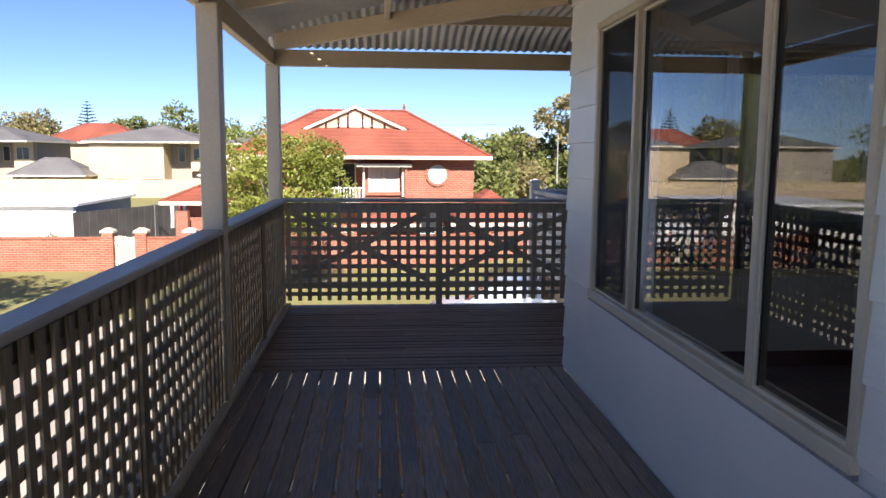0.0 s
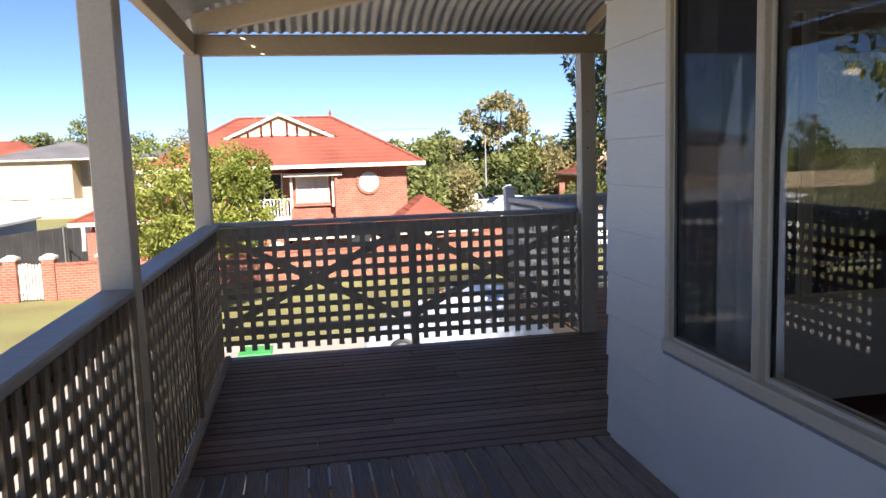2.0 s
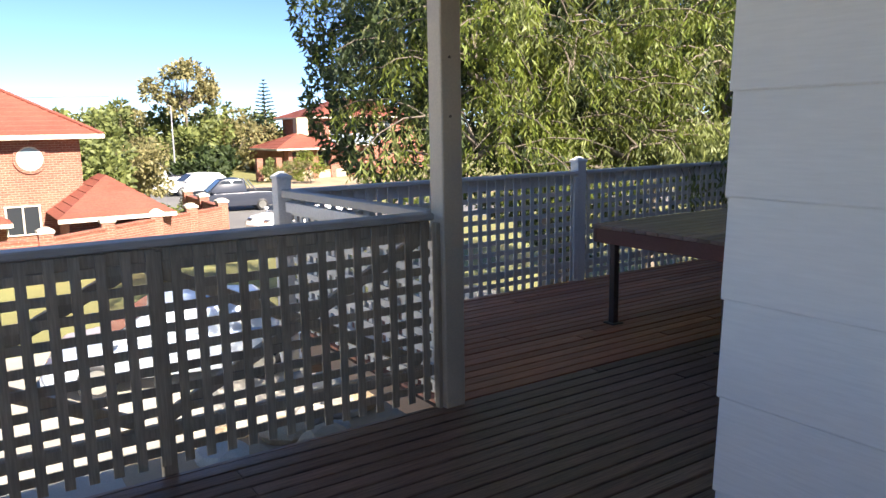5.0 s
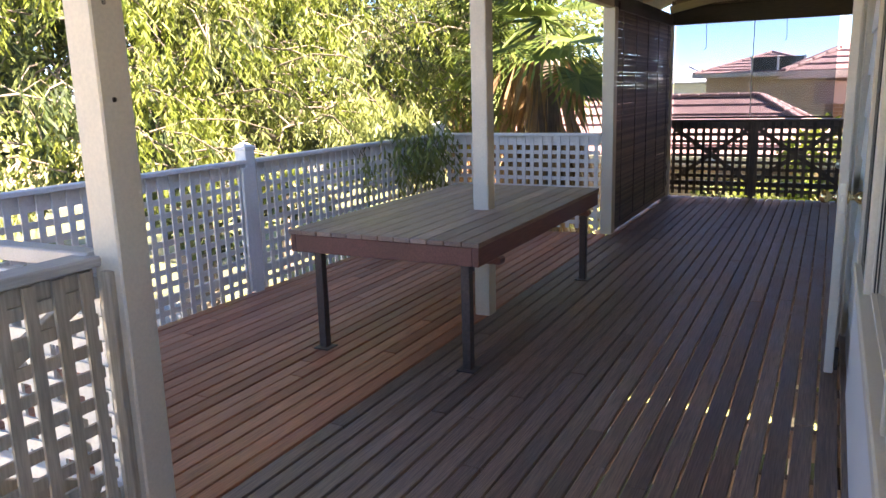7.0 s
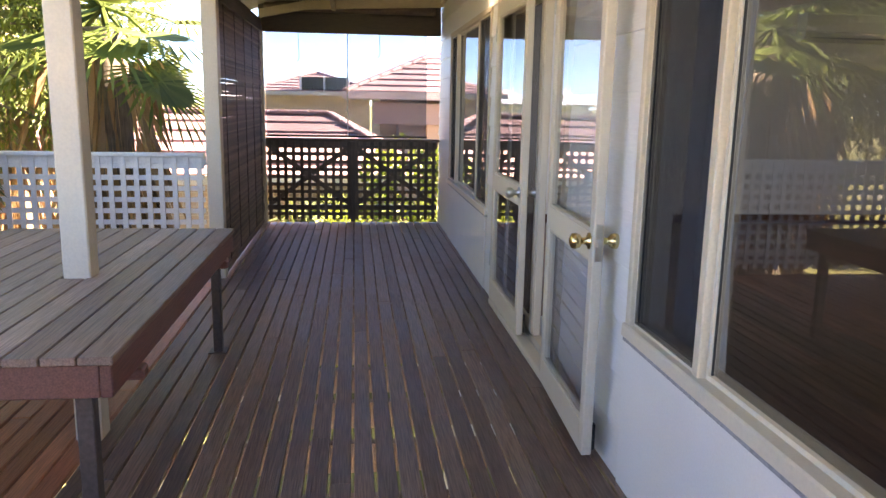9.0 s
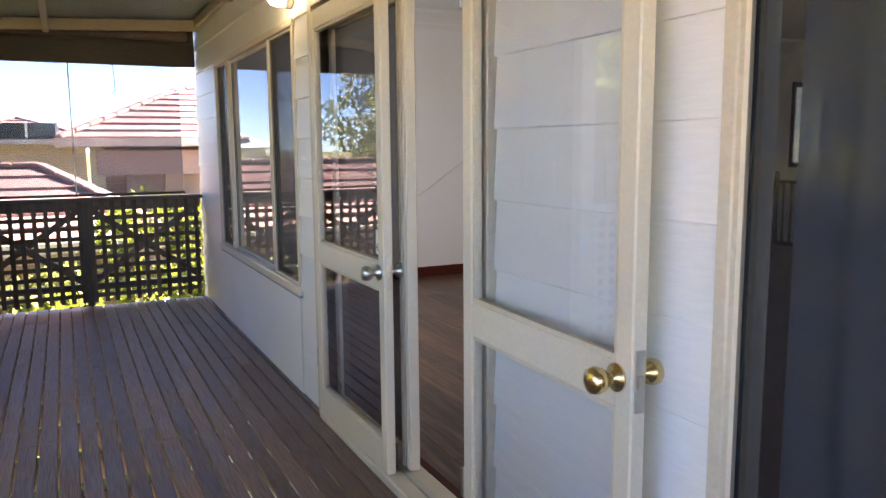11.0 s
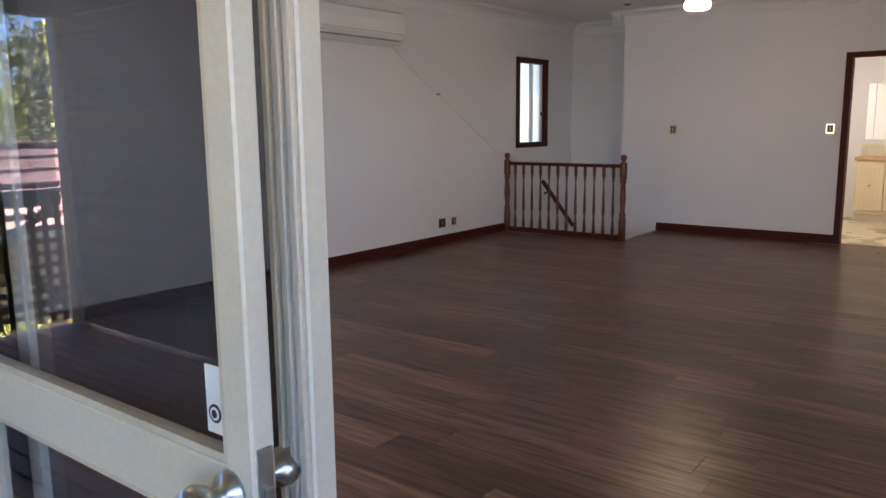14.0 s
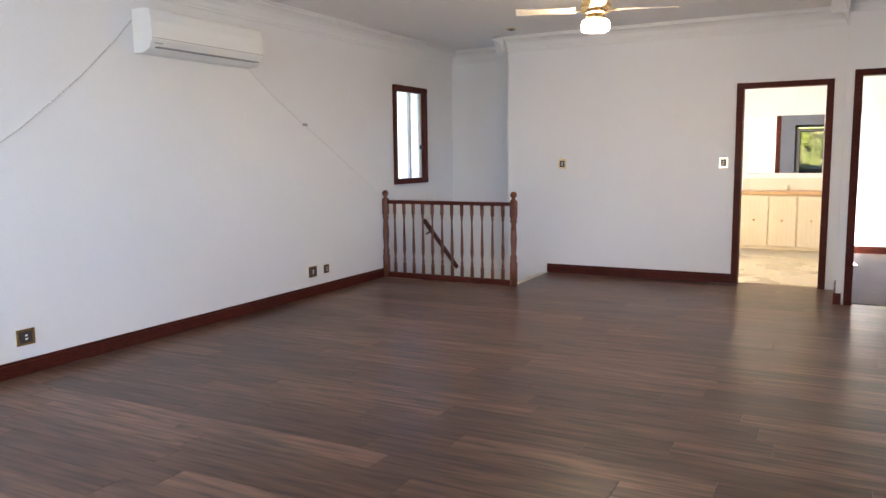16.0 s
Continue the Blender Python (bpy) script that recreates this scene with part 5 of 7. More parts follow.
def hip_roof(parent, x0, x1, y0, y1, z0, rise, mat, step=0.035, course=0.33, label="tiled hip roof"):
    rf = part("roof", hip_bm(x0, x1, y0, y1, z0, rise, course, step), mat, parent, label)
    tagged(rf, kind="stuff")
    half = min(x1 - x0, y1 - y0) / 2
    if x1 - x0 > y1 - y0:
        a, c = (x0 + half, (y0 + y1) / 2, z0 + rise), (x1 - half, (y0 + y1) / 2, z0 + rise)
        hips = [((x0, y0, z0), a), ((x0, y1, z0), a), ((x1, y0, z0), c), ((x1, y1, z0), c)]
    else:
        a, c = ((x0 + x1) / 2, y0 + half, z0 + rise), ((x0 + x1) / 2, y1 - half, z0 + rise)
        hips = [((x0, y0, z0), a), ((x1, y0, z0), a), ((x0, y1, z0), c), ((x1, y1, z0), c)]
    b = bmesh.new()
    for p, q in hips + [(a, c)]:
        if (Vector(p) - Vector(q)).length > 0.3:
            ridge_caps(b, [Vector(p) + Vector((0, 0, 0.04)), Vector(q) + Vector((0, 0, 0.04))])
    tagged(part("ridge_capping", b, mat, rf), kind="stuff")
    b = bmesh.new()
    for p, q in (((x0, y0), (x1, y0)), ((x1, y0), (x1, y1)), ((x1, y1), (x0, y1)), ((x0, y1), (x0, y0))):
        bar(b, (*p, z0 - 0.06), (*q, z0 - 0.06), 0.12, 0.16)
    part("gutter", b, M_GUTTER, rf)
    return rf


def facade_window(parent, x0, x1, y, z0, z1, mat_pane, frame=M_GUTTER, halves=2, axis="y", depth=0.1):
    put = (lambda a, c, n0, n1, lo, hi: boxed(a, c, y + n0, y + n1, lo, hi)) if axis == "y" else (lambda a, c, n0, n1, lo, hi: boxed(y + n0, y + n1, a, c, lo, hi))
    w = part("window", put(x0, x1, -0.02, 0.06, z0, z1), mat_pane, parent)
    for lo, hi in ((z0 - 0.05, z0), (z1, z1 + 0.05)):
        part("frame", put(x0 - 0.05, x1 + 0.05, -0.06, 0.06, lo, hi), frame, w)
    for k in range(halves + 1):
        x = x0 + (x1 - x0) * k / halves
        part("frame", put(x - 0.03, x + 0.03, -0.055, 0.06, z0, z1), frame, w)
    return w


def brick_house():
    h = thing("brick_house", (0, 38, GZ), "two-storey red brick house with a red tiled roof", "house")
    part("wall", boxed(1.3, 4.46, 35.5, 42.3, GZ, 1.25), M_BRICK, h, "red brick bay")
    part("wall", boxed(-6.2, 1.3, 36.6, 42.3, GZ, 1.25), M_BRICK, h)
    part("wall", boxed(-0.75, 1.3, 36.05, 36.6, GZ, 1.0), M_BRICK, h)
    part("pier", boxed(1.22, 1.34, 35.4, 35.5, GZ, 1.2), M_BRICK, h)
    hip_roof(h, -6.9, 5.2, 34.9, 42.7, 1.28, 2.25, M_ROOF_RED, label="weathered red tiled hip roof")
    # bay roof over the window
    rf = part("tiled_roof", hip_bm(-1.0, 1.6, 35.3, 38.5, 0.92, 0.8, 0.33, 0.03), M_ROOF_RED, h)
    part("gutter", barred((-1.0, 35.3, 0.86), (1.55, 35.3, 0.86), 0.1, 0.14), M_GUTTER, rf)
    # gable
    b = bmesh.new()
    g = [(-3.3, 37.2, 2.60), (1.1, 37.2, 2.60), (-1.1, 37.2, 3.55)]
    back = [(x, 41.0, z) for x, y, z in g]
    f = [b.verts.new(p) for p in g]
    k = [b.verts.new(p) for p in back]
    b.faces.new(f)
    for i, j in ((1, 2), (2, 0)):
        b.faces.new((f[i], f[j], k[j], k[i]))
    gab = part("gable", b, M_RENDER, h, "small front gable")
    for x, w in ((-1.1, 0.55),):
        pb = bmesh.new()
        vs = [pb.verts.new(p) for p in ((x - 1.0, 37.16, 2.66), (x + 1.0, 37.16, 2.66), (x, 37.16, 3.3))]
        pb.faces.new(vs)
        part("panel", pb, M_WHITE, gab, "white gable panel")
    for x in (-2.5, -1.9, -1.45, -0.75, -0.3, 0.3):
        top = 2.60 + (1 - abs(x + 1.1) / 2.2) * 0.95
        part("batten", boxed(x - 0.05, x + 0.05, 37.1, 37.15, 2.61, max(2.66, top - 0.1)), M_MAHOG, gab)
    for s in (-1, 1):
        part("bargeboard", barred((-1.1, 37.06, 3.62), (-1.1 + s * 2.45, 37.06, 2.52), 0.1, 0.13), M_GUTTER, gab, "cream bargeboard")
        sl = bmesh.new()
        for q in range(8):
            a0, a1 = q / 8, (q + 1) / 8
            x0, x1 = -1.1 + s * 2.75 * (1 - a0), -1.1 + s * 2.75 * (1 - a1)
            z0, z1 = 2.45 + 1.22 * a0, 2.45 + 1.22 * a1
            sl.faces.new([sl.verts.new(p) for p in ((x0, 37.0, z0 + 0.05), (x1, 37.0, z1 + 0.02), (x1, 40.0, z1 + 0.02), (x0, 40.0, z0 + 0.05))])
            sl.faces.new([sl.verts.new(p) for p in ((x0, 37.0, z0), (x0, 37.0, z0 + 0.05), (x0, 40.0, z0 + 0.05), (x0, 40.0, z0))])
        part("gable_roof", sl, M_ROOF_RED, gab)
    part("finial", lathe([(0.09, 3.5), (0.05, 3.66), (0.08, 3.72), (0.02, 3.9)], 10, (1.3, 38.8, 0)), M_ROOF_RED, gab)
    # round window in its brick ring
    part("brick_ring", lathe([(0.44, 0), (0.56, 0), (0.56, 0.07), (0.44, 0.07)], 28, (2.75, 35.43, 0.45), "y"), M_BRICK, h)
    rw = part("window", lathe([(0.39, 0), (0.39, 0.03)], 28, (2.75, 35.405, 0.45), "y"), material("frosted_round_glass", (0.32, 0.42, 0.46), 0.25, bump=0.0), h, "round frosted window")
    part("frame", lathe([(0.39, 0), (0.44, 0), (0.44, 0.04), (0.39, 0.04)], 28, (2.75, 35.42, 0.45), "y"), M_GUTTER, rw)
    facade_window(h, -0.45, 0.95, 36.03, -0.35, 0.72, M_BLIND)
    part("sill", boxed(-0.6, 1.1, 35.92, 36.05, -0.56, -0.4), M_BRICK, h, "brick window sill")
    for x in (-0.68, 1.14):
        part("porch_post", boxed(x - 0.05, x + 0.05, 35.6, 35.7, -0.6, 0.86), M_GUTTER, h)
    facade_window(h, -2.7, -1.1, 36.58, -0.9, 0.9, M_WIN_DARK)
    # balcony
    bal_ = part("balcony", boxed(-3.1, -0.75, 35.5, 36.6, -1.15, -0.98), M_GUTTER, h, "cream balcony with white balusters")
    part("rail", boxed(-3.1, -0.72, 35.5, 35.56, -0.22, -0.16), M_WHITE, bal_)
    for k in range(17):
        part("baluster", boxed(-3.08 + 0.145 * k, -3.03 + 0.145 * k, 35.51, 35.55, -0.98, -0.22), M_WHITE, bal_)
    # ground floor
    rf = part("tiled_roof", hip_bm(-0.9, 1.9, 34.0, 36.8, -1.75, 0.75, 0.33, 0.03), M_ROOF_RED, h)
    part("gutter", barred((-0.9, 34.0, -1.8), (1.9, 34.0, -1.8), 0.1, 0.14), M_GUTTER, rf)
    rf = part("tiled_roof", hip_bm(3.1, 7.0, 32.2, 37.6, -1.55, 1.35, 0.33, 0.03), M_ROOF_RED, h, "red tiled garage roof")
    part("gutter", barred((3.1, 32.2, -1.6), (7.0, 32.2, -1.6), 0.1, 0.14), M_GUTTER, rf)
    part("wall", boxed(3.5, 6.6, 32.7, 36.0, GZ, -1.55), M_BRICK, h)
    for x in (-5.4, -3.2, -1.0, 1.8):
        facade_window(h, x, x + 1.1, 36.58 if x < 1.3 else 35.48, -2.3, -1.3, M_WIN_DARK)
    return h


brick_house()

bw_ = thing("brick_wall_house", (-7, 34, GZ), "small red brick outbuilding with a red tiled roof", "outbuilding")
part("wall", boxed(-8.4, -4.6, 34.0, 38.0, GZ, -0.75), M_BRICK, bw_)
hip_roof(bw_, -9.3, -4.0, 33.3, 38.6, -0.72, 1.2, M_ROOF_RED)
part("wall", boxed(-8.6, -8.1, 33.0, 33.4, GZ, -1.1), M_BRICK, bw_, "brick pier")

WALL = [(-14.4, 28.8), (-9.95, 28.9), (-8.75, 28.9), (2.4, 29.2), (6.3, 32.4), (9.5, 34.9), (9.9, 41.5)]
gw = thing("garden_wall", (0, 29, GZ), "red brick front garden wall with capped piers", "garden wall")
for k, (p, q) in enumerate(zip(WALL, WALL[1:])):
    if k != 1:
        part("panel", barred((*p, GZ + 0.6), (*q, GZ + 0.6), 0.2, 1.2), M_BRICK, gw)
        part("coping", barred((*p, GZ + 1.23), (*q, GZ + 1.23), 0.26, 0.07, 0.01), M_BRICK, gw)
PIERS = WALL + [(-7.0, 28.95), (-4.5, 29.0), (-1.2, 29.1), (7.9, 33.65), (4.4, 30.85), (9.7, 38.2)]
for x, y in PIERS:
    pr = part("pier", boxed(x - 0.2, x + 0.2, y - 0.2, y + 0.2, GZ, GZ + 1.42), M_BRICK, gw)
    c = lathe([(0.34, GZ + 1.42), (0.34, GZ + 1.5), (0.12, GZ + 1.6)], 4, (x, y, 0))
    bmesh.ops.rotate(c, verts=c.verts, cent=(x, y, 0), matrix=Matrix.Rotation(math.pi / 4, 3, "Z"))
    part("pier_cap", c, M_GUTTER, pr, "pale concrete cap")
gate = thing("picket_gate", (-9.35, 28.9, GZ), "cream picket gate in the brick wall", "gate")
for k in range(8):
    x = -9.72 + 0.105 * k
    part("picket", boxed(x, x + 0.075, 28.86, 28.885, GZ + 0.06, GZ + 1.28 + 0.03 * math.sin(k)), M_GUTTER, gate)
for z in (0.3, 1.0):
    part("rail", boxed(-9.75, -8.93, 28.89, 28.93, GZ + z, GZ + z + 0.08), M_GUTTER, gate)

shed = thing("white_shed", (-16, 37, GZ), "long white sheet-metal shed behind the brick wall", "shed")
part("wall", boxed(-21, -13.4, 34.6, 38.5, GZ, GZ + 2.0), M_WHITE, shed)
part("side_panel", boxed(-13.4, -13.3, 34.6, 42, GZ, GZ + 2.0), M_CLEARBLUE, shed)
part("roof", boxed(-21.2, -13.1, 34.3, 42.3, GZ + 2.02, GZ + 2.14), M_METALROOF, shed, "flat white sheet roof")
fn = thing("sheet_fence", (-11.6, 36, GZ), "dark sheet-metal fence beside the yard", "fence")
for k in range(22):
    part("panel", barred((-13.0 + 0.17 * k, 33.5 + 0.42 * k, GZ + 0.9), (-12.85 + 0.17 * k, 33.88 + 0.42 * k, GZ + 0.9), 0.04, 1.8), M_FENCE, fn)
cl = thing("clothes_line", (-9.6, 37, GZ), "metal clothes line hung with washing", "clothes line")
part("pole", boxed(-10.65, -10.6, 37.0, 37.05, GZ, GZ + 1.95), M_CHROME, cl)
part("arm", boxed(-10.65, -8.2, 37.0, 37.04, GZ + 1.93, GZ + 1.97), M_CHROME, cl)
for k, c in enumerate(((0.6, 0.55, 0.5), (0.05, 0.05, 0.06), (0.5, 0.1, 0.08), (0.65, 0.66, 0.7), (0.06, 0.05, 0.05), (0.5, 0.5, 0.55))):
    b = bmesh.new()
    vs = [[b.verts.new((-9.9 + 0.2 * k + 0.17 * i / 4, 37.02 + 0.04 * math.sin(i * 1.7 + j), GZ + 1.92 - j * 0.28)) for i in range(5)] for j in range(5)]
    for j in range(4):
        for i in range(4):
            b.faces.new((vs[j][i], vs[j][i + 1], vs[j + 1][i + 1], vs[j + 1][i]))
    part("garment", b, material("washing_cloth", c, 0.9, bump=0.1), cl)
pond = tagged(part("pool_cover", boxed(-10.4, -8.6, 31.2, 33.0, GZ, GZ + 0.75, 0.05), M_FENCE), "dark covered spa tub in the back yard", "pool cover")
ch = thing("garden_chair", (-7.9, 35.2, GZ), "white folding garden chair in the back yard", "chair")
for a, b in (((-8.2, 35, 0), (-7.7, 35, 0.9)), ((-7.7, 35, 0), (-8.2, 35, 0.5)), ((-8.2, 35.4, 0), (-7.7, 35.4, 0.9)), ((-7.7, 35.4, 0), (-8.2, 35.4, 0.5))):
    part("leg", barred((a[0], a[1], GZ + a[2]), (b[0], b[1], GZ + b[2]), 0.04, 0.04), M_WHITE, ch)
part("seat", boxed(-8.2, -7.8, 35, 35.4, GZ + 0.45, GZ + 0.49), M_WHITE, ch)
part("backrest", boxed(-7.76, -7.70, 35, 35.4, GZ + 0.6, GZ + 0.9), M_WHITE, ch)

cw = tagged(part("boundary_wall", boxed(-60, -14, 76, 76.3, GZ, GZ + 1.75), M_RENDER), "long cream rendered boundary wall", "wall")


def cream_house(x, y, w, d, face, label, lean=0.0):
    """A rendered two-storey house with a grey hip roof and a recessed side."""
    h = thing("rendered_house", (x, y, GZ), label, "house", "rendered houses")
    part("wall", boxed(x, x + w, y, y + d, GZ, 2.45), face, h)
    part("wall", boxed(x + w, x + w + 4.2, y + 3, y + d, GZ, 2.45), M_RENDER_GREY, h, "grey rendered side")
    part("wall", boxed(x + w + 2.3, x + w + 4.3, y + 2.0, y + 3.0, -0.6, 2.4), M_RENDER, h)
    hip_roof(h, x - 0.5, x + w + 4.8, y - 0.5, y + d + 0.5, 2.5, 1.9, M_ROOF_GREY, 0.03, 0.4)
    for k in range(2):
        a = x + 1.5 + k * w * 0.5
        facade_window(h, a, a + 2.2, y - 0.02, -2.3, -1.35, M_WIN_DARK)
    facade_window(h, x + w + 0.8, x + w + 1.5, y + 2.98, 0.4, 1.9, M_WIN_DARK, halves=1)
    facade_window(h, x + w + 2.6, x + w + 3.9, y + 1.98, 0.6, 1.8, M_WIN_DARK)
    return h


cream_house(-30.2, 82, 7.6, 12, M_RENDER, "cream rendered two-storey house with a grey roof")
cream_house(-48.5, 82, 7.6, 12, M_RENDER_GREY, "grey rendered two-storey house with a dark roof")
cream_house(-18.5, 92, 7.0, 12, M_RENDER, "cream rendered house behind the brick house")
lg = thing("low_garage", (-33, 79, GZ), "low cream garage with a dark hipped roof", "garage")
part("wall", boxed(-36.5, -29.8, 79, 82, GZ, -1.0), M_RENDER, lg)
hip_roof(lg, -37, -29.4, 78.6, 84, -0.95, 1.7, M_ROOF_GREY, 0.03, 0.4)
rh = thing("red_roofed_house", (-38, 105, GZ), "cream house with a red tiled roof far off", "house")
part("wall", boxed(-44, -32, 104, 112, GZ, 2.6), M_RENDER, rh)
hip_roof(rh, -44.7, -31.3, 103.4, 112.6, 2.65, 2.6, M_ROOF_RED)
facade_window(rh, -35, -33.5, 103.97, 0.5, 1.8, M_WIN_DARK)
gz = thing("garden_umbrella", (-15.5, 74, GZ), "white garden umbrella behind the wall", "umbrella")
part("pole", boxed(-15.53, -15.47, 73.97, 74.03, GZ, GZ + 2.6), M_CHROME, gz)
part("canopy", lathe([(1.9, GZ + 2.2), (1.8, GZ + 2.3), (0.9, GZ + 2.75), (0.05, GZ + 3.1)], 8, (-15.5, 74, 0)), M_WHITE, gz)

fh = thing("far_brick_house", (33, 74, GZ), "two-storey red brick house with red roofs and a balcony", "house")
part("wall", boxed(28, 44, 74, 84, GZ, -0.3), M_BRICK, fh)
part("wall", boxed(32, 44, 75, 84, -0.3, 2.4), M_BRICK, fh)
hip_roof(fh, 26.4, 33.6, 71.6, 79, -0.55, 1.4, M_ROOF_RED)
hip_roof(fh, 31.4, 45, 74.2, 85, 2.45, 2.0, M_ROOF_RED)
part("chimney", boxed(29.9, 31.1, 75, 76, -0.5, 2.4), M_RENDER, fh)
bl_ = part("balcony", boxed(32.5, 38, 72.6, 75, -0.45, -0.2), M_GUTTER, fh)
part("balustrade", boxed(32.5, 38, 72.6, 72.7, -0.2, 0.7), M_CLEARBLUE, bl_)
for x in (28, 30, 32.5, 35.2, 38):
    part("pillar", boxed(x - 0.2, x + 0.2, 72.4, 72.8, GZ, -0.45), M_BRICK, fh)
for x in (33.4, 36.0, 39):
    facade_window(fh, x, x + 1.5, 74.97, 0.1, 1.9, M_WIN_DARK)
for x in (28.6, 31.5, 34.6):
    facade_window(fh, x, x + 1.6, 73.97, -2.4, -0.9, M_WIN_DARK)
fw = thing("far_brick_wall", (27, 68, GZ), "red brick and cream front wall with piers", "garden wall")
for k in range(9):
    x = 22.5 + 1.7 * k
    part("pier", boxed(x - 0.25, x + 0.25, 65.7, 66.2, GZ, GZ + 1.9), M_BRICK, fw)
    if k < 8:
        part("panel", boxed(x + 0.25, x + 1.45, 65.85, 66.05, GZ, GZ + (1.5 if k > 4 else 0.7)), M_BRICK if k > 4 else M_RENDER, fw)

# the neighbour to the east
eh = thing("pink_roofed_house", (23, 0, GZ), "tan house with a pink tiled roof beyond the railing", "house")
part("wall", boxed(20.6, 30, -12, 5.4, GZ, 1.55), M_BRICK_TAN, eh)
part("wall", boxed(19.6, 20.6, 2.9, 5.0, GZ, 1.2), M_RENDER_GREY, eh)
part("porch_column", boxed(19.3, 19.65, 4.0, 4.35, GZ, 1.3), M_RENDER, eh)
part("porch_beam", boxed(19.2, 19.7, 1.0, 5.6, 0.9, 1.38), M_RENDER_GREY, eh)
hip_roof(eh, 18.9, 31, -9, 6.25, 1.6, 2.7, M_ROOF_PINK, 0.05, 0.34, "pink tiled hip roof")
eg = thing("pink_roofed_garage", (17, 8, GZ), "low garage with a pink tiled roof", "garage")
part("wall", boxed(16.2, 22, 5.6, 12.5, GZ, -0.05), M_BRICK_TAN, eg)
hip_roof(eg, 15.3, 19.2, 4.6, 13.2, 0.05, 1.08, M_ROOF_PINK, 0.05, 0.34, "pink tiled low roof")
e2 = thing("tan_house", (38, 9, GZ), "tan two-storey house with roof windows far off", "house")
part("wall", boxed(34, 44, 5.4, 10, GZ, 1.7), M_BRICK_TAN, e2)
hip_roof(e2, 33.2, 45, 4.9, 10.4, 1.75, 0.85, M_ROOF_PINK, 0.05, 0.4)
pnl = part("solar_panel", boxed(33.3, 33.5, 6.3, 8.2, 1.85, 2.35), M_WIN_DARK, e2, "framed solar panels")
for y in (6.3, 7.25, 8.2):
    part("frame", boxed(33.25, 33.5, y - 0.04, y + 0.04, 1.82, 2.4), M_WHITE, pnl)
e3 = thing("white_house", (60, 24, GZ), "small white house far off", "house")
part("wall", boxed(58, 66, 13, 17, GZ, 1.4), M_WHITE, e3)
hip_roof(e3, 57.3, 66.7, 12.3, 17.7, 1.45, 1.2, M_METALROOF, 0.02, 0.5)
nb_ = thing("rear_house", (13.6, -8, GZ), "pale rendered house close beside the stair window", "house")
part("wall", boxed(12.6, 18, -14, -0.4, GZ, 2.9), M_METALROOF, nb_)
hip_roof(nb_, 12.1, 18.6, -14.5, 0.1, 2.95, 1.6, M_ROOF_GREY)
sh = thing("back_shed_house", (-22, -4, GZ), "grey weatherboard house with a white metal roof", "house")
part("wall", boxed(-26, -18, -9, 0, GZ, -0.2), M_CLEARBLUE, sh)
hip_roof(sh, -26.6, -17.4, -9.6, 0.6, -0.15, 2.2, M_METALROOF, 0.01, 0.6)


# ---------- trees and shrubs ----------
M_BARK = material("grey_bark", (0.16, 0.13, 0.10), 0.9, grain=(8, 8, 1.5), grain_amt=0.4, stain=0.3, bump=0.8)
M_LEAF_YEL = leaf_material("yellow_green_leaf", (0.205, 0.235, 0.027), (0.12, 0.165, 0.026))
M_LEAF_LIME = leaf_material("lime_leaf", (0.30, 0.32, 0.06), (0.21, 0.25, 0.05))
M_LEAF_MID = leaf_material("mid_green_leaf", (0.13, 0.165, 0.045), (0.18, 0.20, 0.06))
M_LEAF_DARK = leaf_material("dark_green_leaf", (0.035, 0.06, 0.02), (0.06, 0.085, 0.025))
M_LEAF_OLIVE = leaf_material("olive_leaf", (0.23, 0.22, 0.085), (0.28, 0.24, 0.11))
M_LEAF_PALM = leaf_material("palm_leaf", (0.10, 0.17, 0.035), (0.17, 0.21, 0.05), 0.25)
M_DEAD = leaf_material("dead_frond", (0.30, 0.18, 0.085), (0.38, 0.25, 0.13), 0.3)
M_LEAF_PINE = leaf_material("pine_needle", (0.03, 0.055, 0.03), (0.05, 0.075, 0.04))


def limb(b, pts, r0, r1, n=7):
    prev = None
    for i, p in enumerate(pts):
        r = r0 + (r1 - r0) * i / (len(pts) - 1)
        d = (pts[min(i + 1, len(pts) - 1)] - pts[max(i - 1, 0)]).normalized()
        q = d.to_track_quat("Z", "Y").to_matrix()
        ring = [b.verts.new(p + q @ Vector((r * math.cos(2 * math.pi * k / n), r * math.sin(2 * math.pi * k / n), 0))) for k in range(n)]
        if prev:
            for k in range(n):
                b.faces.new((prev[k], prev[(k + 1) % n], ring[(k + 1) % n], ring[k]))
        prev = ring


class Leaves:
    """Collects many small leaves into one mesh."""
    def __init__(self):
        self.v, self.f = [], []

    def leaf(self, p, d, w, ln, side=None):
        d = d.normalized()
        s = (side or Vector((rng.uniform(-1, 1), rng.uniform(-1, 1), rng.uniform(-1, 1)))).cross(d)
        if s.length < 1e-4:
            s = Vector((1, 0, 0))
        s = s.normalized() * w / 2
        k = len(self.v)
        self.v += [p - s * 0.3, p + d * ln * 0.45 - s, p + d * ln, p + d * ln * 0.45 + s]
        self.f.append((k, k + 1, k + 2, k + 3))

    def done(self, name, mat, parent, label=""):
        me = bpy.data.meshes.new(name)
        me.from_pydata([tuple(v) for v in self.v], [], self.f)
        me.materials.append(mat)
        ob = new(name, me)
        hold(ob, parent)
        tagged(ob, label)
        return ob


def rvec():
    return Vector((rng.gauss(0, 1), rng.gauss(0, 1), rng.gauss(0, 1))).normalized()


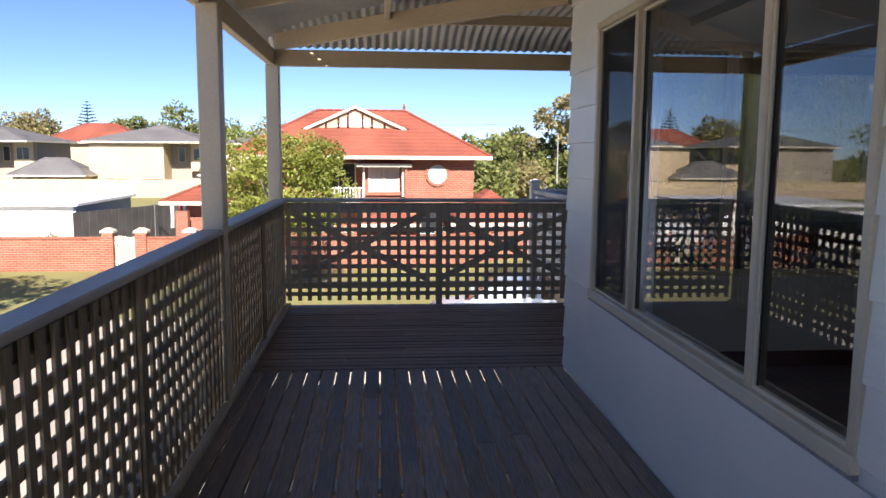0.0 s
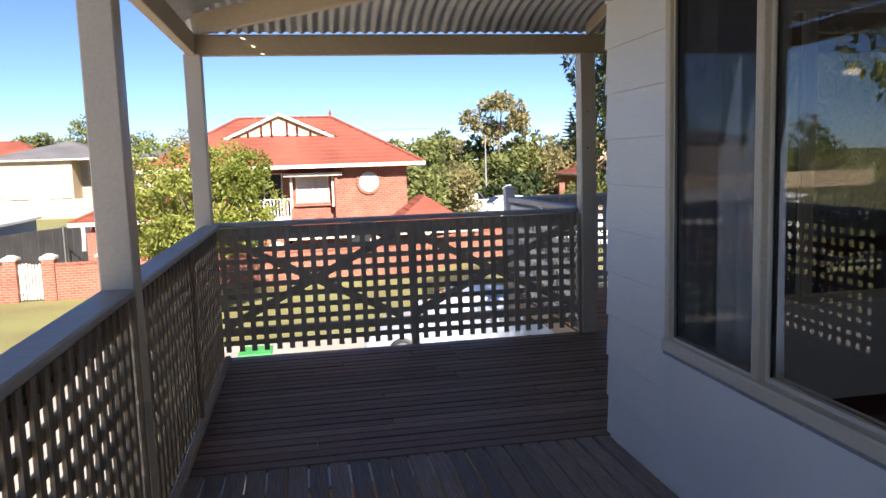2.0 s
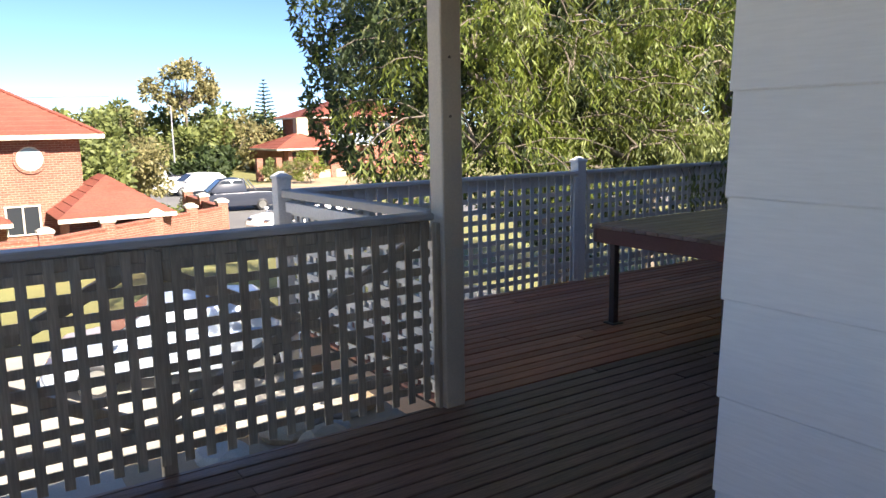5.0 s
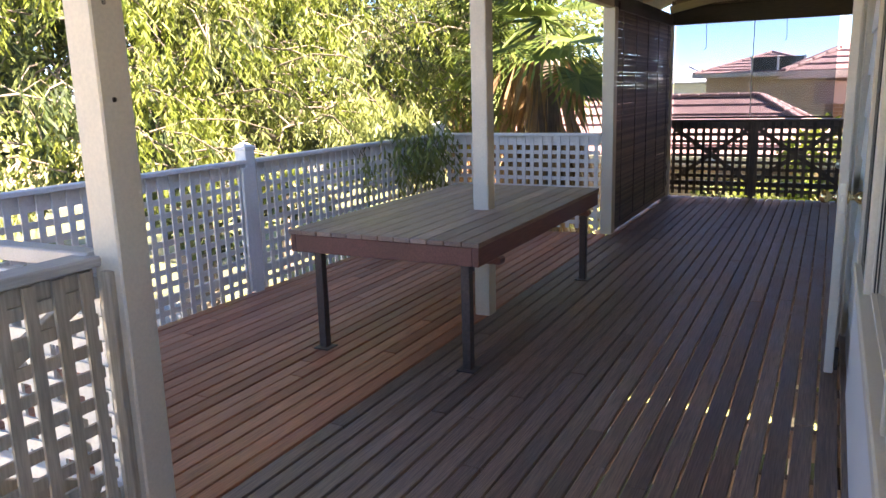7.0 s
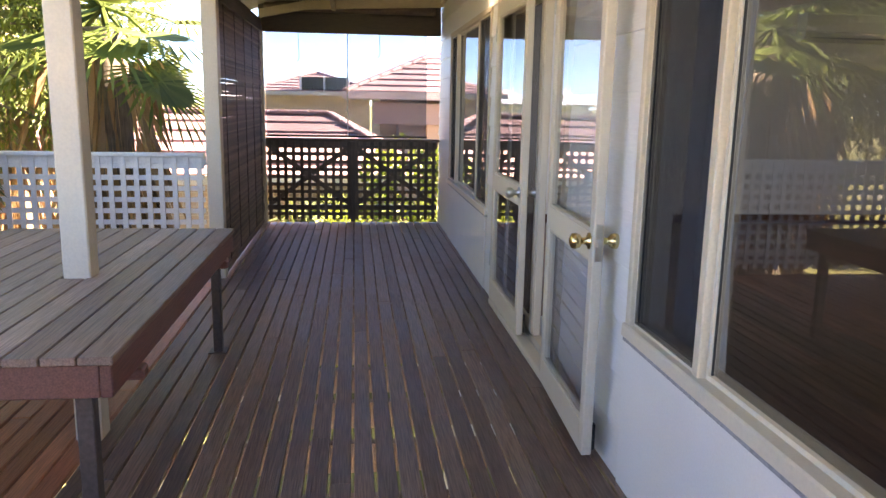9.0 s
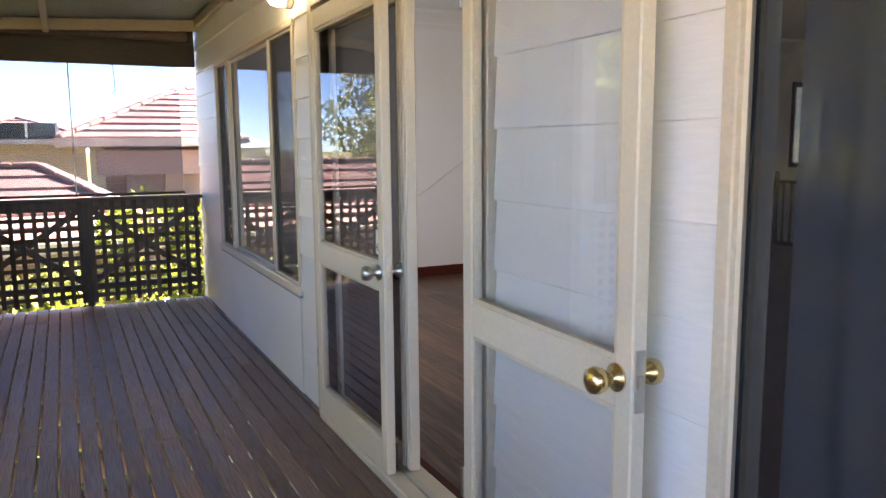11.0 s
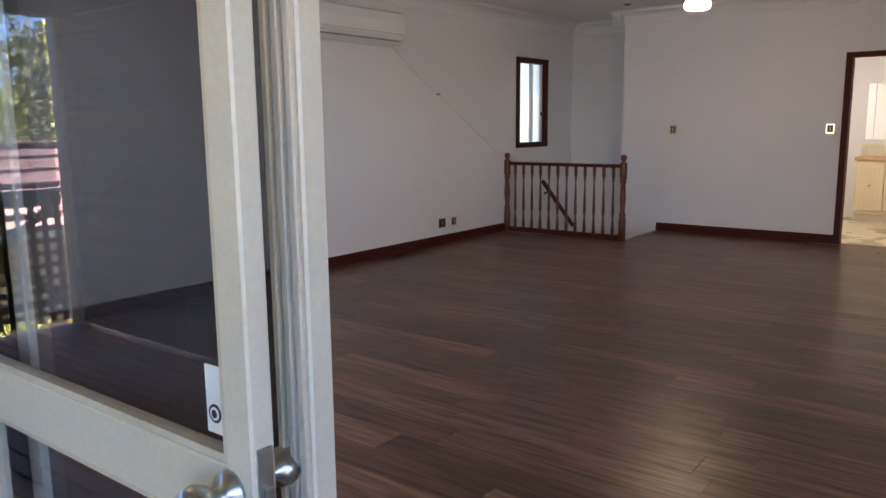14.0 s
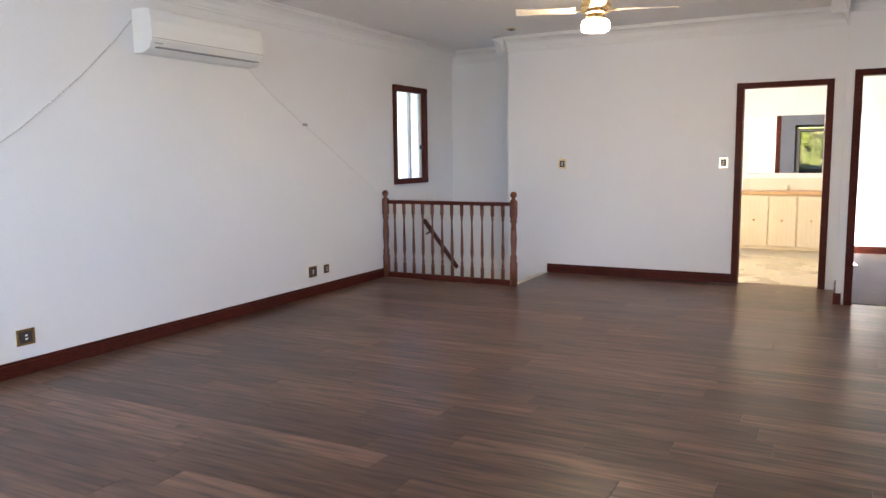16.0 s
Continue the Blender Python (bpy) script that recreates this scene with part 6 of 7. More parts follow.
def tree(name, x, y, top, rx, rz, mat, label, leaves=3500, size=0.3, clumps=26, trunk=0.18, base=None, group="", mat2=None, ry=None):
    """A tapered trunk, limbs to each clump, and a crown of leafy clumps with gaps."""
    base = GZ if base is None else base
    t = thing(name, (x, y, base), label, "tree" if "shrub" not in name else "shrub", group)
    cz = top - rz
    b = bmesh.new()
    fork = Vector((x, y, max(base + 0.3, cz - rz * 0.75)))
    limb(b, [Vector((x, y, base - 0.1)), Vector((x + 0.05, y, (base + fork.z) / 2)), fork], trunk, trunk * 0.75, 9)
    cents = []
    for k in range(clumps):
        d = rvec()
        f = rng.uniform(0.45, 0.95)
        c = Vector((x + d.x * rx * f, y + d.y * (ry or rx) * f, cz + d.z * rz * f))
        cents.append((c, rng.uniform(0.28, 0.5) * min(rx, rz) * (1.15 - 0.3 * f)))
        mid = (fork + c) / 2 + Vector((0, 0, rng.uniform(-0.1, 0.15) * rz))
        limb(b, [fork, mid, c], trunk * 0.35, trunk * 0.06, 5)
    part("trunk", b, M_BARK, t, "", True)
    lv, lv2 = Leaves(), Leaves()
    per = leaves // clumps
    for c, r in cents:
        tgt = lv2 if (mat2 and rng.random() < 0.35) else lv
        for _ in range(per):
            d = rvec()
            p = c + Vector((d.x, d.y, d.z * 0.75)) * r * rng.uniform(0.55, 1.05)
            tgt.leaf(p, (d + rvec() * 0.8 + Vector((0, 0, -0.25))), size * rng.uniform(0.45, 0.7), size * rng.uniform(0.8, 1.3))
    lv.done("crown", mat, t)
    if mat2:
        lv2.done("crown", mat2, t)
    return t


tree("street_tree", -3.0, 23.8, 2.05, 2.15, 1.75, M_LEAF_LIME, "rounded yellow-green tree with bare grey twigs", 26000, 0.11, 48, 0.14, mat2=M_LEAF_YEL)
tree("street_tree", 5.7, 46, 1.9, 3.2, 2.2, M_LEAF_MID, "green leafy tree beside the brick house", 5000, 0.3, 30)
tree("street_tree", 9.2, 50, 0.9, 2.2, 1.7, M_LEAF_OLIVE, "olive leafy tree beside the street", 4000, 0.26, 26)
FAR = "distant street trees"
for (x, y, top, rx, rz, mt) in ((10, 72, 3.2, 4.0, 3.0, M_LEAF_MID), (15.5, 84, 4.6, 4.6, 3.6, M_LEAF_MID), (-33, 128, 9.2, 4.5, 3.5, M_LEAF_MID), (-55, 126, 8.0, 4.0, 3.0, M_LEAF_OLIVE), (-40, 127, 7.4, 4.0, 3.0, M_LEAF_MID), (16, 90, 5.2, 4.0, 3.0, M_LEAF_OLIVE), (19, 78, 2.2, 4.2, 2.6, M_LEAF_MID), (22.5, 84, 4.2, 5.0, 3.6, M_LEAF_MID), (27, 86, 3.6, 5.4, 3.4, M_LEAF_OLIVE),
                                 (13, 100, 3.0, 5, 3, M_LEAF_MID), (33, 96, 3.6, 5.5, 3.5, M_LEAF_MID), (19, 70, 0.2, 3.0, 1.6, M_LEAF_DARK), (-60, 128, 8.0, 7, 5, M_LEAF_OLIVE), (-50, 132, 6.2, 6, 4.5, M_LEAF_MID),
                                 (-26, 130, 7.2, 6, 4.5, M_LEAF_MID), (-18, 132, 7.6, 6, 4.6, M_LEAF_OLIVE), (-11, 126, 5.5, 5, 3.5, M_LEAF_MID), (45, 90, 5, 6, 4, M_LEAF_MID), (-36, 128, 4.6, 6, 3.2, M_LEAF_MID),
                                 (50, 32, 2.6, 5, 3, M_LEAF_OLIVE), (62, 15, 2.0, 3, 1.6, M_LEAF_OLIVE), (48, 25, 3.6, 4, 3, M_LEAF_MID), (-75, 110, 6, 7, 5, M_LEAF_MID), (40, 40, 4, 5, 4, M_LEAF_MID)):
    tree("distant_tree", x, y, top, rx, rz, mt, "leafy green tree standing far down the street", 2600, 0.55, 24, 0.25, group=FAR)
# unseen tree, positioned so its shadow falls on lawn and brick wall
tree("street_tree", -10.6, 15.0, 6.5, 1.8, 2.3, M_LEAF_MID, "tall leafy tree out of view, added to shade the lawn", 5000, 0.22, 30, 0.16)
for x, y, top, r, mt in ((18.5, 14.2, 4.4, 2.3, M_LEAF_DARK), (24.5, 13.2, 4.0, 2.6, M_LEAF_MID), (15.5, 17.5, 5.6, 2.6, M_LEAF_DARK)):
    tree("garden_tree", x, y, top, r, r * 0.95, mt, "dense dark green tree behind the palms", 6500, 0.2, 34, 0.16, group="trees behind the palms", mat2=M_LEAF_MID)
gum = tree("gum_tree", 20.5, 80, 8.0, 3.6, 2.4, M_LEAF_OLIVE, "tall thin gum tree with a sparse crown", 2600, 0.45, 22, 0.2)


def norfolk(x, y, top, r, label):
    t = thing("norfolk_pine", (x, y, GZ), label, "tree", "tall pines")
    b = bmesh.new()
    limb(b, [Vector((x, y, GZ)), Vector((x, y, (GZ + top) / 2)), Vector((x, y, top))], 0.22, 0.03)
    part("trunk", b, M_BARK, t)
    lv = Leaves()
    h = (top - GZ) * 0.72
    for k in range(17):
        z = top - 0.2 - h * k / 17
        rr = r * (0.1 + 0.9 * (k / 17) ** 0.8)
        for j in range(9):
            a = 2 * math.pi * (j / 9) + k * 0.7
            d = Vector((math.cos(a), math.sin(a), 0.18))
            for q in range(7):
                p = Vector((x, y, z)) + d * rr * q / 7
                for s in (-1, 1):
                    lv.leaf(p, d + Vector((-d.y, d.x, 0)) * s * 0.7 + Vector((0, 0, rng.uniform(-0.1, 0.3))), 0.16, rr * 0.28)
    lv.done("crown", M_LEAF_PINE, t)


norfolk(31, 86.5, 6.9, 2.0, "tall tiered norfolk pine above the street trees")
norfolk(-46, 125, 9.4, 3.0, "tall tiered norfolk pine behind the houses")
norfolk(-62, 122, 10.5, 3.2, "tall tiered norfolk pine behind the houses")
norfolk(-30, 128, 7.0, 2.4, "tall tiered norfolk pine behind the houses")


# the big weeping tree past the fence
weep = thing("weeping_tree", (8.4, 13.2, GZ), "large weeping peppermint tree with hanging yellow-green foliage", "tree")
b = bmesh.new()
root = Vector((8.6, 13.6, GZ))
forkp = Vector((8.4, 13.4, 0.2))
limb(b, [root, Vector((8.5, 13.5, -1.4)), forkp], 0.34, 0.26, 10)
MOUNDS = [(5.05, 11.0, 1.15, 1.0), (5.9, 10.9, 3.1, 1.4), (6.5, 12.8, 4.6, 1.7), (6.4, 10.9, 2.0, 1.2), (7.4, 11.6, 4.3, 1.9), (7.0, 10.4, 1.1, 0.9), (9.2, 11.0, 3.1, 1.6),
          (8.6, 10.4, 1.6, 1.2), (10.2, 11.9, 4.4, 2.0), (7.9, 13.8, 5.8, 2.2), (9.0, 14.0, 6.2, 2.6), (11.6, 12.2, 2.4, 1.5), (12.6, 13.6, 4.4, 2.0), (7.9, 12.4, 2.9, 1.6), (13.6, 15.0, 3.6, 2.0), (7.4, 14.8, 3.4, 1.8), (5.7, 11.9, 2.2, 1.3), (10.4, 10.6, 2.2, 1.4), (6.5, 14.6, 2.4, 1.3), (7.0, 15.2, 4.2, 1.7)]
# leaf sets by colour: bright as in sun, middle, dark as in shade
lit, mid_, dark = Leaves(), Leaves(), Leaves()


def strand(tgt, p, out, ln):
    """A short hanging spray of narrow leaves from p."""
    n = max(3, int(ln / 0.036))
    ph = rng.uniform(0, 6)
    for i in range(n):
        f = i / n
        q = p + out * (0.5 * f - 0.2 * f * f) + Vector((0.03 * math.sin(7 * f + ph), 0.03 * math.cos(6 * f + ph), -ln * f))
        tgt.leaf(q, Vector((rng.uniform(-0.9, 0.9), rng.uniform(-0.9, 0.9), -0.9)), rng.uniform(0.016, 0.028), rng.uniform(0.07, 0.125))


for k, (mx, my, mz, mr) in enumerate(MOUNDS):
    c = Vector((mx, my, mz))
    limb(b, [forkp, (forkp + c) / 2 + Vector((0, 0.2, 0.5)), c + Vector((0, 0.15, -0.15))], 0.13, 0.03, 6)
    for s in range(int(34 * mr)):
        a = rng.uniform(0, 2 * math.pi)
        el = rng.uniform(-0.75, 1.0)
        rr = mr * rng.uniform(0.25, 0.85)
        root_ = c + Vector((rr * math.cos(a) * math.sqrt(1 - min(1, el * el) * 0.6), rr * math.sin(a) * math.sqrt(1 - min(1, el * el) * 0.6), el * mr * 0.62))
        way = Vector((math.cos(a + rng.uniform(-0.6, 0.6)), math.sin(a + rng.uniform(-0.6, 0.6)), rng.uniform(0.0, 0.55)))
        reach = rng.uniform(0.45, 1.05)
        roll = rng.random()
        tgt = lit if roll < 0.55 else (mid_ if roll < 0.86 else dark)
        arc = [root_ + way * reach * f + Vector((0, 0, -0.55 * reach * f * f)) for f in (0, 0.35, 0.7, 1.0)]
        limb(b, arc, 0.011, 0.004, 4)
        m_ = int(reach / 0.042)
        for i in range(m_):
            f = (i + rng.random()) / m_
            p = root_ + way * reach * f + Vector((rng.gauss(0, 0.07), rng.gauss(0, 0.07), -0.55 * reach * f * f + rng.uniform(-0.03, 0.05)))
            strand(tgt, p, way * rng.uniform(0.1, 0.3), rng.uniform(0.16, 0.5) * (0.7 + 0.5 * f))
        if s % 7 == 0:
            limb(b, [c, (c + root_) / 2 + Vector((0, 0, 0.1)), root_], 0.018, 0.008, 4)
        if s % 9 == 0:
            for _ in range(4):
                e = root_ + rvec() * rng.uniform(0.2, 0.5)
                limb(b, [root_, (root_ + e) / 2 + rvec() * 0.06, e + Vector((0, 0, -0.12))], 0.007, 0.003, 3)
# dark leaves massed behind each mound paint the shade inside the crown
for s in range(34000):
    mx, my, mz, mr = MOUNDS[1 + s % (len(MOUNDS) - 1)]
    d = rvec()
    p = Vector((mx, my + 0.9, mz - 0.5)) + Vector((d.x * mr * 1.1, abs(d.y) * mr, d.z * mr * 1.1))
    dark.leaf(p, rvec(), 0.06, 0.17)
part("trunk", b, M_BARK, weep, "grey twisted branches", True)
lit.done("foliage", M_LEAF_YEL, weep, "hanging leaves in a bright yellow-green, coloured as if sunlit")
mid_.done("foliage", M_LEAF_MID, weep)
dark.done("foliage", M_LEAF_DARK, weep, "dark green leaves painting the shade inside the crown")
# a low branch over the fence
br_ = thing("overhanging_branch", (7.2, 9.0, 0.9), "dark green leafy branch hanging over the fence", "branch")
b = bmesh.new()
limb(b, [Vector((8.0, 11.2, 0.9)), Vector((7.6, 10.0, 1.25)), Vector((7.15, 9.05, 1.05)), Vector((7.0, 8.8, 0.8))], 0.04, 0.012, 6)
part("stem", b, M_BARK, br_)
lv = Leaves()
for s in range(430):
    f = rng.uniform(0.35, 1.0)
    p = Vector((7.75, 10.4, 1.25)).lerp(Vector((7.0, 8.75, 1.0)), f) + Vector((rng.gauss(0, 0.36), rng.gauss(0, 0.18), rng.gauss(0, 0.16)))
    for i in range(9):
        lv.leaf(p + Vector((0.02 * rng.uniform(-1, 1), 0.02 * rng.uniform(-1, 1), -0.05 * i)), Vector((rng.uniform(-0.8, 0.8), rng.uniform(-0.8, 0.8), -0.9)), 0.026, 0.13)
lv.done("foliage", M_LEAF_MID, br_)


def palm(x, y, crown, label):
    t = thing("fan_palm", (x, y, GZ), label, "palm")
    b = bmesh.new()
    limb(b, [Vector((x, y, GZ)), Vector((x, y, 0)), Vector((x, y, crown - 0.2))], 0.28, 0.2, 12)
    part("trunk", b, M_BARK, t, "", True)
    skirt_ = Leaves()
    for k in range(280):
        a = rng.uniform(0, 2 * math.pi)
        z = crown - rng.uniform(0.35, 2.1)
        r = 0.24 + 0.35 * rng.random() * max(0.2, 1 - (crown - z) / 2.4)
        skirt_.leaf(Vector((x + r * math.cos(a), y + r * math.sin(a), z)), Vector((0.25 * math.cos(a), 0.25 * math.sin(a), -1 + rng.uniform(0, 0.4))), 0.075, rng.uniform(0.6, 1.15))
    skirt_.done("dead_fronds", M_DEAD, t, "brown dead fronds")
    for k in range(30):
        a = k * 2.399 + rng.uniform(-0.2, 0.2)
        el = radians(75 - 125 * (k / 30)) + rng.uniform(-0.1, 0.1)
        d = Vector((math.cos(a) * math.cos(el), math.sin(a) * math.cos(el), math.sin(el)))
        o = Vector((x, y, crown))
        tip = o + d * rng.uniform(0.6, 0.9) + Vector((0, 0, -0.1))
        if tip.y < 7.8:
            continue
        bb = bmesh.new()
        limb(bb, [o, o + d * 0.45, tip], 0.028, 0.014, 5)
        fr = part("stem", bb, M_LEAF_PALM, t)
        fan_ = Leaves()
        side = d.cross(Vector((0, 0, 1))).normalized()
        up = side.cross(d)
        for s in range(30):
            g = radians(-125 + 250 * s / 29)
            dd = d * math.cos(g) + side * math.sin(g)
            ln = 0.86 * (0.72 + 0.28 * math.cos(g))
            m_ = tip + dd * ln * 0.55 + up * 0.04
            fan_.leaf(tip, dd + up * 0.05, 0.075, ln * 0.72, up)
            fan_.leaf(m_, dd + Vector((0, 0, -0.45)), 0.035, ln * 0.55, up)
        fan_.done("frond", M_LEAF_PALM, fr)
    return t


palm(9.6, 8.45, 2.25, "fan palm with green fronds and a brown skirt")
palm(11.9, 10.3, 2.0, "second fan palm with green fronds and a brown skirt")
for (x, y, top, r, mt) in ((14.2, 5.0, 0.95, 0.9, M_LEAF_YEL), (12.4, 6.4, -0.3, 1.2, M_LEAF_YEL), (13.0, 8.2, -0.5, 1.2, M_LEAF_MID), (12.2, 4.2, -0.6, 1.1, M_LEAF_YEL), (15.0, 6.6, -0.2, 1.0, M_LEAF_MID)):
    tree("garden_shrub", x, y, top, r, min(1.2, (top - GZ) / 2.2), mt, "leafy yellow-green garden shrub below the railing", 3000, 0.12, 22, 0.05, group="shrubs below the railing")
for (x, y, r, mt) in ((5.6, 33.2, 0.8, M_LEAF_YEL), (6.9, 34.4, 0.9, M_LEAF_MID), (8.3, 35.6, 0.8, M_LEAF_MID), (23, 63.5, 1.2, M_LEAF_MID), (25.5, 64.5, 1.2, M_LEAF_OLIVE), (24.5, 60, 1.6, M_LEAF_YEL), (-13.2, 30.6, 0.7, M_LEAF_OLIVE)):
    tree("garden_shrub", x, y, GZ + 1.7 * r, r, r * 0.85, mt, "low leafy garden shrub behind the wall", 1600, 0.16, 16, 0.05, group="low garden shrubs")


# ---------- vehicles ----------
def car(name, body_mat, label, ute=False):
    """A car pointing along +x, 4.4 m long (a utility 5.2 m), wheels on z = 0."""
    c = thing(name, (0, 0, 0), label, "car")
    L, W = (5.2, 1.82) if ute else (4.4, 1.74)
    hood, roofz = (1.02, 1.76) if ute else (0.92, 1.47)
    lower = [(-L / 2, 0.35), (-L / 2 - 0.02, 0.6), (-L / 2 + 0.03, hood - 0.04), (-L * 0.3, hood + 0.02), (L * 0.22, hood), (L / 2 - 0.25, hood - 0.14), (L / 2 - 0.04, hood - 0.32), (L / 2, 0.5), (L / 2 - 0.06, 0.28), (-L / 2 + 0.1, 0.28)]
    if ute:
        cab = [(-0.75, hood), (-0.62, roofz - 0.06), (-0.3, roofz), (0.55, roofz - 0.02), (1.35, hood)]
    else:
        cab = [(-L / 2 + 0.25, hood), (-L / 2 + 0.85, roofz - 0.05), (-0.35, roofz), (0.45, roofz - 0.03), (1.25, hood)]
    def extrude(prof, w0, w1, zr):
        b = bmesh.new()
        z_lo, z_hi = zr
        sides = []
        for s in (-1, 1):
            ring = []
            for x, z in prof:
                f = (z - z_lo) / (z_hi - z_lo)
                ring.append(b.verts.new((x, s * (w0 + (w1 - w0) * max(0, min(1, f))) / 2, z)))
            sides.append(ring)
        n = len(prof)
        for i in range(n):
            j = (i + 1) % n
            b.faces.new((sides[0][i], sides[0][j], sides[1][j], sides[1][i]))
        b.faces.new(sides[0][::-1])
        b.faces.new(sides[1])
        bmesh.ops.recalc_face_normals(b, faces=b.faces)
        bmesh.ops.bevel(b, geom=list(b.edges), offset=0.05, segments=2, affect="EDGES", profile=0.6)
        return b
    part("body", extrude(lower, W, W - 0.04, (0.3, hood)), body_mat, c, "", True)
    part("cabin", extrude(cab, W - 0.1, W - 0.42, (hood, roofz)), body_mat, c, "", True)
    for s in (-1, 1):
        y0, y1 = s * (W / 2 - 0.085), s * (W / 2 - 0.195)
        for a0, a1, b0, b1 in ((cab[1][0] - (0.05 if ute else 0.28), 0.0, cab[1][0] + 0.1, 0.0), (0.07, cab[4][0] - 0.18, 0.07, cab[3][0] - 0.02)):
            b = bmesh.new()
            zt, zb = roofz - 0.1, hood + 0.05
            vs = [b.verts.new(p) for p in ((a0, y0, zb), (a1, y0, zb), (b1, y1, zt), (b0, y1, zt))]
            b.faces.new(vs)
            r = bmesh.ops.extrude_face_region(b, geom=b.faces[:])
            bmesh.ops.translate(b, vec=(0, s * 0.012, 0), verts=[v for v in r["geom"] if isinstance(v, bmesh.types.BMVert)])
            part("side_window", b, M_WIN_DARK, c, "dark side window")
        part("mirror", boxed(1.0, 1.18, s * (W / 2 + 0.08) - 0.09, s * (W / 2 + 0.08) + 0.09, hood + 0.02, hood + 0.16, 0.03), body_mat, c)
        part("headlight", boxed(L / 2 - 0.32, L / 2 - 0.05, s * (W / 2 - 0.25) - 0.17, s * (W / 2 - 0.25) + 0.17, hood - 0.36, hood - 0.2, 0.04), M_CHROME, c)
        part("tail_light", boxed(-L / 2 - 0.03, -L / 2 + 0.15, s * (W / 2 - 0.12) - 0.1, s * (W / 2 - 0.12) + 0.1, hood - 0.35, hood - 0.12, 0.02), M_ROOF_RED, c)
    for (x0, z0), (x1, z1) in ((cab[3], cab[4]), (cab[1], cab[0])):
        sgn = 1 if x1 > 0 else -1
        b = bmesh.new()
        w0, w1 = (W - 0.52) / 2, (W - 0.24) / 2
        u = lambda f: (x0 + (x1 - x0) * f + 0.02 * sgn, z0 + (z1 - z0) * f + 0.015)
        (xa, za), (xb, zb) = u(0.1), u(0.92)
        b.faces.new([b.verts.new(p) for p in ((xa, -w0, za), (xb, -w1, zb), (xb, w1, zb), (xa, w0, za))])
        part("windscreen", b, M_WIN_DARK, c, "dark windscreen")
    for x in (-L * 0.29, L * 0.32):
        for s in (-1, 1):
            ty = part("wheel", lathe([(0.2, -0.1), (0.3, -0.1), (0.325, -0.07), (0.325, 0.07), (0.3, 0.1), (0.2, 0.1)], 24, (x, s * (W / 2 - 0.1), 0.325), "y"), M_BLACK, c, "black tyre with a silver rim", True)
            part("rim", lathe([(0.05, -0.112), (0.2, -0.108), (0.21, -0.09), (0.21, 0.09), (0.2, 0.108), (0.05, 0.112)], 20, (x, s * (W / 2 - 0.1), 0.325), "y"), M_CHROME, ty)
    part("bumper", boxed(L / 2 - 0.1, L / 2 + 0.04, -W / 2 + 0.08, W / 2 - 0.08, 0.3, 0.5, 0.04), body_mat, c)
    part("number_plate", boxed(L / 2 + 0.03, L / 2 + 0.05, -0.2, 0.2, 0.36, 0.48), M_WHITE, c)
    if ute:
        part("tray_cover", boxed(-L / 2 + 0.1, -0.85, -W / 2 + 0.12, W / 2 - 0.12, hood + 0.02, hood + 0.07, 0.02), M_BLACK, c)
        part("sports_bar", barred((-1.25, -W / 2 + 0.2, hood + 0.05), (-0.8, -W / 2 + 0.3, roofz - 0.08), 0.06, 0.06, 0.01), M_CHROME, c)
        part("sports_bar", barred((-1.25, W / 2 - 0.2, hood + 0.05), (-0.8, W / 2 - 0.3, roofz - 0.08), 0.06, 0.06, 0.01), M_CHROME, c)
    return c


M_CARWHITE = material("white_car_paint", (0.78, 0.78, 0.77), 0.22, grain_amt=0.01, stain=0.04, bump=0.0)
M_CARDARK = material("charcoal_car_paint", (0.035, 0.04, 0.055), 0.22, grain_amt=0.02, stain=0.05, bump=0.0)
M_CARSILVER = material("silver_car_paint", (0.50, 0.56, 0.64), 0.3, metal=0.4, grain_amt=0.02, stain=0.05, bump=0.0)
wc = car("parked_car", M_CARWHITE, "white hatchback parked on the verge")
wc.matrix_basis = pose(12.7, 34.3, GZ + 0.01, 0, 0, 192)
copy_thing(wc, pose(14.6, 56.5, GZ + 0.02, 0, 0, 186))
du = car("parked_utility", M_CARDARK, "charcoal dual-cab utility parked in the street", True)
du.matrix_basis = pose(13.0, 44.5, GZ + 0.02, 0, 0, 172)
wu = car("parked_utility", M_CARWHITE, "white utility parked further down the street", True)
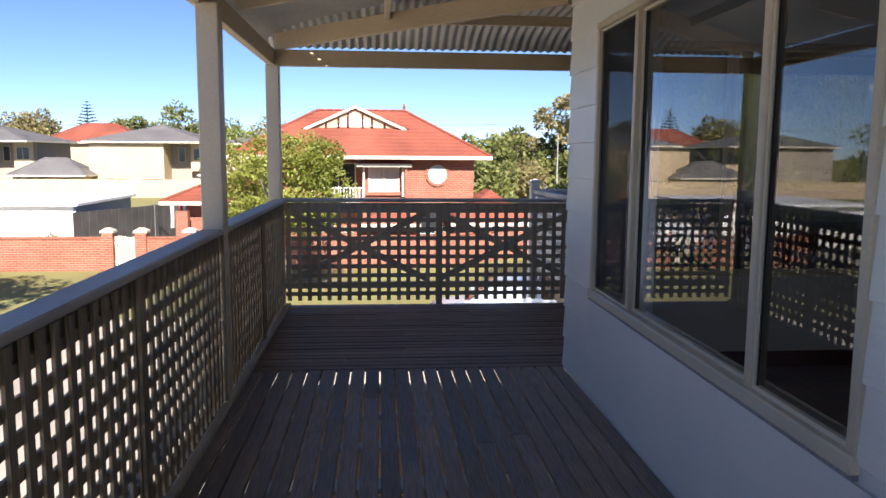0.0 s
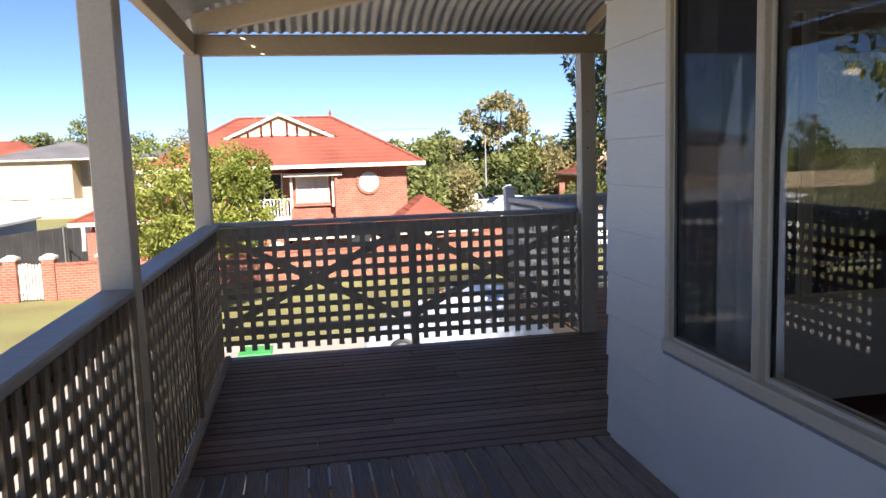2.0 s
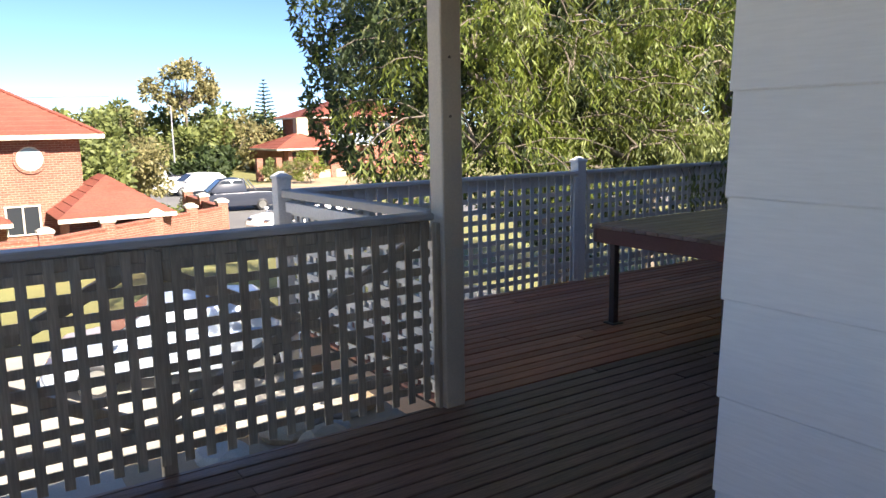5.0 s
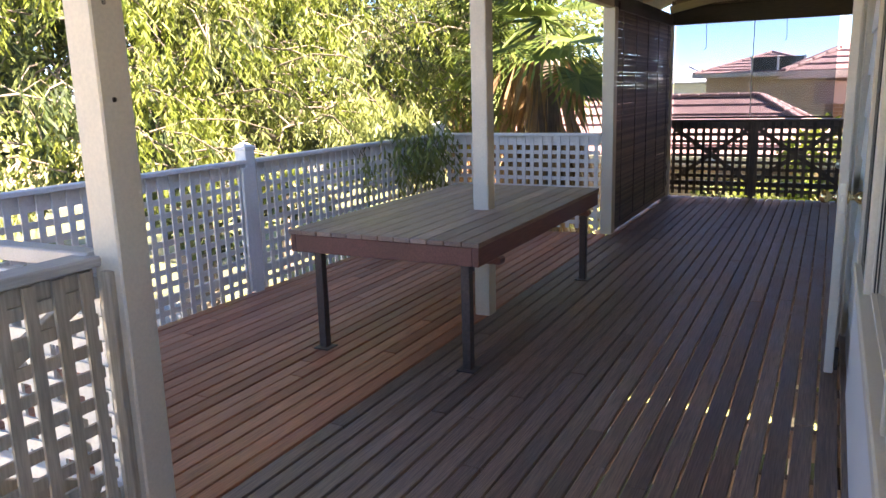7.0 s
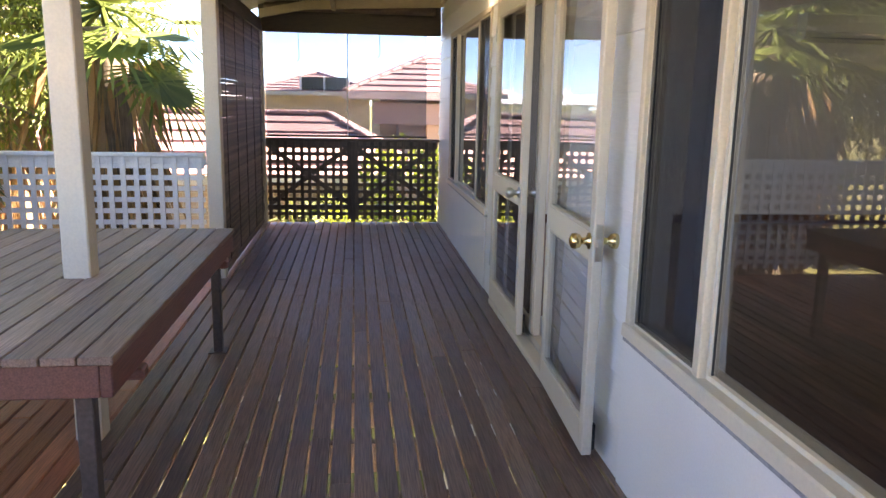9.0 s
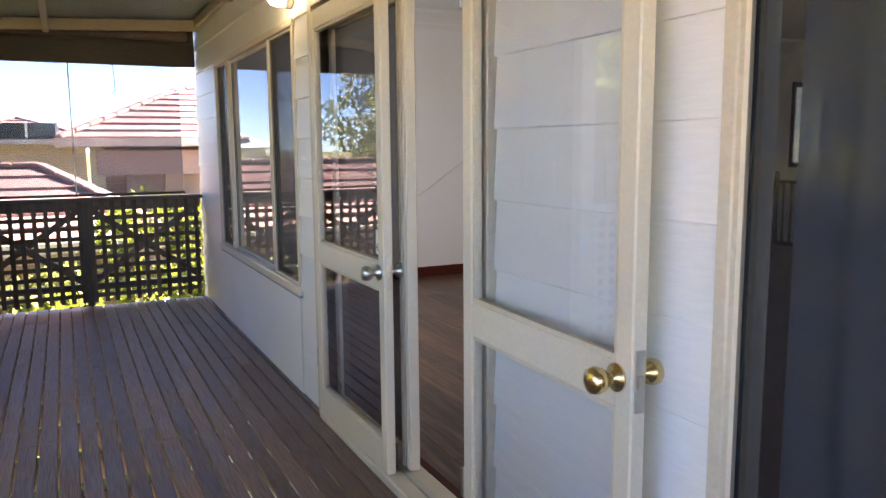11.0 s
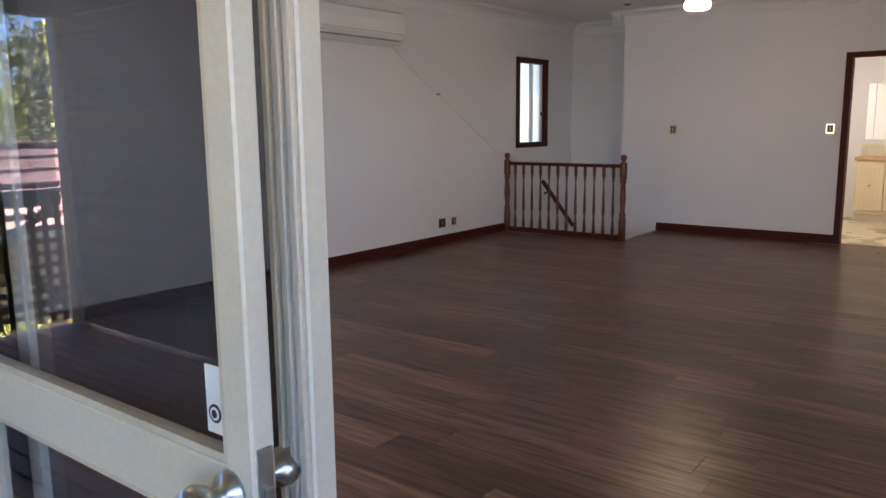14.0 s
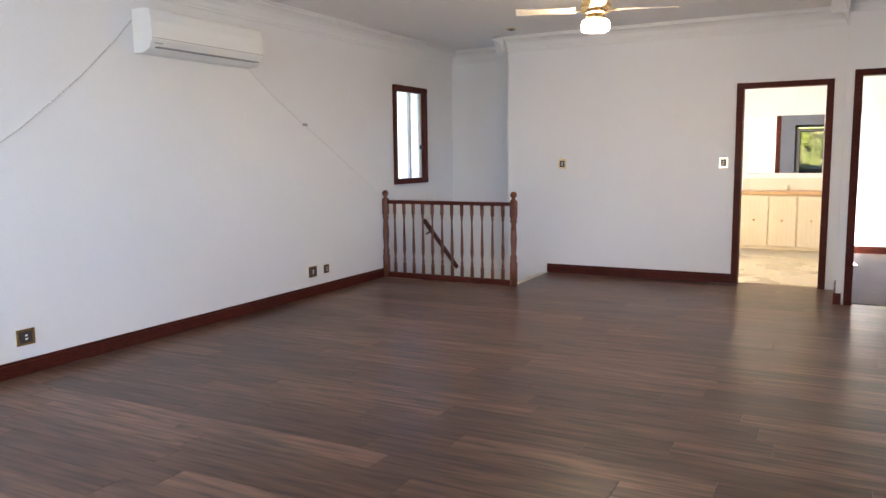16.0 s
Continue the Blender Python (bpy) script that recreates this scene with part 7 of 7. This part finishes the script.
wu.matrix_basis = pose(12.6, 60.5, GZ + 0.02, 0, 0, 190)
sc = car("parked_car", M_CARSILVER, "pale blue-silver car parked on the driveway below")
sc.matrix_basis = pose(3.3, 17.6, GZ + 0.02, 0, 0, 168)


def bin_(x, y, lid, label):
    t = thing("wheelie_bin", (x, y, GZ), label, "bin", "wheelie bins")
    b = boxed(x - 0.27, x + 0.27, y - 0.3, y + 0.3, GZ + 0.06, GZ + 0.95, 0.03)
    for v in b.verts:
        f = 0.82 + 0.18 * (v.co.z - GZ) / 0.95
        v.co.x, v.co.y = x + (v.co.x - x) * f, y + (v.co.y - y) * f
    part("body", b, material("dark_green_plastic", (0.02, 0.06, 0.035), 0.5, bump=0.0), t)
    part("lid", boxed(x - 0.3, x + 0.3, y - 0.35, y + 0.32, GZ + 0.95, GZ + 1.03, 0.025), lid, t, "coloured lid")
    for s in (-1, 1):
        part("wheel", lathe([(0.1, -0.03), (0.1, 0.03)], 14, (x + s * 0.24, y + 0.28, GZ + 0.1), "x"), M_BLACK, t)


M_LID_G = material("green_lid", (0.05, 0.30, 0.08), 0.5, bump=0.0)
for x, y, m_ in ((17.8, 76, M_CARDARK), (20.2, 74, M_LID_G), (21.6, 73.5, M_CARDARK), (25.5, 66.5, M_CARDARK)):
    bin_(x, y, m_, "dark green wheelie bin on the street verge")
bin_(-1.15, 15.4, M_LID_G, "green lidded wheelie bin on the driveway")
pole = thing("street_lamp", (16.6, 70, GZ), "thin grey street lamp pole", "street lamp")
part("pole", lathe([(0.09, GZ), (0.05, 3.4)], 10, (16.6, 70, 0)), M_PVC, pole)
part("arm", barred((16.6, 70, 3.4), (15.4, 70, 3.6), 0.06, 0.06), M_PVC, pole)
part("lantern", boxed(14.9, 15.5, 69.9, 70.1, 3.55, 3.68, 0.03), M_WHITE, pole)
wire("power_line", [(-70, 112, 5.6), (-40, 113, 5.1), (-10, 114, 5.4), (20, 115, 6.0)], 0.03, M_FENCE, "thin dark power line over the far roofs")
